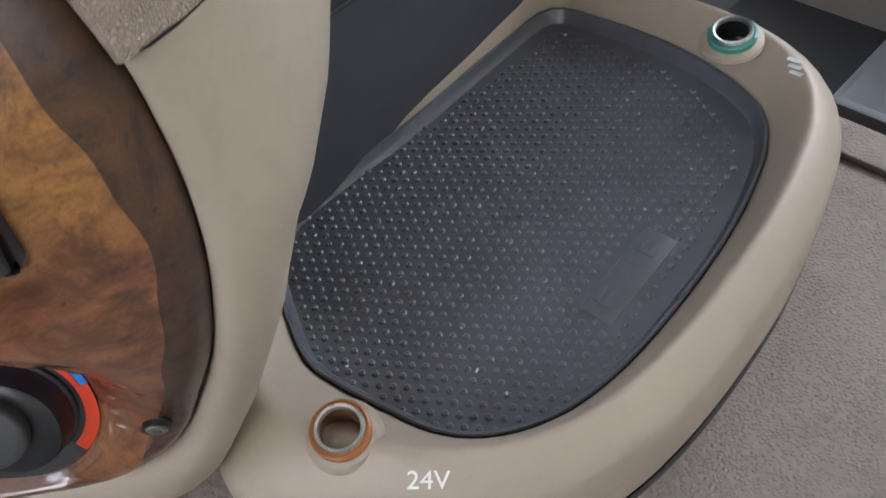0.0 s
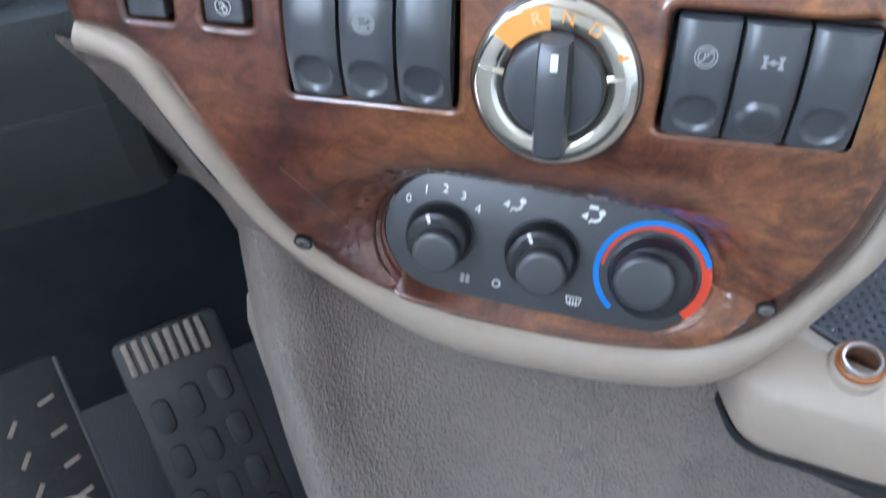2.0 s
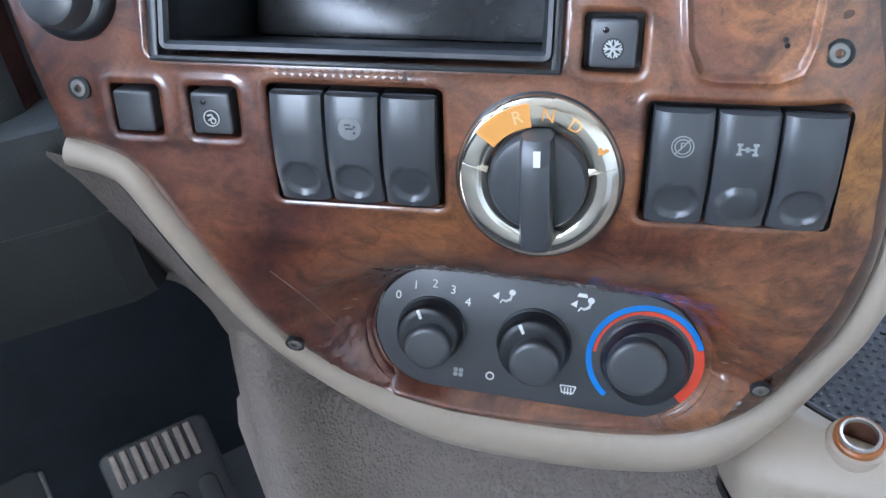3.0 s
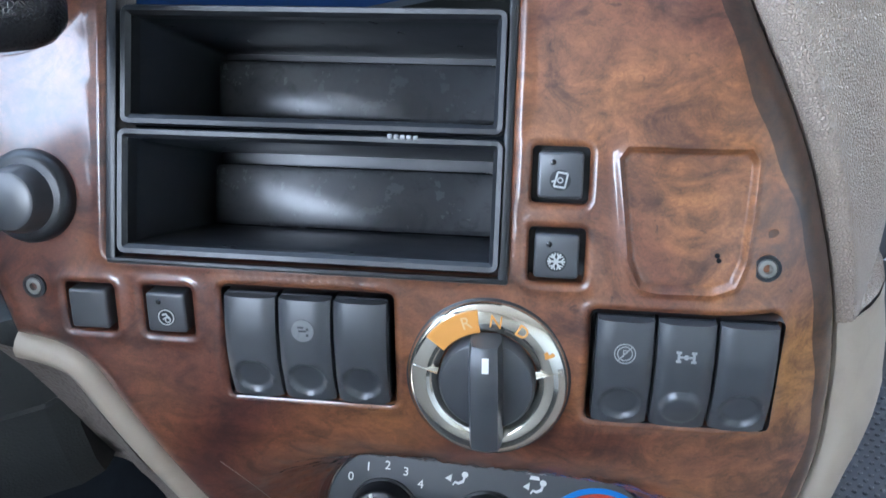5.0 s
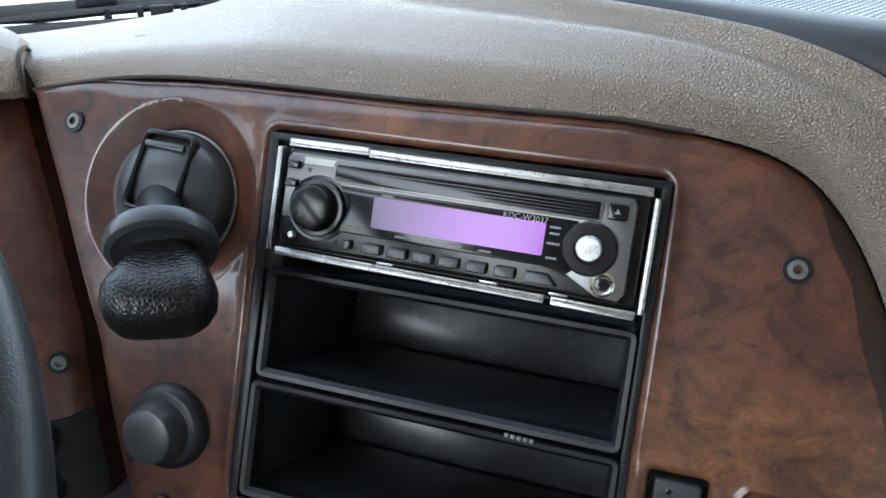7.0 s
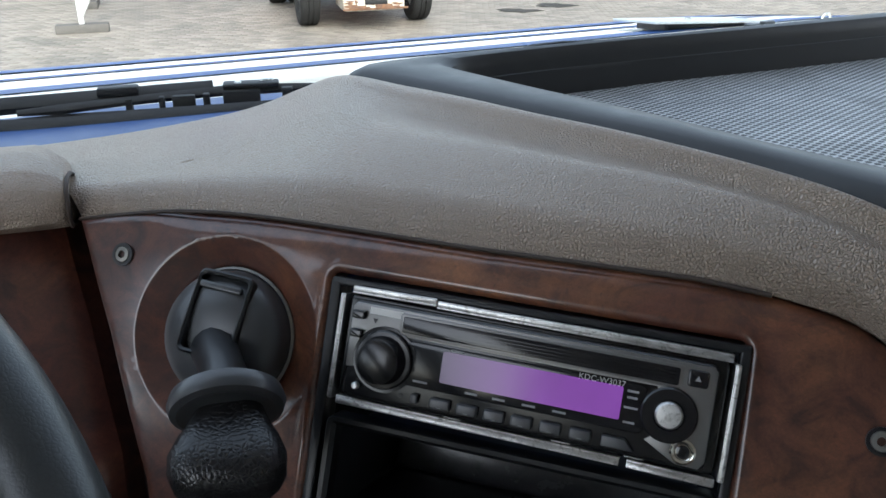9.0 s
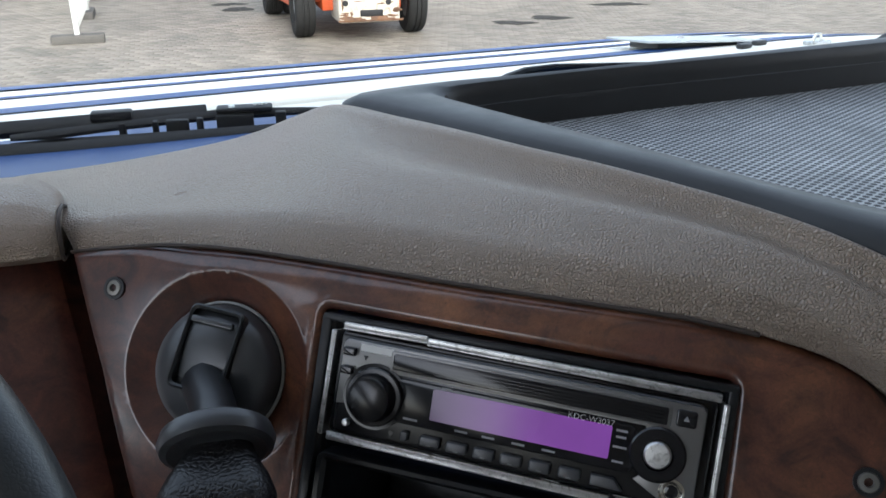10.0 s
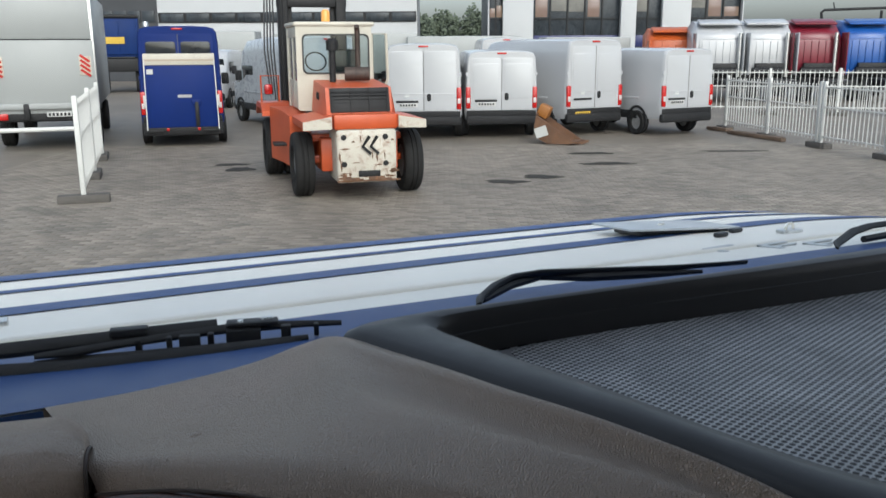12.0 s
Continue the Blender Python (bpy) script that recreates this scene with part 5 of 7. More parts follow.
socket(Matrix.Translation((.3465, .3050, 2.0745)) @ pose(0, 0, 0, 10, -4, 0), AMBER, "translucent amber plastic ring", RUST, .0122, "metal power socket with amber ring on the tray rim")
socket(Matrix.Translation((.655, .4487, 2.1035)) @ pose(0, 0, 0, 4, -10, 0), TEAL, "translucent teal plastic ring", BLACK, .0122, "metal power socket with teal ring on the tray rim", .004)
part("volt_mark", mv(letters("24V", .0125, .0002), Matrix.Translation((.3755, .2625, 2.0775)) @ pose(0, 0, 0, 4, 4, -22)), WHITEINK, tray, "white printed voltage")
for k in range(3):
    part("print_bar", mv(box(.0045, .0075, .0003), Matrix.Translation((.6655 - .0028 * k, .4045 - .0050 * k, 2.1108 - .0004 * k)) @ pose(0, 0, 0, 0, 8, 28)), DIMINK, tray, "worn white printed mark")

# dark padded wall behind the tray
lower = thing("lower_dash", None, "dark moulded lower dashboard behind the tray", "dashboard")


def dash_wall(u, v):
    a0, b0 = Vector((.300, .447)), Vector((.98, .768))
    p = a0.lerp(b0, u)
    z = 1.90 + .62 * v
    push = .05 * (1 - math.cos(min(1, max(0, (v - .38) / .62)) * math.pi)) * -.5
    return Vector((p.x - .44 * push * -1, p.y + .90 * push, z))


part("wall", sheet(24, 20, dash_wall), surface("dark_vinyl", (0.055, 0.057, 0.066), 0.42, vary=0.15, grain=0.15), lower)
part("lid", sheet(20, 12, lambda u, v: dash_wall(.12 + .80 * u, .44 + .50 * v) + Vector((.0014, -.0030, 0)) * min(1, 12 * min(u, 1 - u, v, 1 - v))), bpy.data.materials["dark_vinyl"], lower, "slightly raised dark lid")
part("lid_seam", tube([tuple(dash_wall(.12 + .80 * u, .435) + Vector((.0008, -.0018, 0))) for u in np.linspace(0, 1, 16)], .0012, 6), BLACK, lower, "dark seam under the lid")
glove = thing("glove_lid", None, "beige grained lid on the passenger side of the dash", "dashboard")
part("lid", at(box(.30, .05, .14, .02, 4), .735, .70, 2.255, 0, 0, 25), LEATHER, glove)

# ---- black tray let into the dash top ----
RIMBACK = [(-.020, .675), (-.012, .690), (.000, .700), (.061, .731), (.120, .754), (.229, .802), (.353, .858), (.555, .957), (.80, 1.068), (1.10, 1.205)]
OUT = [(1.10, 1.205), (1.13, 1.10), (.95, .62), (.70, .42), (.50, .335), (.40, .330), (.32, .360), (.275, .392)] + [q[:2] for q in RIMFRONT[::-1][:-1]] + RIMBACK[:-1]
INN = [(1.07, 1.165), (1.09, 1.09), (.92, .66), (.70, .47), (.52, .395), (.42, .385), (.35, .405), (.292, .437), (.231, .490), (.180, .556), (.130, .607), (.091, .650), (.062, .684), (.060, .700), (.072, .714), (.172, .764), (.346, .836), (.531, .915), (.80, 1.040)]
out_s, in_s = resample(smooth_line(OUT + OUT[:1], False, 6), 260)[:-1], resample(smooth_line(INN + INN[:1], False, 6), 260)[:-1]
# start both loops at the matching corner
pair = [in_s[int(np.argmin(np.linalg.norm(in_s - q, axis=1)))] for q in out_s]
sm = np.array(pair)
for _ in range(10):
    sm = (np.roll(sm, 1, 0) + sm * 2 + np.roll(sm, -1, 0)) / 4
zr = 2.572
lerp = lambda k: [tuple(a * (1 - k) + b * k) for a, b in zip(out_s, sm)]
L3 = lambda q, z: [(x, y, z) for x, y in q]
rim_shape = loft([L3(lerp(-.02), zr - .05), L3(lerp(-.01), zr - .012), L3(lerp(.06), zr - .003), L3(lerp(.2), zr + .0015), L3(lerp(.55), zr + .0025), L3(lerp(.85), zr + .001), L3(lerp(.97), zr - .003), L3(lerp(1.0), zr - .009), L3(lerp(1.015), zr - .016), L3(lerp(1.05), zr - .0165), L3(lerp(1.06), zr - .020), L3(lerp(1.10), zr - .040)], True, False, False)
top_tray = thing("dash_tray", None, "black dashboard top tray with a perforated mat", "storage tray")
RIMBLACK = surface("rim_black", (0.020, 0.0205, 0.0215), 0.46, vary=0.12, grain=0.25, fine=1600, gdist=0.0002)
part("rim", rim_shape, RIMBLACK, top_tray, "thick rounded black rim")
MATPLAIN = surface("mat_border", (0.20, 0.203, 0.206), 0.5, vary=0.2, grain=0.2)
part("floor", loft([L3(lerp(1.09), zr - .040), L3(lerp(1.6), zr - .040), L3(lerp(2.2), zr - .040)], True, False, True), MATPLAIN, top_tray, "plain grey floor of the tray")
MATEDGE = [(.110, .742), (.180, .780), (.300, .846), (.440, .915), (.565, .962), (.80, 1.06), (1.02, 1.09), (.90, .70), (.70, .51), (.53, .43), (.42, .415), (.36, .43), (.30, .468), (.24, .532), (.18, .605), (.135, .66), (.112, .70)]
ml = smooth_line(MATEDGE, True, 4)
if sum(x0 * y1 - x1 * y0 for (x0, y0), (x1, y1) in zip(ml, ml[1:] + ml[:1])) < 0:
    ml = ml[::-1]
part("mat_border", slab(ml, zr - .0402, zr - .0372, .001), MATPLAIN, top_tray, "plain edge of the mat")
part("mat", slab(inset(ml, .016), zr - .0380, zr - .0366, .0005), TRAYMAT, top_tray, "perforated black mat")
dl = resample(MATEDGE[:6], 120)
for i in range(0, 118, 3):
    a, b = dl[i], dl[i + 2]
    c, d = (a + b) / 2, b - a
    part("slot", at(box(float(np.linalg.norm(d)) * .86, .0018, .0008), c[0], c[1] - .011, zr - .0370, 0, 0, math.degrees(math.atan2(d[1], d[0]))), GLOSS, top_tray)

# ---- steering wheel ----
wc = TRUCK @ pose(-.1873, .2325, 2.4963, 37.4, 0, 0)
wheel = thing("steering_wheel", wc, "dark grey leather-grained steering wheel", "steering wheel")
R, r = .25, .0155
part("rim", loft([[((R + r * math.cos(b)) * math.cos(a), (R + r * math.cos(b)) * math.sin(a), r * math.sin(b)) for b in np.linspace(0, 2 * math.pi, 17)[:-1]] for a in np.linspace(0, 2 * math.pi, 121)], True, False, False), WHEELSKIN, wheel)
for a in (20, 160, 270):
    part("spoke", at(box(.17, .035, .012, .005), .5 * R * math.cos(radians(a)), .5 * R * math.sin(radians(a)), -.02, 0, 6, a), BLACK, wheel)
part("hub", at(slab(rrect(.16, .13, .04, 6), -.05, -.01, .015)), BLACK, wheel)
part("column", tube([(0, 0, -.04), (0, 0, -.30)], .05, 20), BLACK, wheel)

# ---- pedals and footwell ----
PEDALRUB = surface("pedal_rubber", (0.010, 0.011, 0.012), 0.52, spec=0.3, vary=0.3, scale=20, grain=0.1, dirt=0.4, patch=(0.03, 0.027, 0.024))


def pedal(name, m, w, h, label):
    p = thing(name, m, label, "pedal", group="pedals")
    part("plate", slab(rrect(w, h, .012, 4), -.008, .004, .003), PEDALRUB, p)
    return p


acc = pedal("accelerator_pedal", Matrix.Translation((-.180, .563, 1.705)) @ pose(0, 0, 0, 52, -4, 22), .118, .29, "black rubber accelerator pedal with raised ovals")
for i, (x, y) in enumerate([(-.035, .05), (0, .055), (.035, .06), (-.035, -.005), (0, 0), (.035, .005), (-.035, -.06), (0, -.055), (.035, -.05), (-.03, -.11), (.005, -.105), (.038, -.10)]):
    part("oval", at(slab(rrect(.022, .040, .0105, 5), .003, .0068, .002), x, y), PEDALRUB, acc)
for i in range(8):
    part("rib", at(box(.0075, .038, .006, .002), -.044 + i * .0118, .122, .005), surface("worn_rib", (0.14, 0.115, 0.095), 0.6, vary=0.3, scale=80, dirt=0.5) if i == 0 else bpy.data.materials["worn_rib"], acc, "worn pale rib")
brk = pedal("brake_pedal", Matrix.Translation((-.352, .510, 1.735)) @ pose(0, 0, 0, 50, 8, 36), .13, .24, "worn brake pedal with metal edge and pale scuffs")
part("edge", at(box(.005, .23, .010, .002), .064, 0, .001), DARKGREEN, brk, "worn dark edge")
for i in range(5):
    part("stud", at(box(.018, .005, .003, .001), .040, .075 - i * .036, .005, 0, 0, 12), bpy.data.materials["worn_rib"], brk, "pale worn stud")
    part("stud", at(box(.018, .005, .003, .001), .000, .060 - i * .036, .005, 0, 0, 50), bpy.data.materials["worn_rib"], brk, "pale worn stud")
part("scuff", at(slab(circle(.03, 20, 0, 0, .04), .0041, .0046), .02, -.07), VINYL, brk, "dusty worn patch")

# ---- passenger seat base, past the engine cover ----
plinth = thing("seat_base", TRUCK @ pose(1.34, -.16, 1.45), "black plastic seat base on the cab floor", "seat base")
part("box", at(box(.30, .68, .29, .02, 3), 0, 0, .145), BLACK, plinth)
part("cap", at(box(.32, .70, .03, .012, 3), 0, 0, .300), SOFTBLACK, plinth, "rounded black upper edge")
part("rail", at(box(.04, .60, .02, .005), -.10, -.02, .322), STEEL, plinth, "metal seat rail")

# ---- cab shell: roof, sides and rear are unseen, sized to shape the light ----
CAB = TRUCK
LINER = surface("cab_liner", (0.46, 0.42, 0.37), 0.8, vary=0.06, grain=0.2)
# unseen roof and rear wall, kept pale to bounce light onto the fascia
ROOFLINER = surface("roof_liner", (0.72, 0.70, 0.66), 0.9, vary=0.05, grain=0.2)
FLOORM = stipple("floor_rubber", (0.028, 0.028, 0.030), 300, 0.5, 0.0008, 0.55)


def cab_box(name, x0, x1, y0, y1, z0, z1, mat, label, cat):
    return solid(name, at(box(x1 - x0, y1 - y0, z1 - z0), (x0 + x1) / 2, (y0 + y1) / 2, (z0 + z1) / 2), mat, CAB, label, cat, kind="structure")


XL, XR, YB, YF, ZF, ZR = -.72, 1.80, -1.55, .98, 1.45, 3.30
cab_box("floor", XL, XR, YB, YF, ZF - .04, ZF, FLOORM, "black rubber cab floor", "floor")
cab_box("ceiling", XL, XR, YB, .38, ZR, ZR + .04, ROOFLINER, "unseen pale cab roof lining", "ceiling")
cab_box("wall_back", XL, XR, YB - .04, YB, ZF, ZR, ROOFLINER, "unseen pale cab rear wall lining", "wall")
# each side: door below the window, wall behind it, pillar before it, header above
for nm, x, sill, back, fore, top in (("wall_left", XL - .04, 2.53, -.50, .30, 3.15), ("wall_right", XR, 2.38, -.60, .46, 3.20)):
    cab_box(nm, x, x + .04, YB, .74, ZF, sill, LINER, "cab door inside below the window", "wall")
    cab_box(nm + "_upper", x, x + .04, YB, .40, top, ZR, LINER, "cab wall above the door window", "wall")
    cab_box(nm + "_rear", x, x + .04, YB, back, sill, top, LINER, "unseen cab wall behind the door window", "wall")
    cab_box(nm + "_front", x, x + .04, fore, .74 if fore < .4 else .60, sill, top, LINER, "unseen cab door frame narrowing the window", "wall")
cab_box("wall_front", XL, XR, YF - .02, YF, ZF, 2.35, surface("bulkhead_felt", (0.008, 0.010, 0.013), 0.9, vary=0.35, scale=14, fine=500, grain=0.4, gdist=0.001, spec=0.1), "dark footwell bulkhead", "wall")
cab_box("wall_cowl", XL, XR, .66, YF - .02, 2.33, 2.36, DARKGREEN, "dark cowl panel under the windscreen", "wall")
for nm, x in (("pillar_left", XL + .01), ("pillar_right", XR - .01)):
    solid(nm, tube([(x, .715, 2.38), (x, .60, 2.85), (x, .40, 3.30)], .045, 8), LINER, CAB, "cab windscreen pillar", "wall", kind="structure")
ws = solid("window_1", loft([[(XL, .690, 2.47), (XR, .690, 2.47), (XR, .395, 3.30), (XL, .395, 3.30)], [(XL, .694, 2.47), (XR, .694, 2.47), (XR, .400, 3.30), (XL, .400, 3.30)]]), GLASS, CAB, "clear truck windscreen", "windscreen", kind="structure")
ws.visible_shadow = False

# ---- truck nose seen through the windscreen ----
def hood_z(a, f):
    p = TRUCK @ Vector((a, f, 0))
    z = 2.455 + .051 * (p.x + .46) - .128 * (p.y - 1.057)
    return z - .9 * max(0, f - 1.75) ** 1.4 - .10 * max(0, abs(a - .55) - .85) ** 2


nose = thing("truck_nose", TRUCK, "white truck bonnet with blue stripes and fittings", "vehicle")


def nose_strip(name, f0, f1, mat, lift=0.0, skew=0.0, label=""):
    def fn(u, v):
        a = -.80 + 2.65 * u
        f = f0 + (f1 - f0) * v + skew * (a + .0)
        return Vector((a, f, hood_z(a, f) + lift))
    return part(name, sheet(50, 10, fn), mat, nose, label)


nose_strip("skin", .690, 1.76, HOODWHITE, 0, 0, "white painted bonnet skin")
nose_strip("front_edge", 1.66, 1.90, HOODBLUE, .003, 0, "blue front edge")
nose_strip("stripe", 1.478, 1.520, HOODBLUE, .002, .03, "blue stripe")
nose_strip("stripe", 1.228, 1.305, HOODBLUE, .002, .055, "blue stripe")
nose_strip("lower_band", .690, .935, HOODBLUE, .002, .0, "blue band below the windscreen")
part("cowl", sheet(50, 4, lambda u, v: Vector((-.80 + 2.65 * u, .690 - .004 * v, hood_z(-.80 + 2.65 * u, .690) * (1 - v) + 2.36 * v))), HOODBLUE, nose, "blue cowl edge under the windscreen")
part("crease", tube([(a, 1.02 + .03 * a, hood_z(a, 1.02 + .03 * a)) for a in np.linspace(-.8, 1.8, 30)], .006, 8), HOODWHITE, nose, "pressed crease")
hm = pose(1.211, 1.376, hood_z(1.211, 1.376) + .014, -6.5, 2, -9)
ALU = surface("dull_aluminium", (0.56, 0.58, 0.59), 0.42, 0.5, vary=0.12, scale=10, grain=0.05)
part("cover_plate", mv(slab(rrect(.245, .175, .006, 3), -.002, .002, .001), hm), ALU, nose, "flat grey metal cover plate")
part("cover_frame", mv(slab(rrect(.17, .12, .008, 3), -.016, -.002), hm), BLACK, nose, "dark frame under the plate")
for a, f in ((1.2, 1.371), (1.335, 1.163), (-.017, 1.16)):
    z = hood_z(a, f)
    part("lock_pin", tube([(a - .009, f, z), (a - .009, f, z + .012), (a - .005, f, z + .018), (a + .005, f, z + .018), (a + .009, f, z + .012), (a + .009, f, z)], .0026, 8), CHROME, nose, "chrome bonnet pin loop")
    part("lock_foot", at(box(.045, .025, .008, .002), a, f, z + .003), STEEL, nose)
for a, f in ((1.208, 1.207), (1.281, 1.246)):
    part("catch", at(box(.030, .014, .009, .003), a, f, hood_z(a, f) + .005, 0, 0, 8), BLACK, nose, "black rubber catch")
for k in range(3):
    a, f = ((1.082, 1.078), (1.169, 1.044), (1.236, 1.01))[k]
    part("badge_letter", at(mix(box(.065, .010, .003, .001), at(box(.011, .050, .003, .001), -.027, -.020), at(box(.05, .008, .003, .001), 0, -.026)), a, f, hood_z(a, f) + .002, -6, 0, 4), ALU, nose, "raised grey badge shape")

# wipers on the cowl
WIPERBLACK = surface("wiper_black", (0.008, 0.008, 0.009), 0.6, vary=0.3, grain=0.05)
wip = thing("windscreen_wiper", TRUCK, "black windscreen wiper with slotted linkage arm", "wiper", group="wipers")
upper = [(-.52, .93, 2.515), (0.013, 0.864, 2.515), (0.062, 0.860, 2.515), (0.107, 0.857, 2.515), (0.165, 0.854, 2.515), (0.211, 0.850, 2.515)]
lower = [(-.52, .93, 2.502), (0.013, 0.841, 2.502), (0.074, 0.824, 2.502), (0.141, 0.814, 2.502), (0.211, 0.808, 2.502), (0.285, 0.805, 2.502)]
top_rail = [(0.042, 0.840, 2.513), (0.076, 0.838, 2.513), (0.121, 0.842, 2.513), (0.180, 0.844, 2.513), (0.219, 0.844, 2.513), (0.256, 0.836, 2.513), (0.296, 0.825, 2.513), (0.331, 0.812, 2.513)]
low_rail = [(0.041, 0.842, 2.505), (0.075, 0.841, 2.505), (0.135, 0.829, 2.505), (0.208, 0.816, 2.505), (0.251, 0.810, 2.505), (0.293, 0.805, 2.505)]
part("arm", tube(upper, .0085, 8, .8), WIPERBLACK, wip, "thick black arm")
part("blade", tube(lower, [.0085] * (len(lower) - 1) + [.004], 8, .8), WIPERBLACK, wip, "rubber blade")
part("link_top", tube(top_rail, [.003, .005, .0045, .005, .0055, .0055, .004, .003], 8, .8), WIPERBLACK, wip, "slotted pressed link")
part("link_bottom", tube(low_rail, .0034, 8, .8), WIPERBLACK, wip)
for (x, y, z), w in zip([(0.134, 0.842, 2.509), (0.162, 0.837, 2.509), (0.181, 0.833, 2.509), (0.201, 0.831, 2.509), (0.233, 0.829, 2.509), (0.275, 0.823, 2.509), (0.305, 0.816, 2.509)], (.006, .005, .020, .006, .034, .010, .005)):
    part("web", at(box(w, .008, .013, .001), x, y, z, 0, 0, -14), WIPERBLACK, wip)
x, y, z = top_rail[5]
part("bracket", at(box(.052, .018, .004, .002), x - .012, y, z + .006, 0, 0, -14), WIPERBLACK, wip, "bracket with two rivets")
for d in (-.024, .0, .006):
    part("rivet", at(lathe([(.0035, 0), (.0030, .0016)], 12), x + d, y, z + .008), STEEL, wip)
x, y, z = upper[3]
part("clip", at(box(.036, .014, .008, .002), x + .02, y - .004, z + .006, 0, 0, -10), WIPERBLACK, wip)
w2 = thing("windscreen_wiper", TRUCK, "black windscreen wiper resting on the bonnet", "wiper", group="wipers")
part("arm", tube([(.485, .80, 2.515), (.499, .823, 2.515), (.535, .858, 2.515), (.572, .882, 2.515), (.616, .887, 2.515), (.69, .866, 2.514), (.788, .844, 2.512), (.90, .83, 2.510)], [.004, .007, .008, .007, .006, .006, .005, .004], 8, .6), WIPERBLACK, w2)
part("blade", tube([(.508, .834, 2.508), (.563, .872, 2.508), (.618, .893, 2.508), (.675, .868, 2.507), (.744, .853, 2.506), (.83, .836, 2.504)], [.004, .005, .005, .0065, .0065, .003], 6), WIPERBLACK, w2)
w3 = thing("windscreen_wiper", TRUCK, "black windscreen wiper at the far pillar", "wiper", group="wipers")
part("arm", tube([(1.11, .865, 2.50), (1.131, .884, 2.50), (1.22, .929, 2.502), (1.281, .947, 2.502), (1.32, .948, 2.502), (1.55, .93, 2.498)], [.003, .006, .007, .006, .006, .004], 8, .6), WIPERBLACK, w3)
part("blade", tube([(1.24, .925, 2.488), (1.34, .935, 2.488), (1.56, .92, 2.486)], .006, 6), WIPERBLACK, w3)

# ---- the yard outside ----
GZ = 0.335


def paving():
    m, n, l, b = node_mat("yard_paving")
    v = coords(n, l)
    br = n.new("ShaderNodeTexBrick")
    br.inputs["Scale"].default_value, br.inputs["Mortar Size"].default_value = 1.0, 0.012
    br.inputs["Brick Width"].default_value, br.inputs["Row Height"].default_value = 0.22, 0.11
    br.inputs["Color1"].default_value, br.inputs["Color2"].default_value, br.inputs["Mortar"].default_value = (0.21, 0.186, 0.158, 1), (0.175, 0.154, 0.13, 1), (0.10, 0.085, 0.068, 1)
    l.new(v, br.inputs["Vector"])
    c = ramp(n, l, noise_tex(n, l, v, 0.25, 6, 0.65, 0.5), [(0.3, (0.72, 0.70, 0.68)), (0.7, (1.15, 1.13, 1.10))])
    c = mix_rgb(n, l, 1.0, br.outputs["Color"], c, "MULTIPLY")
    k = ramp(n, l, noise_tex(n, l, v, 1.1, 6, 0.7, 0.6), [(0.53, (0, 0, 0)), (0.70, (0.7, 0.7, 0.7))])
    c = mix_rgb(n, l, k, c, (0.085, 0.077, 0.064))
    k = ramp(n, l, noise_tex(n, l, v, 0.7, 4, 0.6, 0.3), [(0.60, (0, 0, 0)), (0.72, (0.5, 0.5, 0.5))])
    c = mix_rgb(n, l, k, c, (0.24, 0.218, 0.18))
    l.new(c, b.inputs["Base Color"])
    b.inputs["Roughness"].default_value = 0.62
    bump(n, l, b, br.outputs["Fac"], 0.5, -0.004)
    return m


ground = solid("ground", at(box(600, 600, .1), 0, 250, GZ - .059), paving(), None, "worn grey-brown block paving", "ground", kind="structure")

VANWHITE = surface("van_white", (0.39, 0.395, 0.405), 0.25, vary=0.03, scale=1.5, grain=0, coat=0.4, dirt=0.08, patch=(0.5, 0.5, 0.48))
VANBLUE = surface("van_blue", (0.006, 0.020, 0.115), 0.50, vary=0.08, scale=1.5, grain=0, spec=0.12)
SILVERVAN = surface("van_silver", (0.396, 0.418, 0.446), 0.28, vary=0.04, scale=1.5, grain=0, coat=0.4)
BUMPER = surface("bumper_black", (0.014, 0.014, 0.015), 0.65, vary=0.25, scale=5, grain=0, spec=0.25)
TYRE = surface("tyre_rubber", (0.014, 0.014, 0.014), 0.8, vary=0.3, scale=12, fine=200, grain=0.3, gdist=0.002, dirt=0.4, patch=(0.055, 0.047, 0.04), spec=0.2)
RIMGREY = surface("wheel_grey", (0.30, 0.30, 0.30), 0.45, 0.4, vary=0.15, scale=20, grain=0, dirt=0.4)
REDLENS = surface("red_lens", (0.374, 0.010, 0.009), 0.2, vary=0.15, scale=15, grain=0)
CLEARLENS = surface("clear_lens", (0.468, 0.446, 0.432), 0.15, vary=0.15, scale=15, grain=0)
DARKGLASS = surface("dark_glass", (0.012, 0.015, 0.018), 0.12, vary=0.2, scale=2, grain=0)
GREYGLASS = surface("pale_glass", (0.030, 0.036, 0.042), 0.28, vary=0.5, scale=0.8, grain=0, spec=0.3)
PLATEW = surface("pale_plate", (0.432, 0.432, 0.418), 0.5, vary=0.05, grain=0)
PLATEY = surface("yellow_plate", (0.468, 0.302, 0.022), 0.5, vary=0.05, grain=0)
LINE = surface("panel_gap", (0.10, 0.10, 0.105), 0.7, vary=0.1, grain=0)
ORANGE = surface("orange_paint", (0.432, 0.068, 0.016), 0.42, vary=0.12, scale=5, grain=0.05, dirt=0.3, patch=(0.30, 0.05, 0.02))
CREAM = surface("cream_paint", (0.446, 0.418, 0.353), 0.45, vary=0.08, scale=4, grain=0.04, dirt=0.3, patch=(0.40, 0.33, 0.24))
RUSTYWHITE = surface("scuffed_white", (0.446, 0.410, 0.346), 0.55, vary=0.12, scale=1.6, grain=0.1, dirt=1.0, patch=(0.17, 0.065, 0.028))
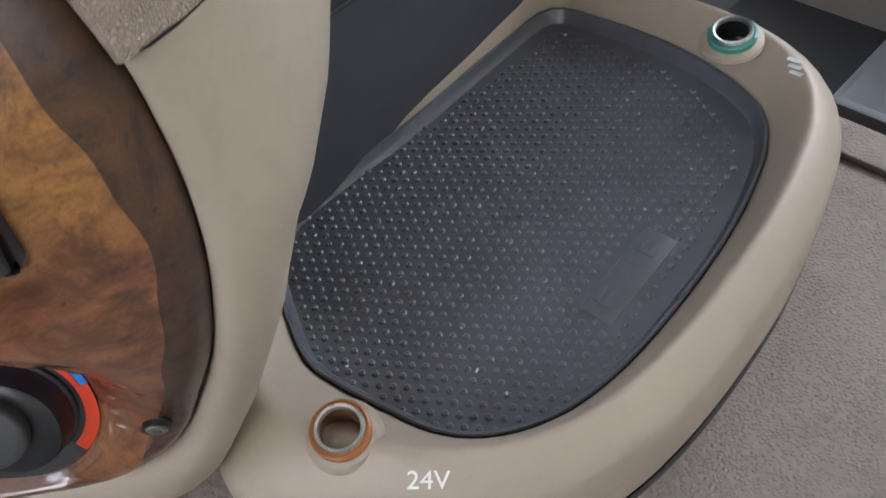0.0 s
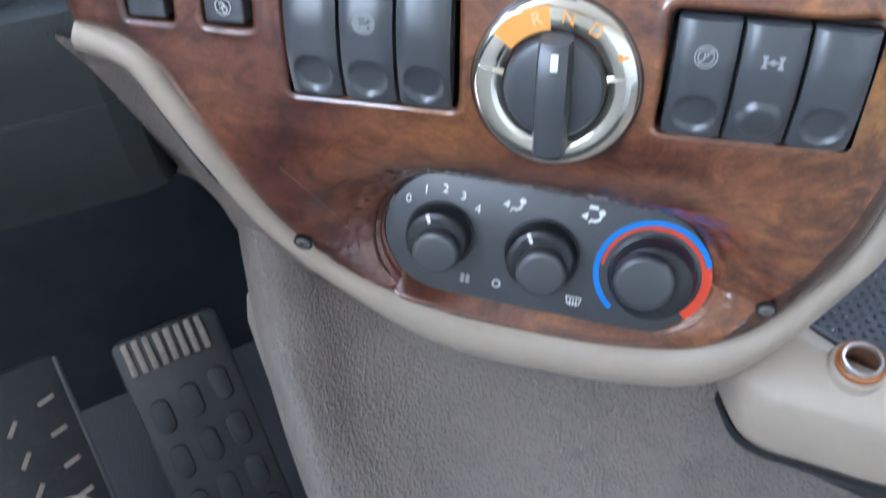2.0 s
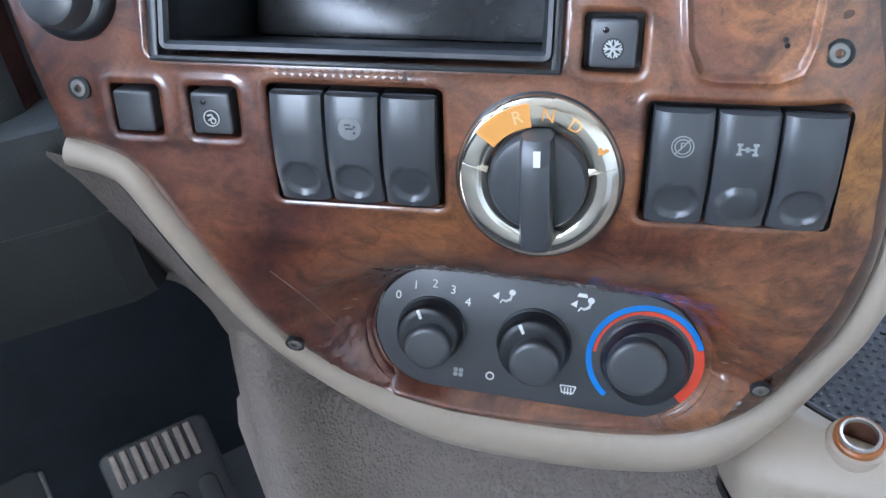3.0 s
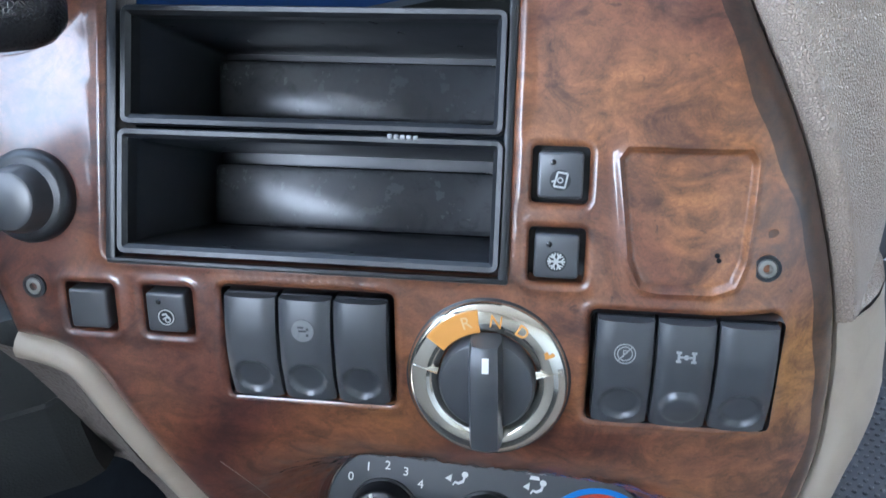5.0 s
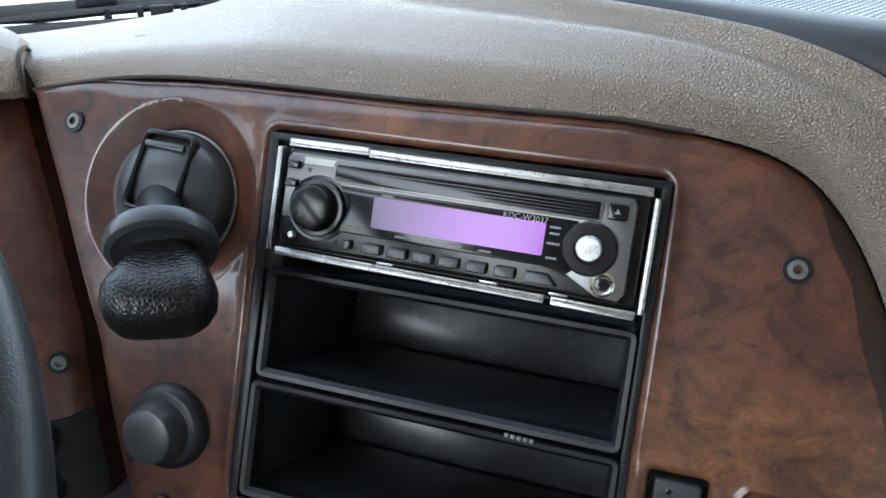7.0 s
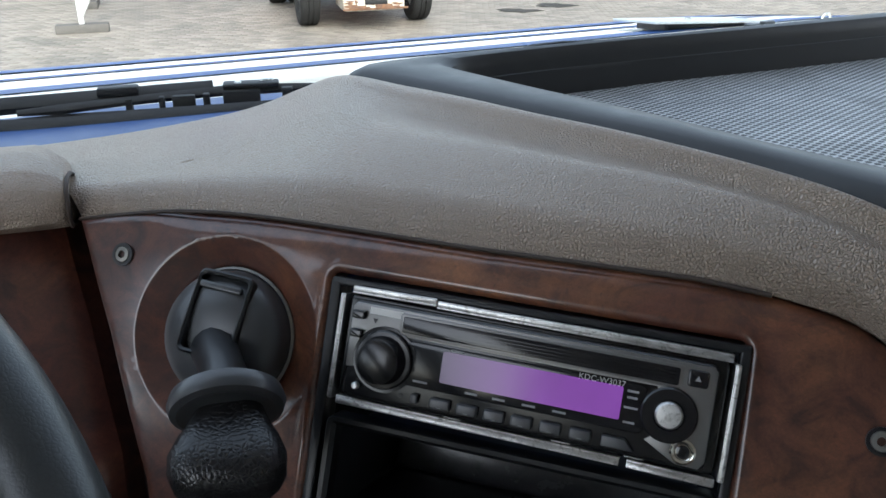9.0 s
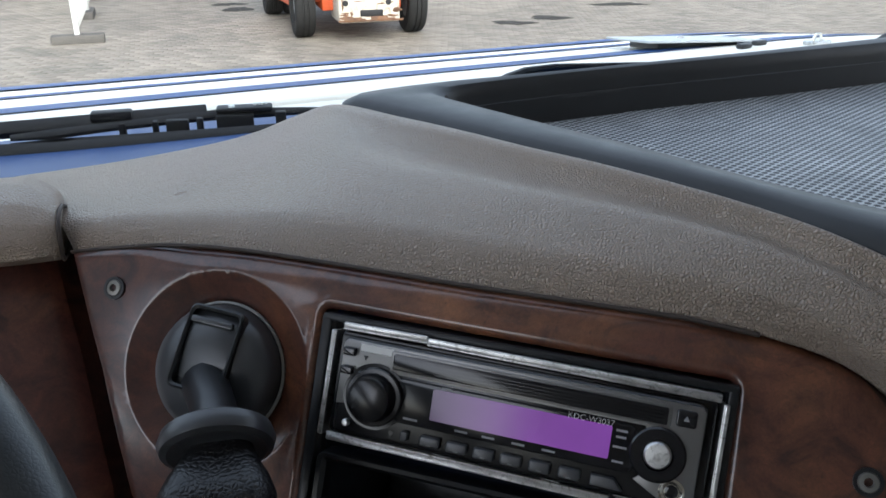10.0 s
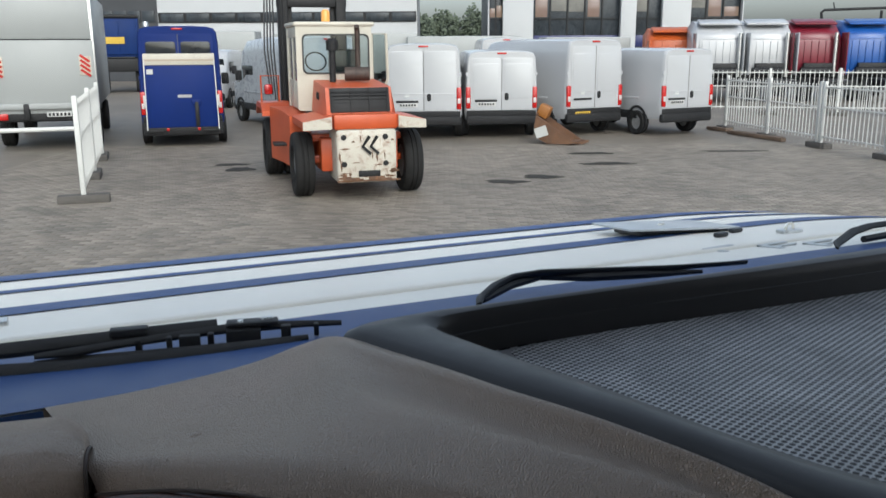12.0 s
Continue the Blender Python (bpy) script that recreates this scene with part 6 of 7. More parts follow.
RUSTIRON = surface("rusty_iron", (0.115, 0.061, 0.036), 0.7, 0.2, vary=0.35, scale=6, grain=0.2, dirt=0.6, patch=(0.35, 0.14, 0.03))
FENCEW = surface("fence_white", (0.518, 0.518, 0.497), 0.45, vary=0.06, scale=5, grain=0, dirt=0.15)
CONCRETE = surface("grey_block", (0.079, 0.072, 0.065), 0.8, vary=0.2, scale=8, fine=120, grain=0.3, gdist=0.003)
IRON = surface("dark_iron", (0.016, 0.016, 0.017), 0.55, 0.2, vary=0.3, scale=8, grain=0.05, spec=0.3)


def wheel_parts(owner, x, y, r, w, name="wheel"):
    m = pose(x, y, r, 0, 90, 0)
    t = part(name, mv(lathe([(r * .58, -w * .30), (r * .60, -w / 2), (r * .93, -w / 2), (r * .985, -w * .40), (r, -w * .25), (r, -w * .17), (r * .965, -w * .15), (r * .965, -w * .09), (r, -w * .07), (r, w * .07), (r * .965, w * .09), (r * .965, w * .15), (r, w * .17), (r, w * .25), (r * .985, w * .40), (r * .93, w / 2), (r * .60, w / 2), (r * .58, w * .30)], 32, False, False), m), TYRE, owner, "black rubber tyre")
    part("rim", mv(mix(lathe([(r * .60, w * .36), (r * .58, w * .30), (r * .30, w * .22), (r * .16, w * .30), (0, w * .31)], 24, False, False), lathe([(r * .60, -w * .36), (r * .58, -w * .30), (r * .30, -w * .22), (r * .16, -w * .30), (0, -w * .31)], 24, False, False)), m), RIMGREY, t, "grey wheel rim")
    return t


def van(m, label, paint, w=2.0, h=2.5, length=5.4, plate=PLATEW, style=0, group="parked vans"):
    """A panel van, tail at the origin, nose towards +y."""
    v = thing("panel_van", m, label, "van", group=group)
    hw = w / 2

    def sec(y, top, low=.42, narrow=0.0):
        k = hw - narrow
        half = [(k * .94, low), (k, low + .18), (k, 1.05), (k * .985, 1.30), (k * .955, top - .42), (k * .93, top - .16), (k * .87, top - .05), (k * .70, top - .005), (k * .35, top + .012)]
        pts = half + [(-x, z) for x, z in half[::-1]]
        return [(x, y, z) for x, z in pts]
    rings = [sec(-.005, h - .03, .62, .035), sec(0.03, h - .005, .60, .01), sec(.12, h, .48), sec(1.2, h + .02), sec(3.2, h + .02), sec(length - 1.55, h - .05, .42), sec(length - 1.15, h - .28, .42, .02), sec(length - .72, 1.42, .42, .03), sec(length - .25, 1.16, .40, .06), sec(length - .03, .95, .42, .16), sec(length, .80, .45, .22)]
    part("body", loft(rings), paint, v)
    part("rear_bumper", at(box(w * .97, .16, .24, .05, 3), 0, .02, .50), BUMPER, v, "black rear bumper")
    part("rear_skirt", at(box(w * .955, .02, .16, .008), 0, -.012, .68), BUMPER, v)
    part("front_bumper", at(box(w * .90, .30, .34, .10, 3), 0, length - .10, .48), BUMPER, v, "black front bumper")
    for sx in (-1, 1):
        part("sill", at(box(.03, length - 2.4, .22, .012), sx * (hw + .002), length / 2 - .2, .55), BUMPER, v, "black side sill")
        part("tail_lamp", at(box(.13, .10, .58, .03, 3), sx * (hw - .085), .005, 1.10), REDLENS, v, "tall red tail lamp")
        part("reversing_lens", at(box(.085, .03, .14, .012), sx * (hw - .085), -.040, 1.03), CLEARLENS, v)
        part("arch", mv(washer(.415, .345, -.03, .030, 28), pose(sx * (hw - .005), .98, .40, 0, 90 * sx, 0)), BUMPER, v, "dark wheel arch")
        part("arch", mv(washer(.415, .345, -.03, .030, 28), pose(sx * (hw - .02), length - .95, .40, 0, 90 * sx, 0)), BUMPER, v, "dark wheel arch")
        wheel_parts(v, sx * (hw - .062), .98, .34, .22)
        wheel_parts(v, sx * (hw - .080), length - .95, .34, .22)
        part("cab_window", at(box(.03, .95, .52, .02), sx * (hw * .965), length - 1.72, 1.62, 0, sx * 3.5, 0), DARKGLASS, v, "dark side window")
        mir = part("mirror", at(box(.22, .10, .34, .04, 3), sx * (hw + .14), length - 1.28, 1.55), BUMPER, v, "black door mirror")
        part("hinge", at(box(.05, .03, .10, .01), sx * (hw * .955), .0, 1.72), paint, v)
        part("waist_moulding", at(box(.02, length - 2.3, .06, .006), sx * (hw + .001), length / 2 - .2, 1.02), paint, v)
        part("head_lamp", at(box(.26, .20, .20, .05, 3), sx * (hw * .74), length - .16, .98), CLEARLENS, v, "clear head lamp")
    dw = hw * .86
    for sx in (-1, 1):
        part("door", at(slab(rrect(dw * .98, h - .95, .06, 3), 0, .014, .006), sx * dw * .5, -.008, .77 + (h - .95) / 2, 90, 0, 0), paint, v, "rear door leaf")
        if style == 1:
            part("door_panel", at(slab(rrect(dw * .84, h * .40, .08, 3), 0, .012, .006), sx * dw * .5, -.020, h * .66, 90), paint, v, "pressed door panel")
    part("door_gap", at(box(.016, .012, h - .95), 0, -.018, .77 + (h - .95) / 2), LINE, v)
    part("door_crease", at(box(dw * 1.9, .010, .02), 0, -.022, h * .80), paint, v)
    part("door_crease", at(box(dw * 1.9, .012, .03, .004), 0, -.022, 1.22), paint, v)
    part("roof_lamp", at(box(.26, .05, .05, .015), 0, .0, h - .06), REDLENS, v, "red roof brake lamp")
    part("plate_holder", at(box(.60, .02, .06, .008), -dw * .5, -.030, 1.02), BUMPER, v)
    part("number_plate", at(box(.50, .012, .11, .004), -dw * .48, -.030, .93 if plate is PLATEW else .62), plate, v, "number plate with blank bars")
    for i in range(6):
        part("plate_bar", at(box(.045, .004, .06), -dw * .48 - .19 + i * .075, -.040, .93 if plate is PLATEW else .62), IRON, v)
    part("handle", at(slab(rrect(.11, .20, .05, 4), 0, .02, .006), dw * .16, -.020, 1.13, 90), BUMPER, v, "black door handle")
    part("badge", at(mix(box(.12, .008, .02, .002), at(box(.12, .008, .02, .002), 0, 0, .045)), -dw * .5, -.024, 1.16), STEEL, v, "small maker's badge")
    part("model_mark", at(box(.20, .004, .018), dw * .70, -.022, 1.08), DIMINK, v)
    part("windscreen", at(box(w * .80, .03, .72, .02), 0, length - 1.00, 1.70, -33, 0, 0), DARKGLASS, v, "dark windscreen")
    return v


van(pose(-.50, 23.15, GZ, 0, 0, 2), "white panel van parked behind the forklift", VANWHITE, 2.06, 2.52)
van(pose(1.60, 23.45, GZ, 0, 0, 3), "lower white panel van with pressed rear doors", VANWHITE, 1.98, 2.33, 5.2, style=1)
van(pose(4.245, 24.175, GZ, 0, 0, 26), "white van with black bumper and yellow plate", VANWHITE, 1.90, 2.63, 6.0, PLATEY, 1)
van(pose(6.80, 24.025, GZ, 0, 0, 27), "white panel van near the fence", VANWHITE, 1.86, 2.36, 5.4)
van(pose(-3.41, 26.01, GZ, 0, 0, 33), "silver-white van parked aslant beside the blue one", SILVERVAN, 2.0, 2.75, 5.9)
van(pose(-10.2, 40.5, GZ, 0, 0, 184), "white van facing the yard in the back row", VANWHITE, 1.95, 2.35, 5.2)
van(pose(-4.9, 36.0, GZ, 0, 0, 175), "white high van in the back row", VANWHITE, 2.0, 2.8, 5.6)
van(pose(2.4, 33.0, GZ, 0, 0, 2), "white van in the second row", VANWHITE, 2.0, 2.75, 5.6)
blue_van = van(pose(-6.62, 21.95, GZ, 0, 0, 15), "dark blue van with tail lift and pale stripe", VANBLUE, 2.04, 2.98, 5.8)
part("tail_lift", at(box(1.72, .07, 1.55, .02), 0, -.07, 1.26), VANBLUE, blue_van, "blue folded tail lift platform")
part("lift_stripe", at(box(1.72, .012, .28, .003), 0, -.112, 2.18), CREAM, blue_van, "pale striped board")
part("lift_stripe", at(box(1.72, .006, .05), 0, -.120, 2.16), BEIGE, blue_van)
for sx in (-1, 1):
    part("lift_rail", at(box(.025, .02, 1.75), sx * .86, -.115, 1.30, 0, sx * -1.0, 0), FENCEW, blue_van, "pale lift rail")
    part("rear_window", at(slab(rrect(.72, .30, .06, 3), 0, .012, .004), sx * .42, -.026, 2.46, 90), DARKGLASS, blue_van)
part("lower_bumper", at(box(1.98, .20, .24, .05, 3), 0, .0, .40), BUMPER, blue_van, "black rear bumper")
for sx in (-1, 1):
    part("tow_lamp", at(box(.07, .03, .07, .01), sx * .38, -.115, .44), REDLENS, blue_van)
part("sticker", at(box(.15, .006, .12), -.72, -.112, 1.88), PLATEW, blue_van, "small pale sticker")
for sx in (-1, 1):
    part("step_plate", at(box(.40, .10, .05, .01), sx * .70, -.10, .40), IRON, blue_van)
    part("side_marker", at(box(.05, .02, .30, .01), sx * .90, -.09, 1.15), CLEARLENS, blue_van)
part("lift_ram", at(box(.10, .09, .62, .02), .36, -.13, .82), IRON, blue_van, "dark lift ram")
part("ram_head", at(box(.24, .06, .14, .01), .36, -.14, 1.12), VANBLUE, blue_van)
part("maker_plate", at(box(.34, .010, .07), .08, -.112, 1.27), DIMINK, blue_van)
part("beacon", at(lathe([(.07, 0), (.07, .08), (.05, .12)], 16), -.75, .25, 2.98), STEEL, blue_van)

# ---- box lorry with tail lift ----
lorry = thing("box_lorry", pose(-9.775, 21.20, GZ, 0, 0, 18.8), "white box lorry with closed tail lift", "lorry")
BOXWHITE = surface("box_white", (0.27, 0.28, 0.275), 0.4, vary=0.04, scale=1.5, grain=0, dirt=0.12)
part("box", at(box(2.52, 6.6, 2.75, .03), 0, 3.35, 2.42), BOXWHITE, lorry)
part("tail_board", at(box(2.46, .10, 1.75, .02), 0, -.03, 1.78), BOXWHITE, lorry, "closed tail lift board")
part("upper_board", at(box(2.40, .06, .98, .02), 0, -.01, 3.17), BOXWHITE, lorry, "upper rear flap")
for z in (3.70, 2.66):
    part("gap_strip", at(box(2.50, .08, .045, .01), 0, -.02, z), IRON, lorry, "dark rubber strip")
part("corner_post", at(box(.07, .10, 2.85, .015), 1.23, -.02, 2.42), STEEL, lorry)
part("ledge", at(box(2.0, .12, .14, .02), -.25, -.10, 1.08), BOXWHITE, lorry)
for x in (1.02, -.95):
    part("hazard_board", at(box(.28, .02, .46, .004), x, -.09, 2.04), RUSTYWHITE, lorry, "red and white striped board")
    for k in range(4):
        part("hazard_stripe", at(box(.27, .006, .060), x, -.105, 1.87 + k * .115, 0, 38, 0), REDLENS, lorry)
part("chassis", at(box(2.1, 6.0, .35, .02), 0, 3.2, .86), IRON, lorry)
part("under_bar", at(tube([(-1.2, -.15, .52), (1.15, -.15, .52)], .06, 12)), FENCEW, lorry, "pale round under-run bar")
part("lamp_bar", at(box(2.3, .10, .24, .02), 0, -.02, .84), IRON, lorry)
for x in (-.95, 1.12):
    part("tail_lamp", at(box(.34, .05, .16, .02), x - .05, -.09, .84), REDLENS, lorry, "red tail lamp")
part("number_plate", at(box(.56, .02, .12, .004), .32, -.10, .88), PLATEW, lorry, "number plate with blank bars")
for i in range(6):
    part("plate_bar", at(box(.05, .006, .07), .10 + i * .088, -.115, .88), IRON, lorry)
part("lift_arm", at(box(.14, .20, .40, .03), -.40, -.08, .95), IRON, lorry)
for y in (1.4, 5.6):
    for sx in (-1, 1):
        wheel_parts(lorry, sx * 1.05, y, .46, .30)

# ---- forklift ----
fk = thing("forklift", pose(-1.47, 14.62, GZ, 0, 0, 16.5), "orange and cream counterbalance forklift, scuffed and rusty", "forklift")
part("counterweight", at(box(.98, .80, .86, .05, 3), .02, -.52, .74), RUSTYWHITE, fk, "scuffed white counterweight plate with rust")
for x, z in ((-.36, 1.05), (.32, 1.05), (-.36, .62), (.32, .62)):
    part("plug", at(lathe([(.045, 0), (.045, .012), (.03, .014)], 16), x, -.925, z, 90), IRON, fk)
part("tow_slot", at(box(.36, .04, .10, .01), .05, -.915, .46), IRON, fk, "dark tow slot")
for k in range(2):
    part("maker_mark", at(tube([(.10 + .13 * k, -.93, 1.06), (-.01 + .13 * k, -.93, .90), (.12 + .13 * k, -.93, .78)], .048, 8, .3), -.04, 0, 0), IRON, fk, "black angular mark")
part("scraped_edge", mix(*[at(box(.09 + .05 * (i % 3), .008, .03 + .02 * ((i * 7) % 4), .003), -.43 + i * .112, -.921, .345 + .010 * ((i * 7) % 4)) for i in range(9)]), RUSTIRON, fk, "rust scraped bare along the lower edge")
rnd = random.Random(11)
for i in range(34):
    low = i < 20
    x, z = rnd.uniform(-.44, .46), (rnd.uniform(.33, .50) if low else rnd.uniform(.5, 1.12))
    w, h = (rnd.uniform(.03, .17), rnd.uniform(.02, .07)) if low else rnd.choice(((.02, .12), (.12, .022), (.05, .04), (.03, .18)))
    part("rust_patch", at(slab([(w / 2 * math.cos(t) * (1 + .35 * math.sin(3 * t + x * 19)), h / 2 * math.sin(t) * (1 + .35 * math.cos(2 * t + z * 19))) for t in np.linspace(0, 6.283, 15)[:-1]], 0, .003 + .0003 * (i % 5)), x, -.920, z, 90), RUSTIRON, fk, "rust patch")
part("rear_beam", at(box(1.04, .55, .24, .03), .02, -.62, 1.29), ORANGE, fk)
for sx in (-1, 1):
    part("fender", loft([[(sx * .53, y, 1.20), (sx * .53, y, 1.40), (sx * 1.00, y, 1.31), (sx * 1.00, y, 1.20)] for y in (-.92, -.55, .45)]), ORANGE, fk, "orange rear fender")
    part("fender_end", loft([[(sx * .54, -.935, 1.19), (sx * .54, -.935, 1.385), (sx * 1.00, -.935, 1.31), (sx * 1.00, -.935, 1.18)], [(sx * .54, -.955, 1.19), (sx * .54, -.955, 1.385), (sx * 1.00, -.955, 1.31), (sx * 1.00, -.955, 1.18)]]), RUSTYWHITE, fk, "cream fender end")
    wheel_parts(fk, sx * .92, 0, .54, .31)
    for k in range(2):
        wheel_parts(fk, sx * (1.14 - .36 * k), 2.75, .56, .32)
part("engine_cover", loft([[(-.62, y, 1.38), (.56, y, 1.38), (.56 - .05, y, top), (-.62 + .05, y, top)] for y, top in ((-.66, 1.40), (-.54, 1.82), (.75, 1.90))]), ORANGE, fk, "orange engine cover")
part("grille", at(box(.98, .03, .40, .01), -.02, -.608, 1.62, -15), IRON, fk, "black mesh grille")
for k in range(6):
    part("grille_bar", at(box(.96, .012, .016), -.02, -.632, 1.46 + k * .06, -15), BUMPER, fk)
for k in range(4):
    part("grille_post", at(box(.025, .02, .40), -.47 + k * .30, -.632, 1.62, -15), BUMPER, fk)
for k in range(2):
    part("number_mark", at(mix(washer(.065, .04, -.005, .005, 16)), -.60, .02 + k * .16, 1.66, 0, -90, 0), IRON, fk, "black cover mark")
part("silencer", at(tube([(-.16, 0, 0), (-.15, 0, 0), (.26, -.02, 0), (.27, -.02, 0)], [.10, .115, .115, .10], 20), .06, .25, 2.01, 0, 0, -12), surface("sooty_iron", (0.055, 0.042, 0.036), 0.6, 0.3, vary=0.4, scale=9, grain=0.2, dirt=0.5, patch=(0.14, 0.06, 0.03)), fk, "sooty silencer drum")
part("exhaust_pipe", tube([(.14, .30, 2.05), (.14, .30, 2.72), (.12, .24, 2.80)], .045, 12), bpy.data.materials["sooty_iron"], fk, "sooty exhaust pipe")
part("air_intake", tube([(-.30, .30, 1.88), (-.30, .30, 2.42)], .055, 14), IRON, fk)
part("intake_cap", at(lathe([(.10, 0), (.10, .16), (.06, .20)], 18), -.30, .30, 2.40), IRON, fk)
for x, y in ((-.81, 2.05), (.43, 2.05)):
    part("cab_post", at(box(.10, .10, 1.44, .02), x, y, 2.10), CREAM, fk)
o1, o2 = rrect(1.32, 1.46, .05, 4), [(x + .03, y + .24) for x, y in rrect(1.18, .68, .09, 4)]
r3d = lambda q, y: [(x - .19, y, z + 2.10) for x, z in q]
part("rear_wall", loft([r3d(o1, .80), r3d(o1, .73), r3d(o2, .73), r3d(o2, .80), r3d(o1, .80)], True, False, False), CREAM, fk, "cream cab rear wall")
part("window_seal", loft([r3d([(a * 1.0, b) for a, b in o2], .725), r3d(o2, .715), r3d([(.03 + (a - .03) * .955, .24 + (b - .24) * .92) for a, b in o2], .715), r3d([(.03 + (a - .03) * .955, .24 + (b - .24) * .92) for a, b in o2], .735)], True, False, False), BLACK, fk, "black window seal")
pane = part("rear_window", at(box(1.17, .006, .65), -.16, .745, 2.34), glass_mat("cab_glass", (0.75, 0.80, 0.80), 0.06), fk, "glass rear window")
pane.visible_shadow = False
part("cab_roof", at(box(1.42, 1.44, .08, .035, 3), -.18, 1.42, 2.845), CREAM, fk, "cream cab roof")
part("cab_lower", at(box(1.29, 1.30, .52, .03), -.19, 1.46, 1.64), CREAM, fk, "cream lower cab")
part("side_wall", at(box(.05, 1.30, .20, .02), -.82, 1.40, 2.72), CREAM, fk)
part("side_wall", at(box(.05, .12, 1.40, .02), -.82, 1.38, 2.10), CREAM, fk)
part("side_window", at(box(.02, .50, .82, .01), -.82, 1.08, 2.26), DARKGLASS, fk)
part("side_window", at(box(.02, .52, .82, .01), -.82, 1.70, 2.26), DARKGLASS, fk)
part("open_door", loft([[(.49, .80, z) for z in (1.75, 2.68)] + [(.71, .62, z) for z in (2.68, 1.75)], [(.51, .82, z) for z in (1.75, 2.68)] + [(.73, .64, z) for z in (2.68, 1.75)]]), glass_mat("door_glass", (0.7, 0.75, 0.75), 0.06), fk, "glass cab door standing open")
part("door_frame", tube([(.49, .80, 1.72), (.49, .80, 2.68), (.71, .62, 2.68), (.73, .62, 1.90), (.67, .68, 1.72), (.49, .80, 1.72)], .026, 8), CREAM, fk)
part("seat", mix(at(box(.46, .14, .56, .05, 3), .08, 1.20, 2.14), at(box(.48, .50, .16, .05, 3), .08, 1.45, 1.92)), BLACK, fk, "black driver's seat")
part("steering_ring", at(lathe([(.19, -.012), (.205, 0), (.19, .012), (.175, 0), (.19, -.012)], 24, False, False), -.38, 1.72, 2.20, 60), BLACK, fk)
part("beacon", at(lathe([(.075, 0), (.075, .16), (.05, .20), (0, .21)], 18), -.29, .95, 2.89), ORANGEINK, fk, "orange warning beacon")
part("chassis", at(box(1.30, 3.4, .55, .03), 0, 1.3, .72), ORANGE, fk)
part("step_panel", loft([[(-x, y, .42), (-.70, y, .42), (-.70, y, z), (-x, y, z)] for x, y, z in ((1.04, .55, 1.30), (1.10, 1.2, 1.36), (1.24, 2.0, 1.38))]), ORANGE, fk, "orange side panel")
part("front_fender", loft([[(-1.38, y, z - .10), (-.80, y, z - .10), (-.80, y, z), (-1.38, y, z)] for y, z in ((2.00, 1.30), (2.3, 1.42), (3.2, 1.42), (3.5, 1.25))]), ORANGE, fk)
part("step", at(box(.34, .34, .05, .01), -1.12, 1.05, .78), IRON, fk, "black foot step")
for sx in (-1, 1):
    part("mast", at(box(.20, .26, 4.2, .02), sx * .58 - .19, 3.40, 2.45), IRON, fk, "dark mast rail")
    part("mast_inner", at(box(.10, .18, 4.0, .02), sx * .44 - .19, 3.50, 2.45), IRON, fk)
for z in (3.32, 4.05):
    part("mast_cross", at(box(1.4, .12, .17, .02), -.19, 3.36, z), IRON, fk)
for k in range(4):
    part("hose", tube([(-.98 - .05 * k, 2.9, 1.35 + .1 * k), (-1.02 - .06 * k, 2.95, 2.4), (-.98 - .05 * k, 3.0, 3.9)], .016, 6), BLACK, fk, "black hydraulic hose")
part("chain", tube([(-.82, 3.1, 1.4), (-.82, 3.1, 4.2)], .03, 6), IRON, fk, "lift chain")
part("work_lamp", at(box(.16, .10, .20, .04), -1.18, 2.75, 1.66), REDLENS, fk)
part("lamp_guard", mix(tube([(-1.32, 2.72, 1.40), (-1.32, 2.72, 1.92), (-.98, 2.72, 1.92), (-.98, 2.72, 1.40)], .018, 6)), ORANGE, fk)
for z in (.62, .98):
    part("axle_beam", at(box(1.55, .22, .12, .02), 0, -.02, z), ORANGE, fk)

# ---- fences ----
def fence(a, b, h, n, label, group, posts=2, thick=.018):
    a, b = Vector((*a, GZ)), Vector((*b, GZ))
    d = b - a
    ang = math.degrees(math.atan2(d.y, d.x))
    f = thing("fence_panel", Matrix.Translation(a) @ pose(0, 0, 0, 0, 0, ang), label, "fence", group=group)
    ln = d.length
    for i in range(posts):
        x = ln * i / (posts - 1)
        part("post", at(box(.08, .08, h + .04, .01), x, 0, h / 2 + .08), FENCEW, f, "white square post")
        part("foot", at(box(.80 if group == "near fence" else .62, .24, .14, .02), x, 0, .06, 0, 0, 90 if group == "near fence" and i == 0 else 0), CONCRETE, f, "grey ballast block")
    for z in (.22, h * .62, h * .93):
        part("rail", at(box(ln, .035, .04, .006), ln / 2, 0, z + .06), FENCEW, f)
    for i in range(n):
        part("slat", at(box(thick, thick, h - .16), ln * (i + .5) / n, -.02, h / 2 + .12), FENCEW, f)
    return f


fence((8.37, 25.45), (9.18, 20.95), 1.50, 32, "white slatted steel fence panel on ballast blocks", "yard fence", 3)
fence((9.22, 20.85), (10.15, 16.30), 1.50, 32, "white slatted steel fence panel on ballast blocks", "yard fence", 3)
fence((9.4, 31.5), (18.5, 29.5), 1.55, 60, "white slatted fence in front of the tractor units", "yard fence", 5)
fence((-5.86, 13.80), (-7.75, 19.4), 1.62, 26, "white slatted fence panel standing on ballast", "near fence", 3)

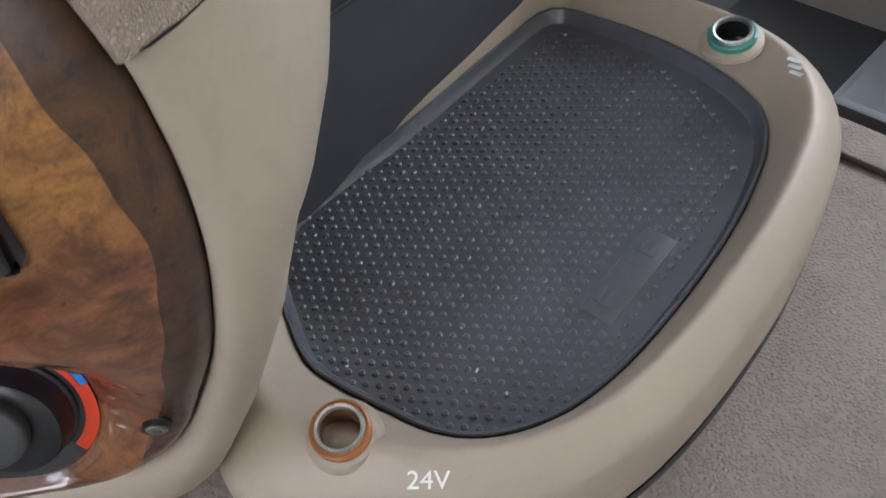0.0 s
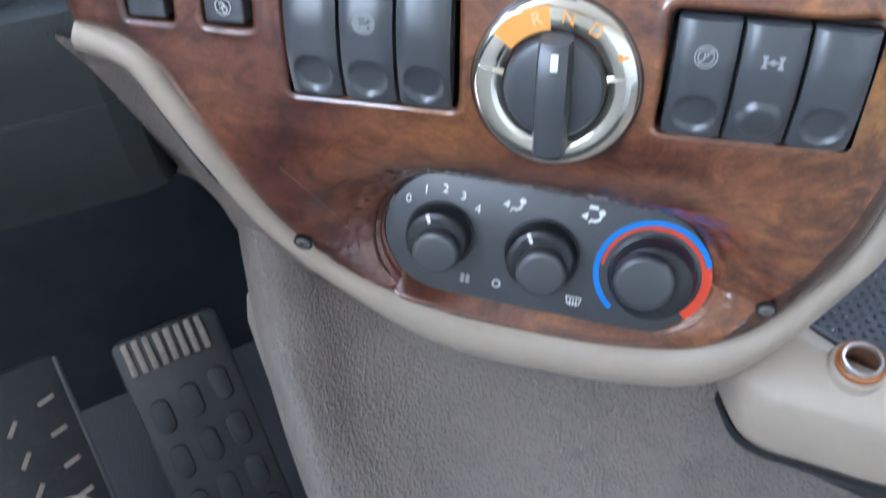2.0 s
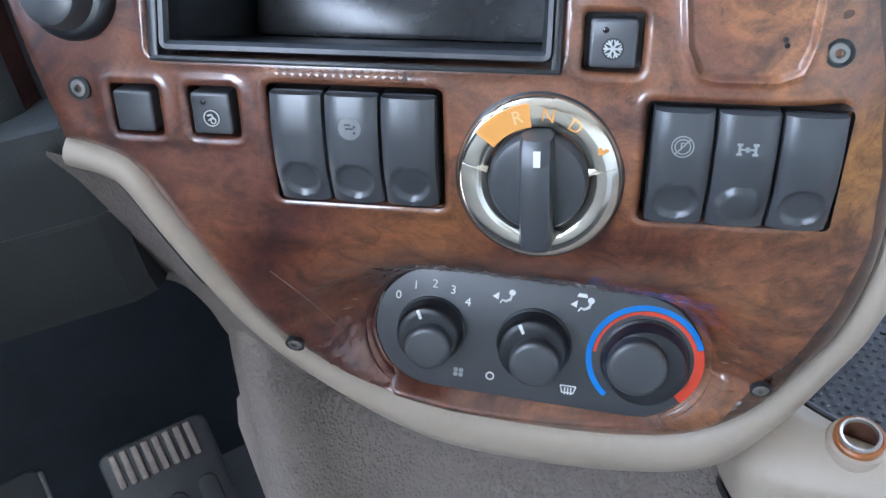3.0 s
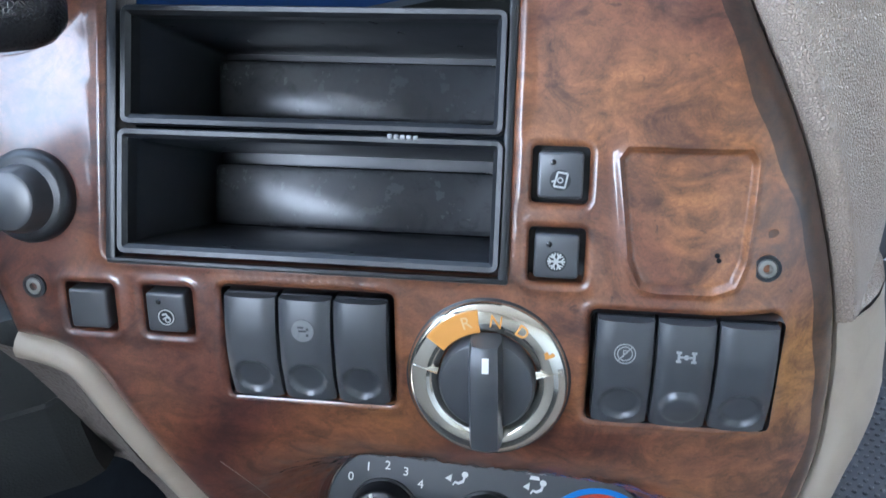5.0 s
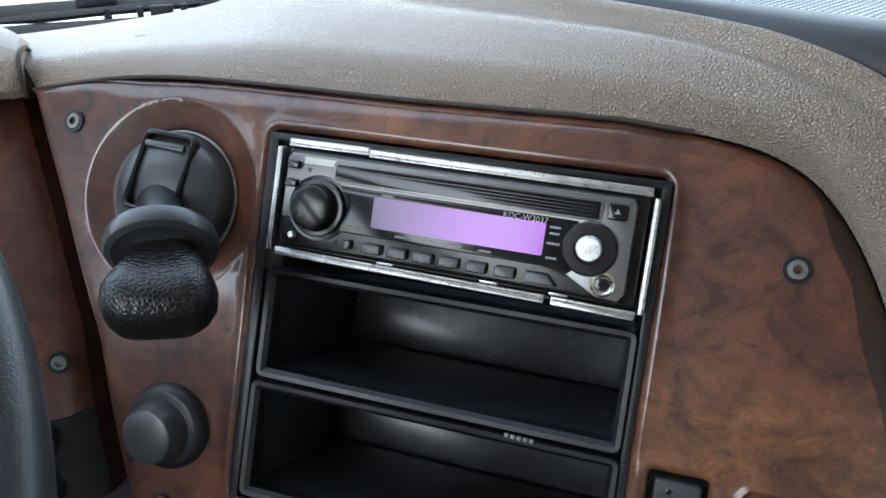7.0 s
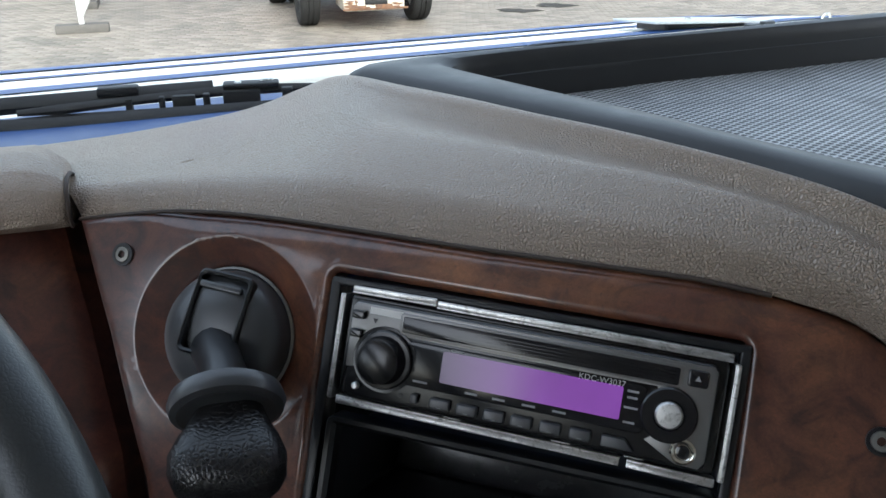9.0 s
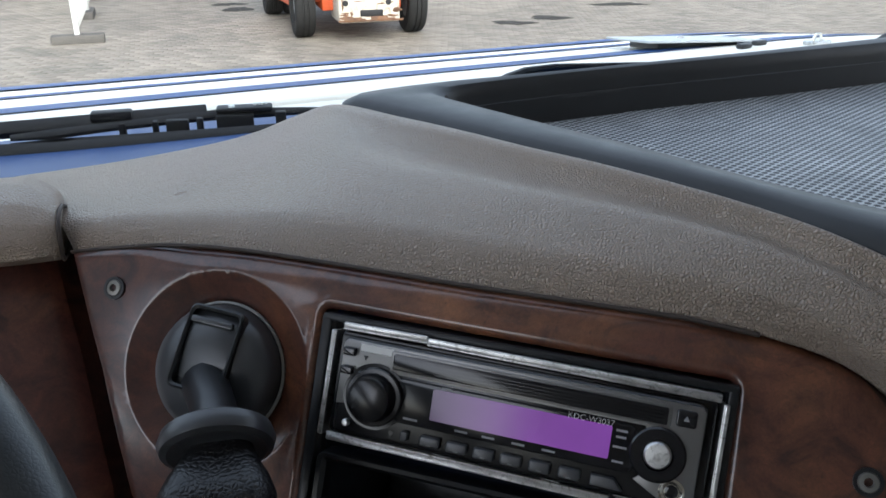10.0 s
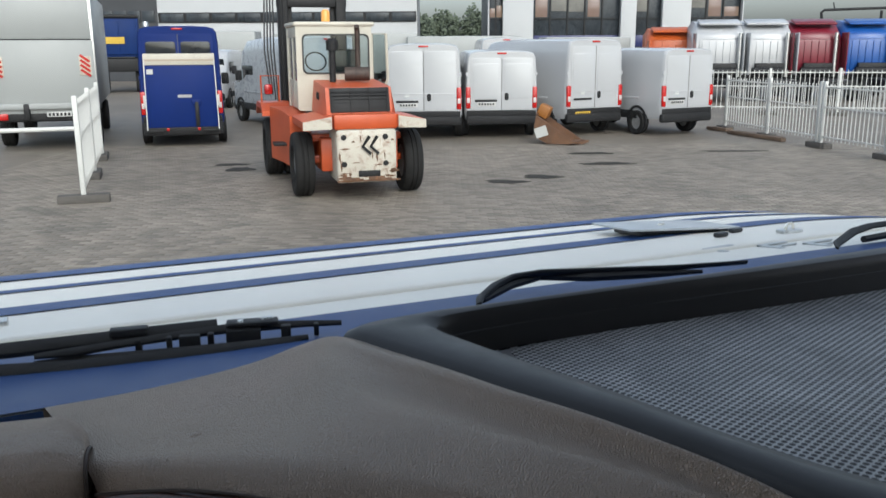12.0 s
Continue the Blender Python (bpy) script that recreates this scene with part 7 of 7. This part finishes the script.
# ---- timber at the fence foot ----
TIMBER = surface("weathered_timber", (0.12, 0.080, 0.055), 0.8, vary=0.35, scale=6, fine=90, grain=0.4, gdist=0.004)
for x, y, ln, turn in ((8.52, 23.35, 2.3, -72), (8.12, 25.3, .9, -70)):
    beam = thing("timber_beam", pose(x, y, GZ, 0, 0, turn), "weathered brown timber beam lying at the fence foot", "timber", group="timber beams")
    part("plank", at(box(ln, .16, .10, .015), 0, 0, .05), TIMBER, beam)
    part("plank", at(box(ln * .82, .15, .09, .015), -ln * .05, .20, .045), TIMBER, beam)

# ---- bucket, stains ----
bk = thing("excavator_bucket", pose(2.95, 22.2, GZ, 0, 0, -20), "rusty excavator bucket lying on the paving", "bucket")
arc = [(-.45 + .0, .75), (-.50, .45), (-.42, .15), (-.15, .02), (.35, .02), (.62, .05)]
part("shell", loft([[(x, y, z) for x, z in arc] + [(x + .02, y, z + .04) for x, z in arc[::-1]] for y in (-.38, -.13, .13, .38)]), RUSTIRON, bk, "curved rusty shell")
for y in (-.39, .39):
    part("cheek", loft([[(x, y, z) for x, z in arc + [(.05, .42)]], [(x, y + .03, z) for x, z in arc + [(.05, .42)]]]), RUSTIRON, bk)
part("bracket", at(box(.30, .34, .32, .04), -.32, 0, .82, 0, 25, 0), surface("ochre_paint", (0.27, 0.105, 0.022), 0.5, dirt=0.5), bk, "worn ochre bracket")
part("label", at(box(.32, .01, .26), -.30, -.43, .32, 0, -20, 0), PLATEW, bk, "pale blank sticker")
for i in range(4):
    part("tooth", at(box(.20, .06, .05, .01), .70, -.30 + .2 * i, .05), RUSTIRON, bk)
STAIN = surface("oil_stain", (0.030, 0.027, 0.023), 0.75, vary=0.3, scale=3, grain=0, spec=0.2)
for x, y, rx, ry in ((1.20, 15.75, .38, .20), (1.92, 16.36, .36, .22), (-4.18, 17.55, .30, .25), (-4.55, 18.3, .35, .16), (3.55, 18.2, .55, .18), (6.9, 20.3, .7, .14), (3.5, 20.0, .5, .2)):
    o = [(rx * math.cos(t) * (1 + .2 * math.sin(3 * t + x) + .12 * math.sin(7 * t + y)), ry * math.sin(t) * (1 + .25 * math.sin(2 * t + y) + .15 * math.sin(9 * t + x))) for t in np.linspace(0, 2 * math.pi, 49)[:-1]]
    solid("oil_stain", slab(o, 0, .006), STAIN, pose(x, y, GZ), "dark damp stain on the paving", "stain", group="yard stains")

# ---- tractor units behind the far fence ----
def tractor(m, paint, label, h=3.6):
    t = thing("tractor_unit", m, label, "lorry", group="tractor units")
    rings = []
    for y, top, k in ((0, h - .75, 1.16), (.12, h - .55, 1.20), (.9, h - .12, 1.22), (1.7, h, 1.22), (2.2, h - .06, 1.20), (2.35, h - .3, 1.12)):
        rings.append([(-k, y, 1.0), (k, y, 1.0), (k, y, top - .3), (k * .85, y, top), (-k * .85, y, top), (-k, y, top - .3)])
    part("cab", loft(rings), paint, t)
    part("rear_panel", at(box(1.9, .05, 1.5, .05, 3), 0, -.03, 1.95), paint, t)
    part("sill", at(box(2.3, .10, .30, .04), 0, -.05, 1.02), IRON, t)
    for k in range(6):
        part("rib", at(box(.05, .05, 1.35, .015), -.80 + .32 * k, -.07, 1.95), paint, t, "pressed rear rib")
    part("roof_spoiler", at(box(1.9, .9, .10, .04, 3), 0, .55, h - .10, 14), paint, t, "roof air deflector")
    part("air_tank", at(tube([(-.7, 0, 0), (.7, 0, 0)], .18, 14), 0, -.45, 1.25), IRON, t)
    part("equipment", at(box(1.3, .25, .55, .05), .1, -.25, 1.35), IRON, t, "dark hoses and couplings")
    part("chassis", at(box(1.0, 5.0, .3, .02), 0, -1.4, .80), IRON, t)
    for sx in (-1, 1):
        part("air_deflector", at(box(.06, .9, h - 1.7, .03), sx * 1.2, -.35, (h - 1.7) / 2 + 1.1), paint, t)
        for y in (1.3, -2.4):
            wheel_parts(t, sx * 1.0, y, .50, .32)
    part("stack", tube([(.85, -.25, 1.0), (.85, -.25, h - .6)], .09, 12), STEEL, t)
    return t


TRED, TBLUE, TORANGE = surface("lorry_red", (0.144, 0.011, 0.022), 0.3, grain=0), surface("lorry_blue", (0.011, 0.072, 0.274), 0.3, grain=0), surface("lorry_orange", (0.418, 0.079, 0.014), 0.35, grain=0)
for x, y, mt, lb, h in ((11.25, 43, TORANGE, "orange tractor unit behind the fence", 3.3), (12.95, 41, VANWHITE, "white tractor unit behind the fence", 3.6), (15.15, 41, VANWHITE, "white tractor unit with chequered edge", 3.6), (17.40, 41, TRED, "dark red tractor unit behind the fence", 3.6), (19.95, 41, TBLUE, "bright blue tractor unit behind the fence", 3.6)):
    tractor(pose(x, y, GZ, 0, 0, -6), mt, lb, h)
TIPBLUE = surface("tipper_blue", (0.006, 0.024, 0.105), 0.5, vary=0.2, scale=2, grain=0, spec=0.15)
tip = thing("tipper_lorry", pose(-18.05, 48.70, GZ, 0, 0, 19) @ Matrix.Diagonal((1, 1, 1.22, 1)), "blue tipper lorry with yellow sign at the back", "lorry")
part("body", at(box(2.2, 5.0, 1.75, .05), 0, 2.6, 2.50), TIPBLUE, tip)
part("tailgate", at(box(2.05, .08, 1.5, .04), 0, .04, 2.48), TIPBLUE, tip)
for x in (-.98, 0, .98):
    part("tailgate_rib", at(box(.10, .06, 1.5, .02), x, -.01, 2.48), TIPBLUE, tip)
part("roll_cover", at(tube([(-1.1, 0, 0), (1.1, 0, 0)], .09, 10), 0, .1, 3.42), IRON, tip, "rolled dark cover")
part("sign", at(box(1.0, .02, .30), -.2, -.05, 2.36), PLATEY, tip, "yellow blank sign")
part("chassis", at(box(2.2, 4.8, .6, .05), 0, 2.6, 1.25), IRON, tip)
for sx in (-1, 1):
    for y in (.9, 2.3):
        wheel_parts(tip, sx * .98, y, .52, .5)
for x, y, w, h, lb in ((-14.5, 52, 7, 3.4, "long white trailer in the back of the yard"), (-5.5, 50, 8, 3.2, "white trailer in the back of the yard"), (1.0, 48, 6, 3.0, "white box body in the back of the yard"), (7.5, 47, 4.5, 2.9, "white camper body in the back of the yard")):
    tr = thing("parked_trailer", pose(x, y, GZ, 0, 0, 3), lb, "trailer", group="parked trailers")
    part("box", at(box(w, 2.5, h - 1.0, .08, 3), 0, 0, h / 2 + .5), BOXWHITE, tr)
    part("chassis", at(box(w * .9, 1.6, .4, .04), 0, 0, .85), IRON, tr)
    for k in (-.3, .2):
        wheel_parts(tr, k * w, -1.0, .48, .30)

# ---- buildings and trees ----
WALLW = surface("render_white", (0.43, 0.437, 0.445), 0.6, vary=0.04, scale=0.3, grain=0)
NAVY = surface("navy_panel", (0.02, 0.025, 0.10), 0.35, vary=0.1, scale=0.5, grain=0)


def office(x0, y, bays, w, h, label):
    """White piers with glazed bays between them, given as stretches along the front."""
    o = thing("office_building", pose(x0, y, GZ), label, "building", group="yard buildings")
    part("wall", at(box(w, 10, h), w / 2, 5.4, h / 2), surface("inside_dark", (0.05, 0.055, 0.06), 0.5), o, "dark core wall")
    part("roof", at(box(w + .6, 11, .5, .05), w / 2, 5.1, h + .2), WALLW, o, "flat white roof edge")
    solid_runs = zip([0] + [b for a, b in bays], [a for a, b in bays] + [w])
    for a, b in solid_runs:
        if b - a > .05:
            part("pier", at(box(b - a, .8, h, .03), (a + b) / 2, .1, h / 2), WALLW, o, "white pier")
    room = lamp_mat("lit_room", (0.9, 0.62, 0.30), 0.16)
    pale = surface("office_blind", (0.16, 0.155, 0.14), 0.7, vary=0.3, scale=1.0, grain=0)
    rnd = random.Random(3)
    for a, b in bays:
        cx, bw = (a + b) / 2, b - a
        panes = max(2, round(bw / 1.25))
        for z0, z1 in ((.2, 2.35), (3.2, 6.3), (7.1, h - .2)):
            zc, zh = (z0 + z1) / 2, z1 - z0
            win = part("window", at(box(bw, .06, zh, .01), cx, .30, zc), GREYGLASS, o, "office window band")
            for q in range(panes + 1):
                part("mullion", at(box(.09, .14, zh), a + bw * q / panes, .24, zc), IRON, win)
            part("transom", at(box(bw, .12, .08), cx, .24, z0 + zh * .36), IRON, win)
            for q in range(panes):
                px = a + bw * (q + .5) / panes
                kind = rnd.random()
                if kind < .45:
                    hh = rnd.uniform(.35, .85) * zh * .55
                    part("lit_room", at(box(bw / panes * rnd.uniform(.5, .9), .02, hh, .01), px, .265, z0 + zh * .40 + hh / 2), room, win, "warm lit room behind glass")
                elif kind < .75:
                    hh = rnd.uniform(.15, .5) * zh
                    part("blind", at(box(bw / panes * .86, .02, hh, .01), px, .265, z1 - hh / 2 - .04), pale, win, "pale half-drawn blind")
        for z in (2.78, 6.7):
            part("spandrel", at(box(bw, .08, .80, .01), cx, .28, z), NAVY, o, "dark blue spandrel")
    return o


office(3.10, 62, [(.10, 1.05), (3.18, 9.30), (10.38, 12.20), (14.19, 17.77)], 17.85, 10.0, "white office building with dark glazed bays")
low = thing("workshop_building", pose(-28, 66, GZ), "long pale workshop with dark window strip", "building", group="yard buildings")
part("wall", at(box(19.4, 8, 7.5), 16.3, 4, 3.75), WALLW, low)
part("glazed_end", at(box(6.6, 8, 7.5), 3.3, 4.05, 3.75), surface("dark_cladding", (0.035, 0.037, 0.042), 0.5, vary=0.2, scale=0.8, grain=0), low, "dark clad end of the workshop")
part("strip_recess", at(box(19.3, .10, .75), 16.3, -.03, 4.65), IRON, low, "dark window strip")
for i in range(10):
    part("window", at(box(1.70, .08, .60, .02), 7.7 + i * 1.92, -.07, 4.65), GREYGLASS, low)
for i in range(6):
    part("window", at(box(.90, .10, .80, .02), .65 + i * 1.05, -.0, 4.75), GREYGLASS, low)
part("roof", at(box(27, 9, .4), 13, 4, 7.7), IRON, low)

LEAF = surface("leaf_green", (0.085, 0.105, 0.070), 0.7, vary=0.4, scale=3, grain=0)
BARK = surface("bark", (0.10, 0.08, 0.06), 0.85, vary=0.3, scale=8)


def tree(x, y, h, w, seed):
    rnd = random.Random(seed)
    t = thing("tree", pose(x, y, GZ), "round green tree far behind the yard", "tree", group="far trees")
    part("trunk", mix(tube([(0, 0, 0), (.1, 0, h * .35), (0, .1, h * .6)], [.22, .17, .08], 8), *[tube([(0, 0, h * .3), (math.cos(a) * w * .3, math.sin(a) * w * .3, h * .62)], [.08, .03], 6) for a in (0, 1.3, 2.6, 3.9, 5.2)]), BARK, t)
    pts, faces = [], []
    for i in range(1500):
        a, b = rnd.uniform(0, 6.283), rnd.uniform(-1, 1)
        rr = rnd.uniform(.55, 1.0) * (1 + .18 * math.sin(3 * a + seed) + .12 * math.sin(5 * b + a))
        c = Vector((math.cos(a) * math.sqrt(1 - b * b) * w / 2 * rr, math.sin(a) * math.sqrt(1 - b * b) * w / 2 * rr, h * .64 + b * h * .36 * rr))
        s = rnd.uniform(.16, .34)
        u = Vector((rnd.gauss(0, 1), rnd.gauss(0, 1), rnd.gauss(0, 1))).normalized()
        v = u.orthogonal().normalized()
        k = len(pts)
        pts += [tuple(c + u * s), tuple(c + v * s * .6), tuple(c - u * s), tuple(c - v * s * .6)]
        faces.append((k, k + 1, k + 2, k + 3))
    tagged(part("crown", (pts, faces), LEAF, t, "uneven crown of leaf clumps"), kind="stuff")


for i in range(13):
    tree(-16 + i * 2.7 + (1.1 if i > 6 else 0), 105 + (i * 7) % 5, 6.6 + .5 * math.sin(i * 2.1), 4.4, i)
pole = thing("lamp_gantry", pose(20.1, 47, GZ), "dark steel pipe gantry behind the tractor units", "gantry")
part("post", tube([(3.2, 0, 0), (3.2, 0, 4.2)], .07, 10), IRON, pole)
part("pipe", tube([(.05, 0, 3.8), (0, 0, 4.10), (.15, 0, 4.24), (9, 0, 4.50)], .07, 10), IRON, pole)
part("pipe", tube([(.6, 0, 4.62), (.7, 0, 4.26)], .03, 8), IRON, pole)


# ---- paving blocks of the yard ----
def paver(name, each):
    """Grey-brown concrete block, varied block by block, with the yard's stains."""
    m, n, l, b = node_mat(name)
    geo = n.new("ShaderNodeNewGeometry")
    v = geo.outputs["Position"]
    if each == "object":
        pick = n.new("ShaderNodeObjectInfo").outputs["Random"]
    else:
        pick = geo.outputs["Random Per Island"]
    c = ramp(n, l, pick, [(0.0, (0.137, 0.120, 0.102)), (0.5, (0.193, 0.170, 0.143)), (1.0, (0.246, 0.218, 0.185))])
    wide = ramp(n, l, noise_tex(n, l, v, 0.25, 6, 0.65, 0.5), [(0.3, (0.72, 0.70, 0.68)), (0.7, (1.15, 1.13, 1.10))])
    c = mix_rgb(n, l, 1.0, c, wide, "MULTIPLY")
    k = ramp(n, l, noise_tex(n, l, v, 1.1, 6, 0.7, 0.6), [(0.53, (0, 0, 0)), (0.70, (0.7, 0.7, 0.7))])
    c = mix_rgb(n, l, k, c, (0.085, 0.077, 0.064))
    k = ramp(n, l, noise_tex(n, l, v, 0.7, 4, 0.6, 0.3), [(0.60, (0, 0, 0)), (0.72, (0.5, 0.5, 0.5))])
    c = mix_rgb(n, l, k, c, (0.24, 0.218, 0.18))
    l.new(c, b.inputs["Base Color"])
    b.inputs["Roughness"].default_value = 0.65
    bump(n, l, b, noise_tex(n, l, v, 60, 4, 0.7), 0.3, 0.003)
    return m


BW, BD = .22, .11
block = [(sx * (BW / 2 - e), sy * (BD / 2 - e), z) for e, z in ((.005, -.010), (.005, -.003), (.009, 0)) for sx, sy in ((-1, -1), (1, -1), (1, 1), (-1, 1))]
block_faces = [(k + i, k + (i + 1) % 4, k + 4 + (i + 1) % 4, k + 4 + i) for k in (0, 4) for i in range(4)] + [(8, 9, 10, 11)]
one = mesh_of("brick", (block, block_faces), paver("paving_block", "object"))
rest_pts, rest_faces = [], []
rnd = random.Random(5)
for row in range(123):
    for col in range(92):
        x = -9.1 + (col + .5 * (row % 2)) * BW
        y = 8.5 + row * BD
        z = GZ - .001 - rnd.uniform(0, .0025)
        tx, ty = rnd.gauss(0, .004), rnd.gauss(0, .006)
        if -4.45 < x < -2.25 and 9.55 < y < 12.85:
            ob = new("brick", one)
            ob.parent = ground
            ob.matrix_world = Matrix.Translation((x, y, z)) @ Euler((ty, tx, rnd.gauss(0, .006))).to_matrix().to_4x4()
            tagged(ob)
        else:
            k = len(rest_pts)
            rest_pts += [(x + a, y + b, z + c + tx * a + ty * b) for a, b, c in block]
            rest_faces += [tuple(k + i for i in f) for f in block_faces]
tagged(part("bricks", (rest_pts, rest_faces), paver("paving_blocks", "island"), ground, "worn grey-brown paving blocks"), kind="stuff")
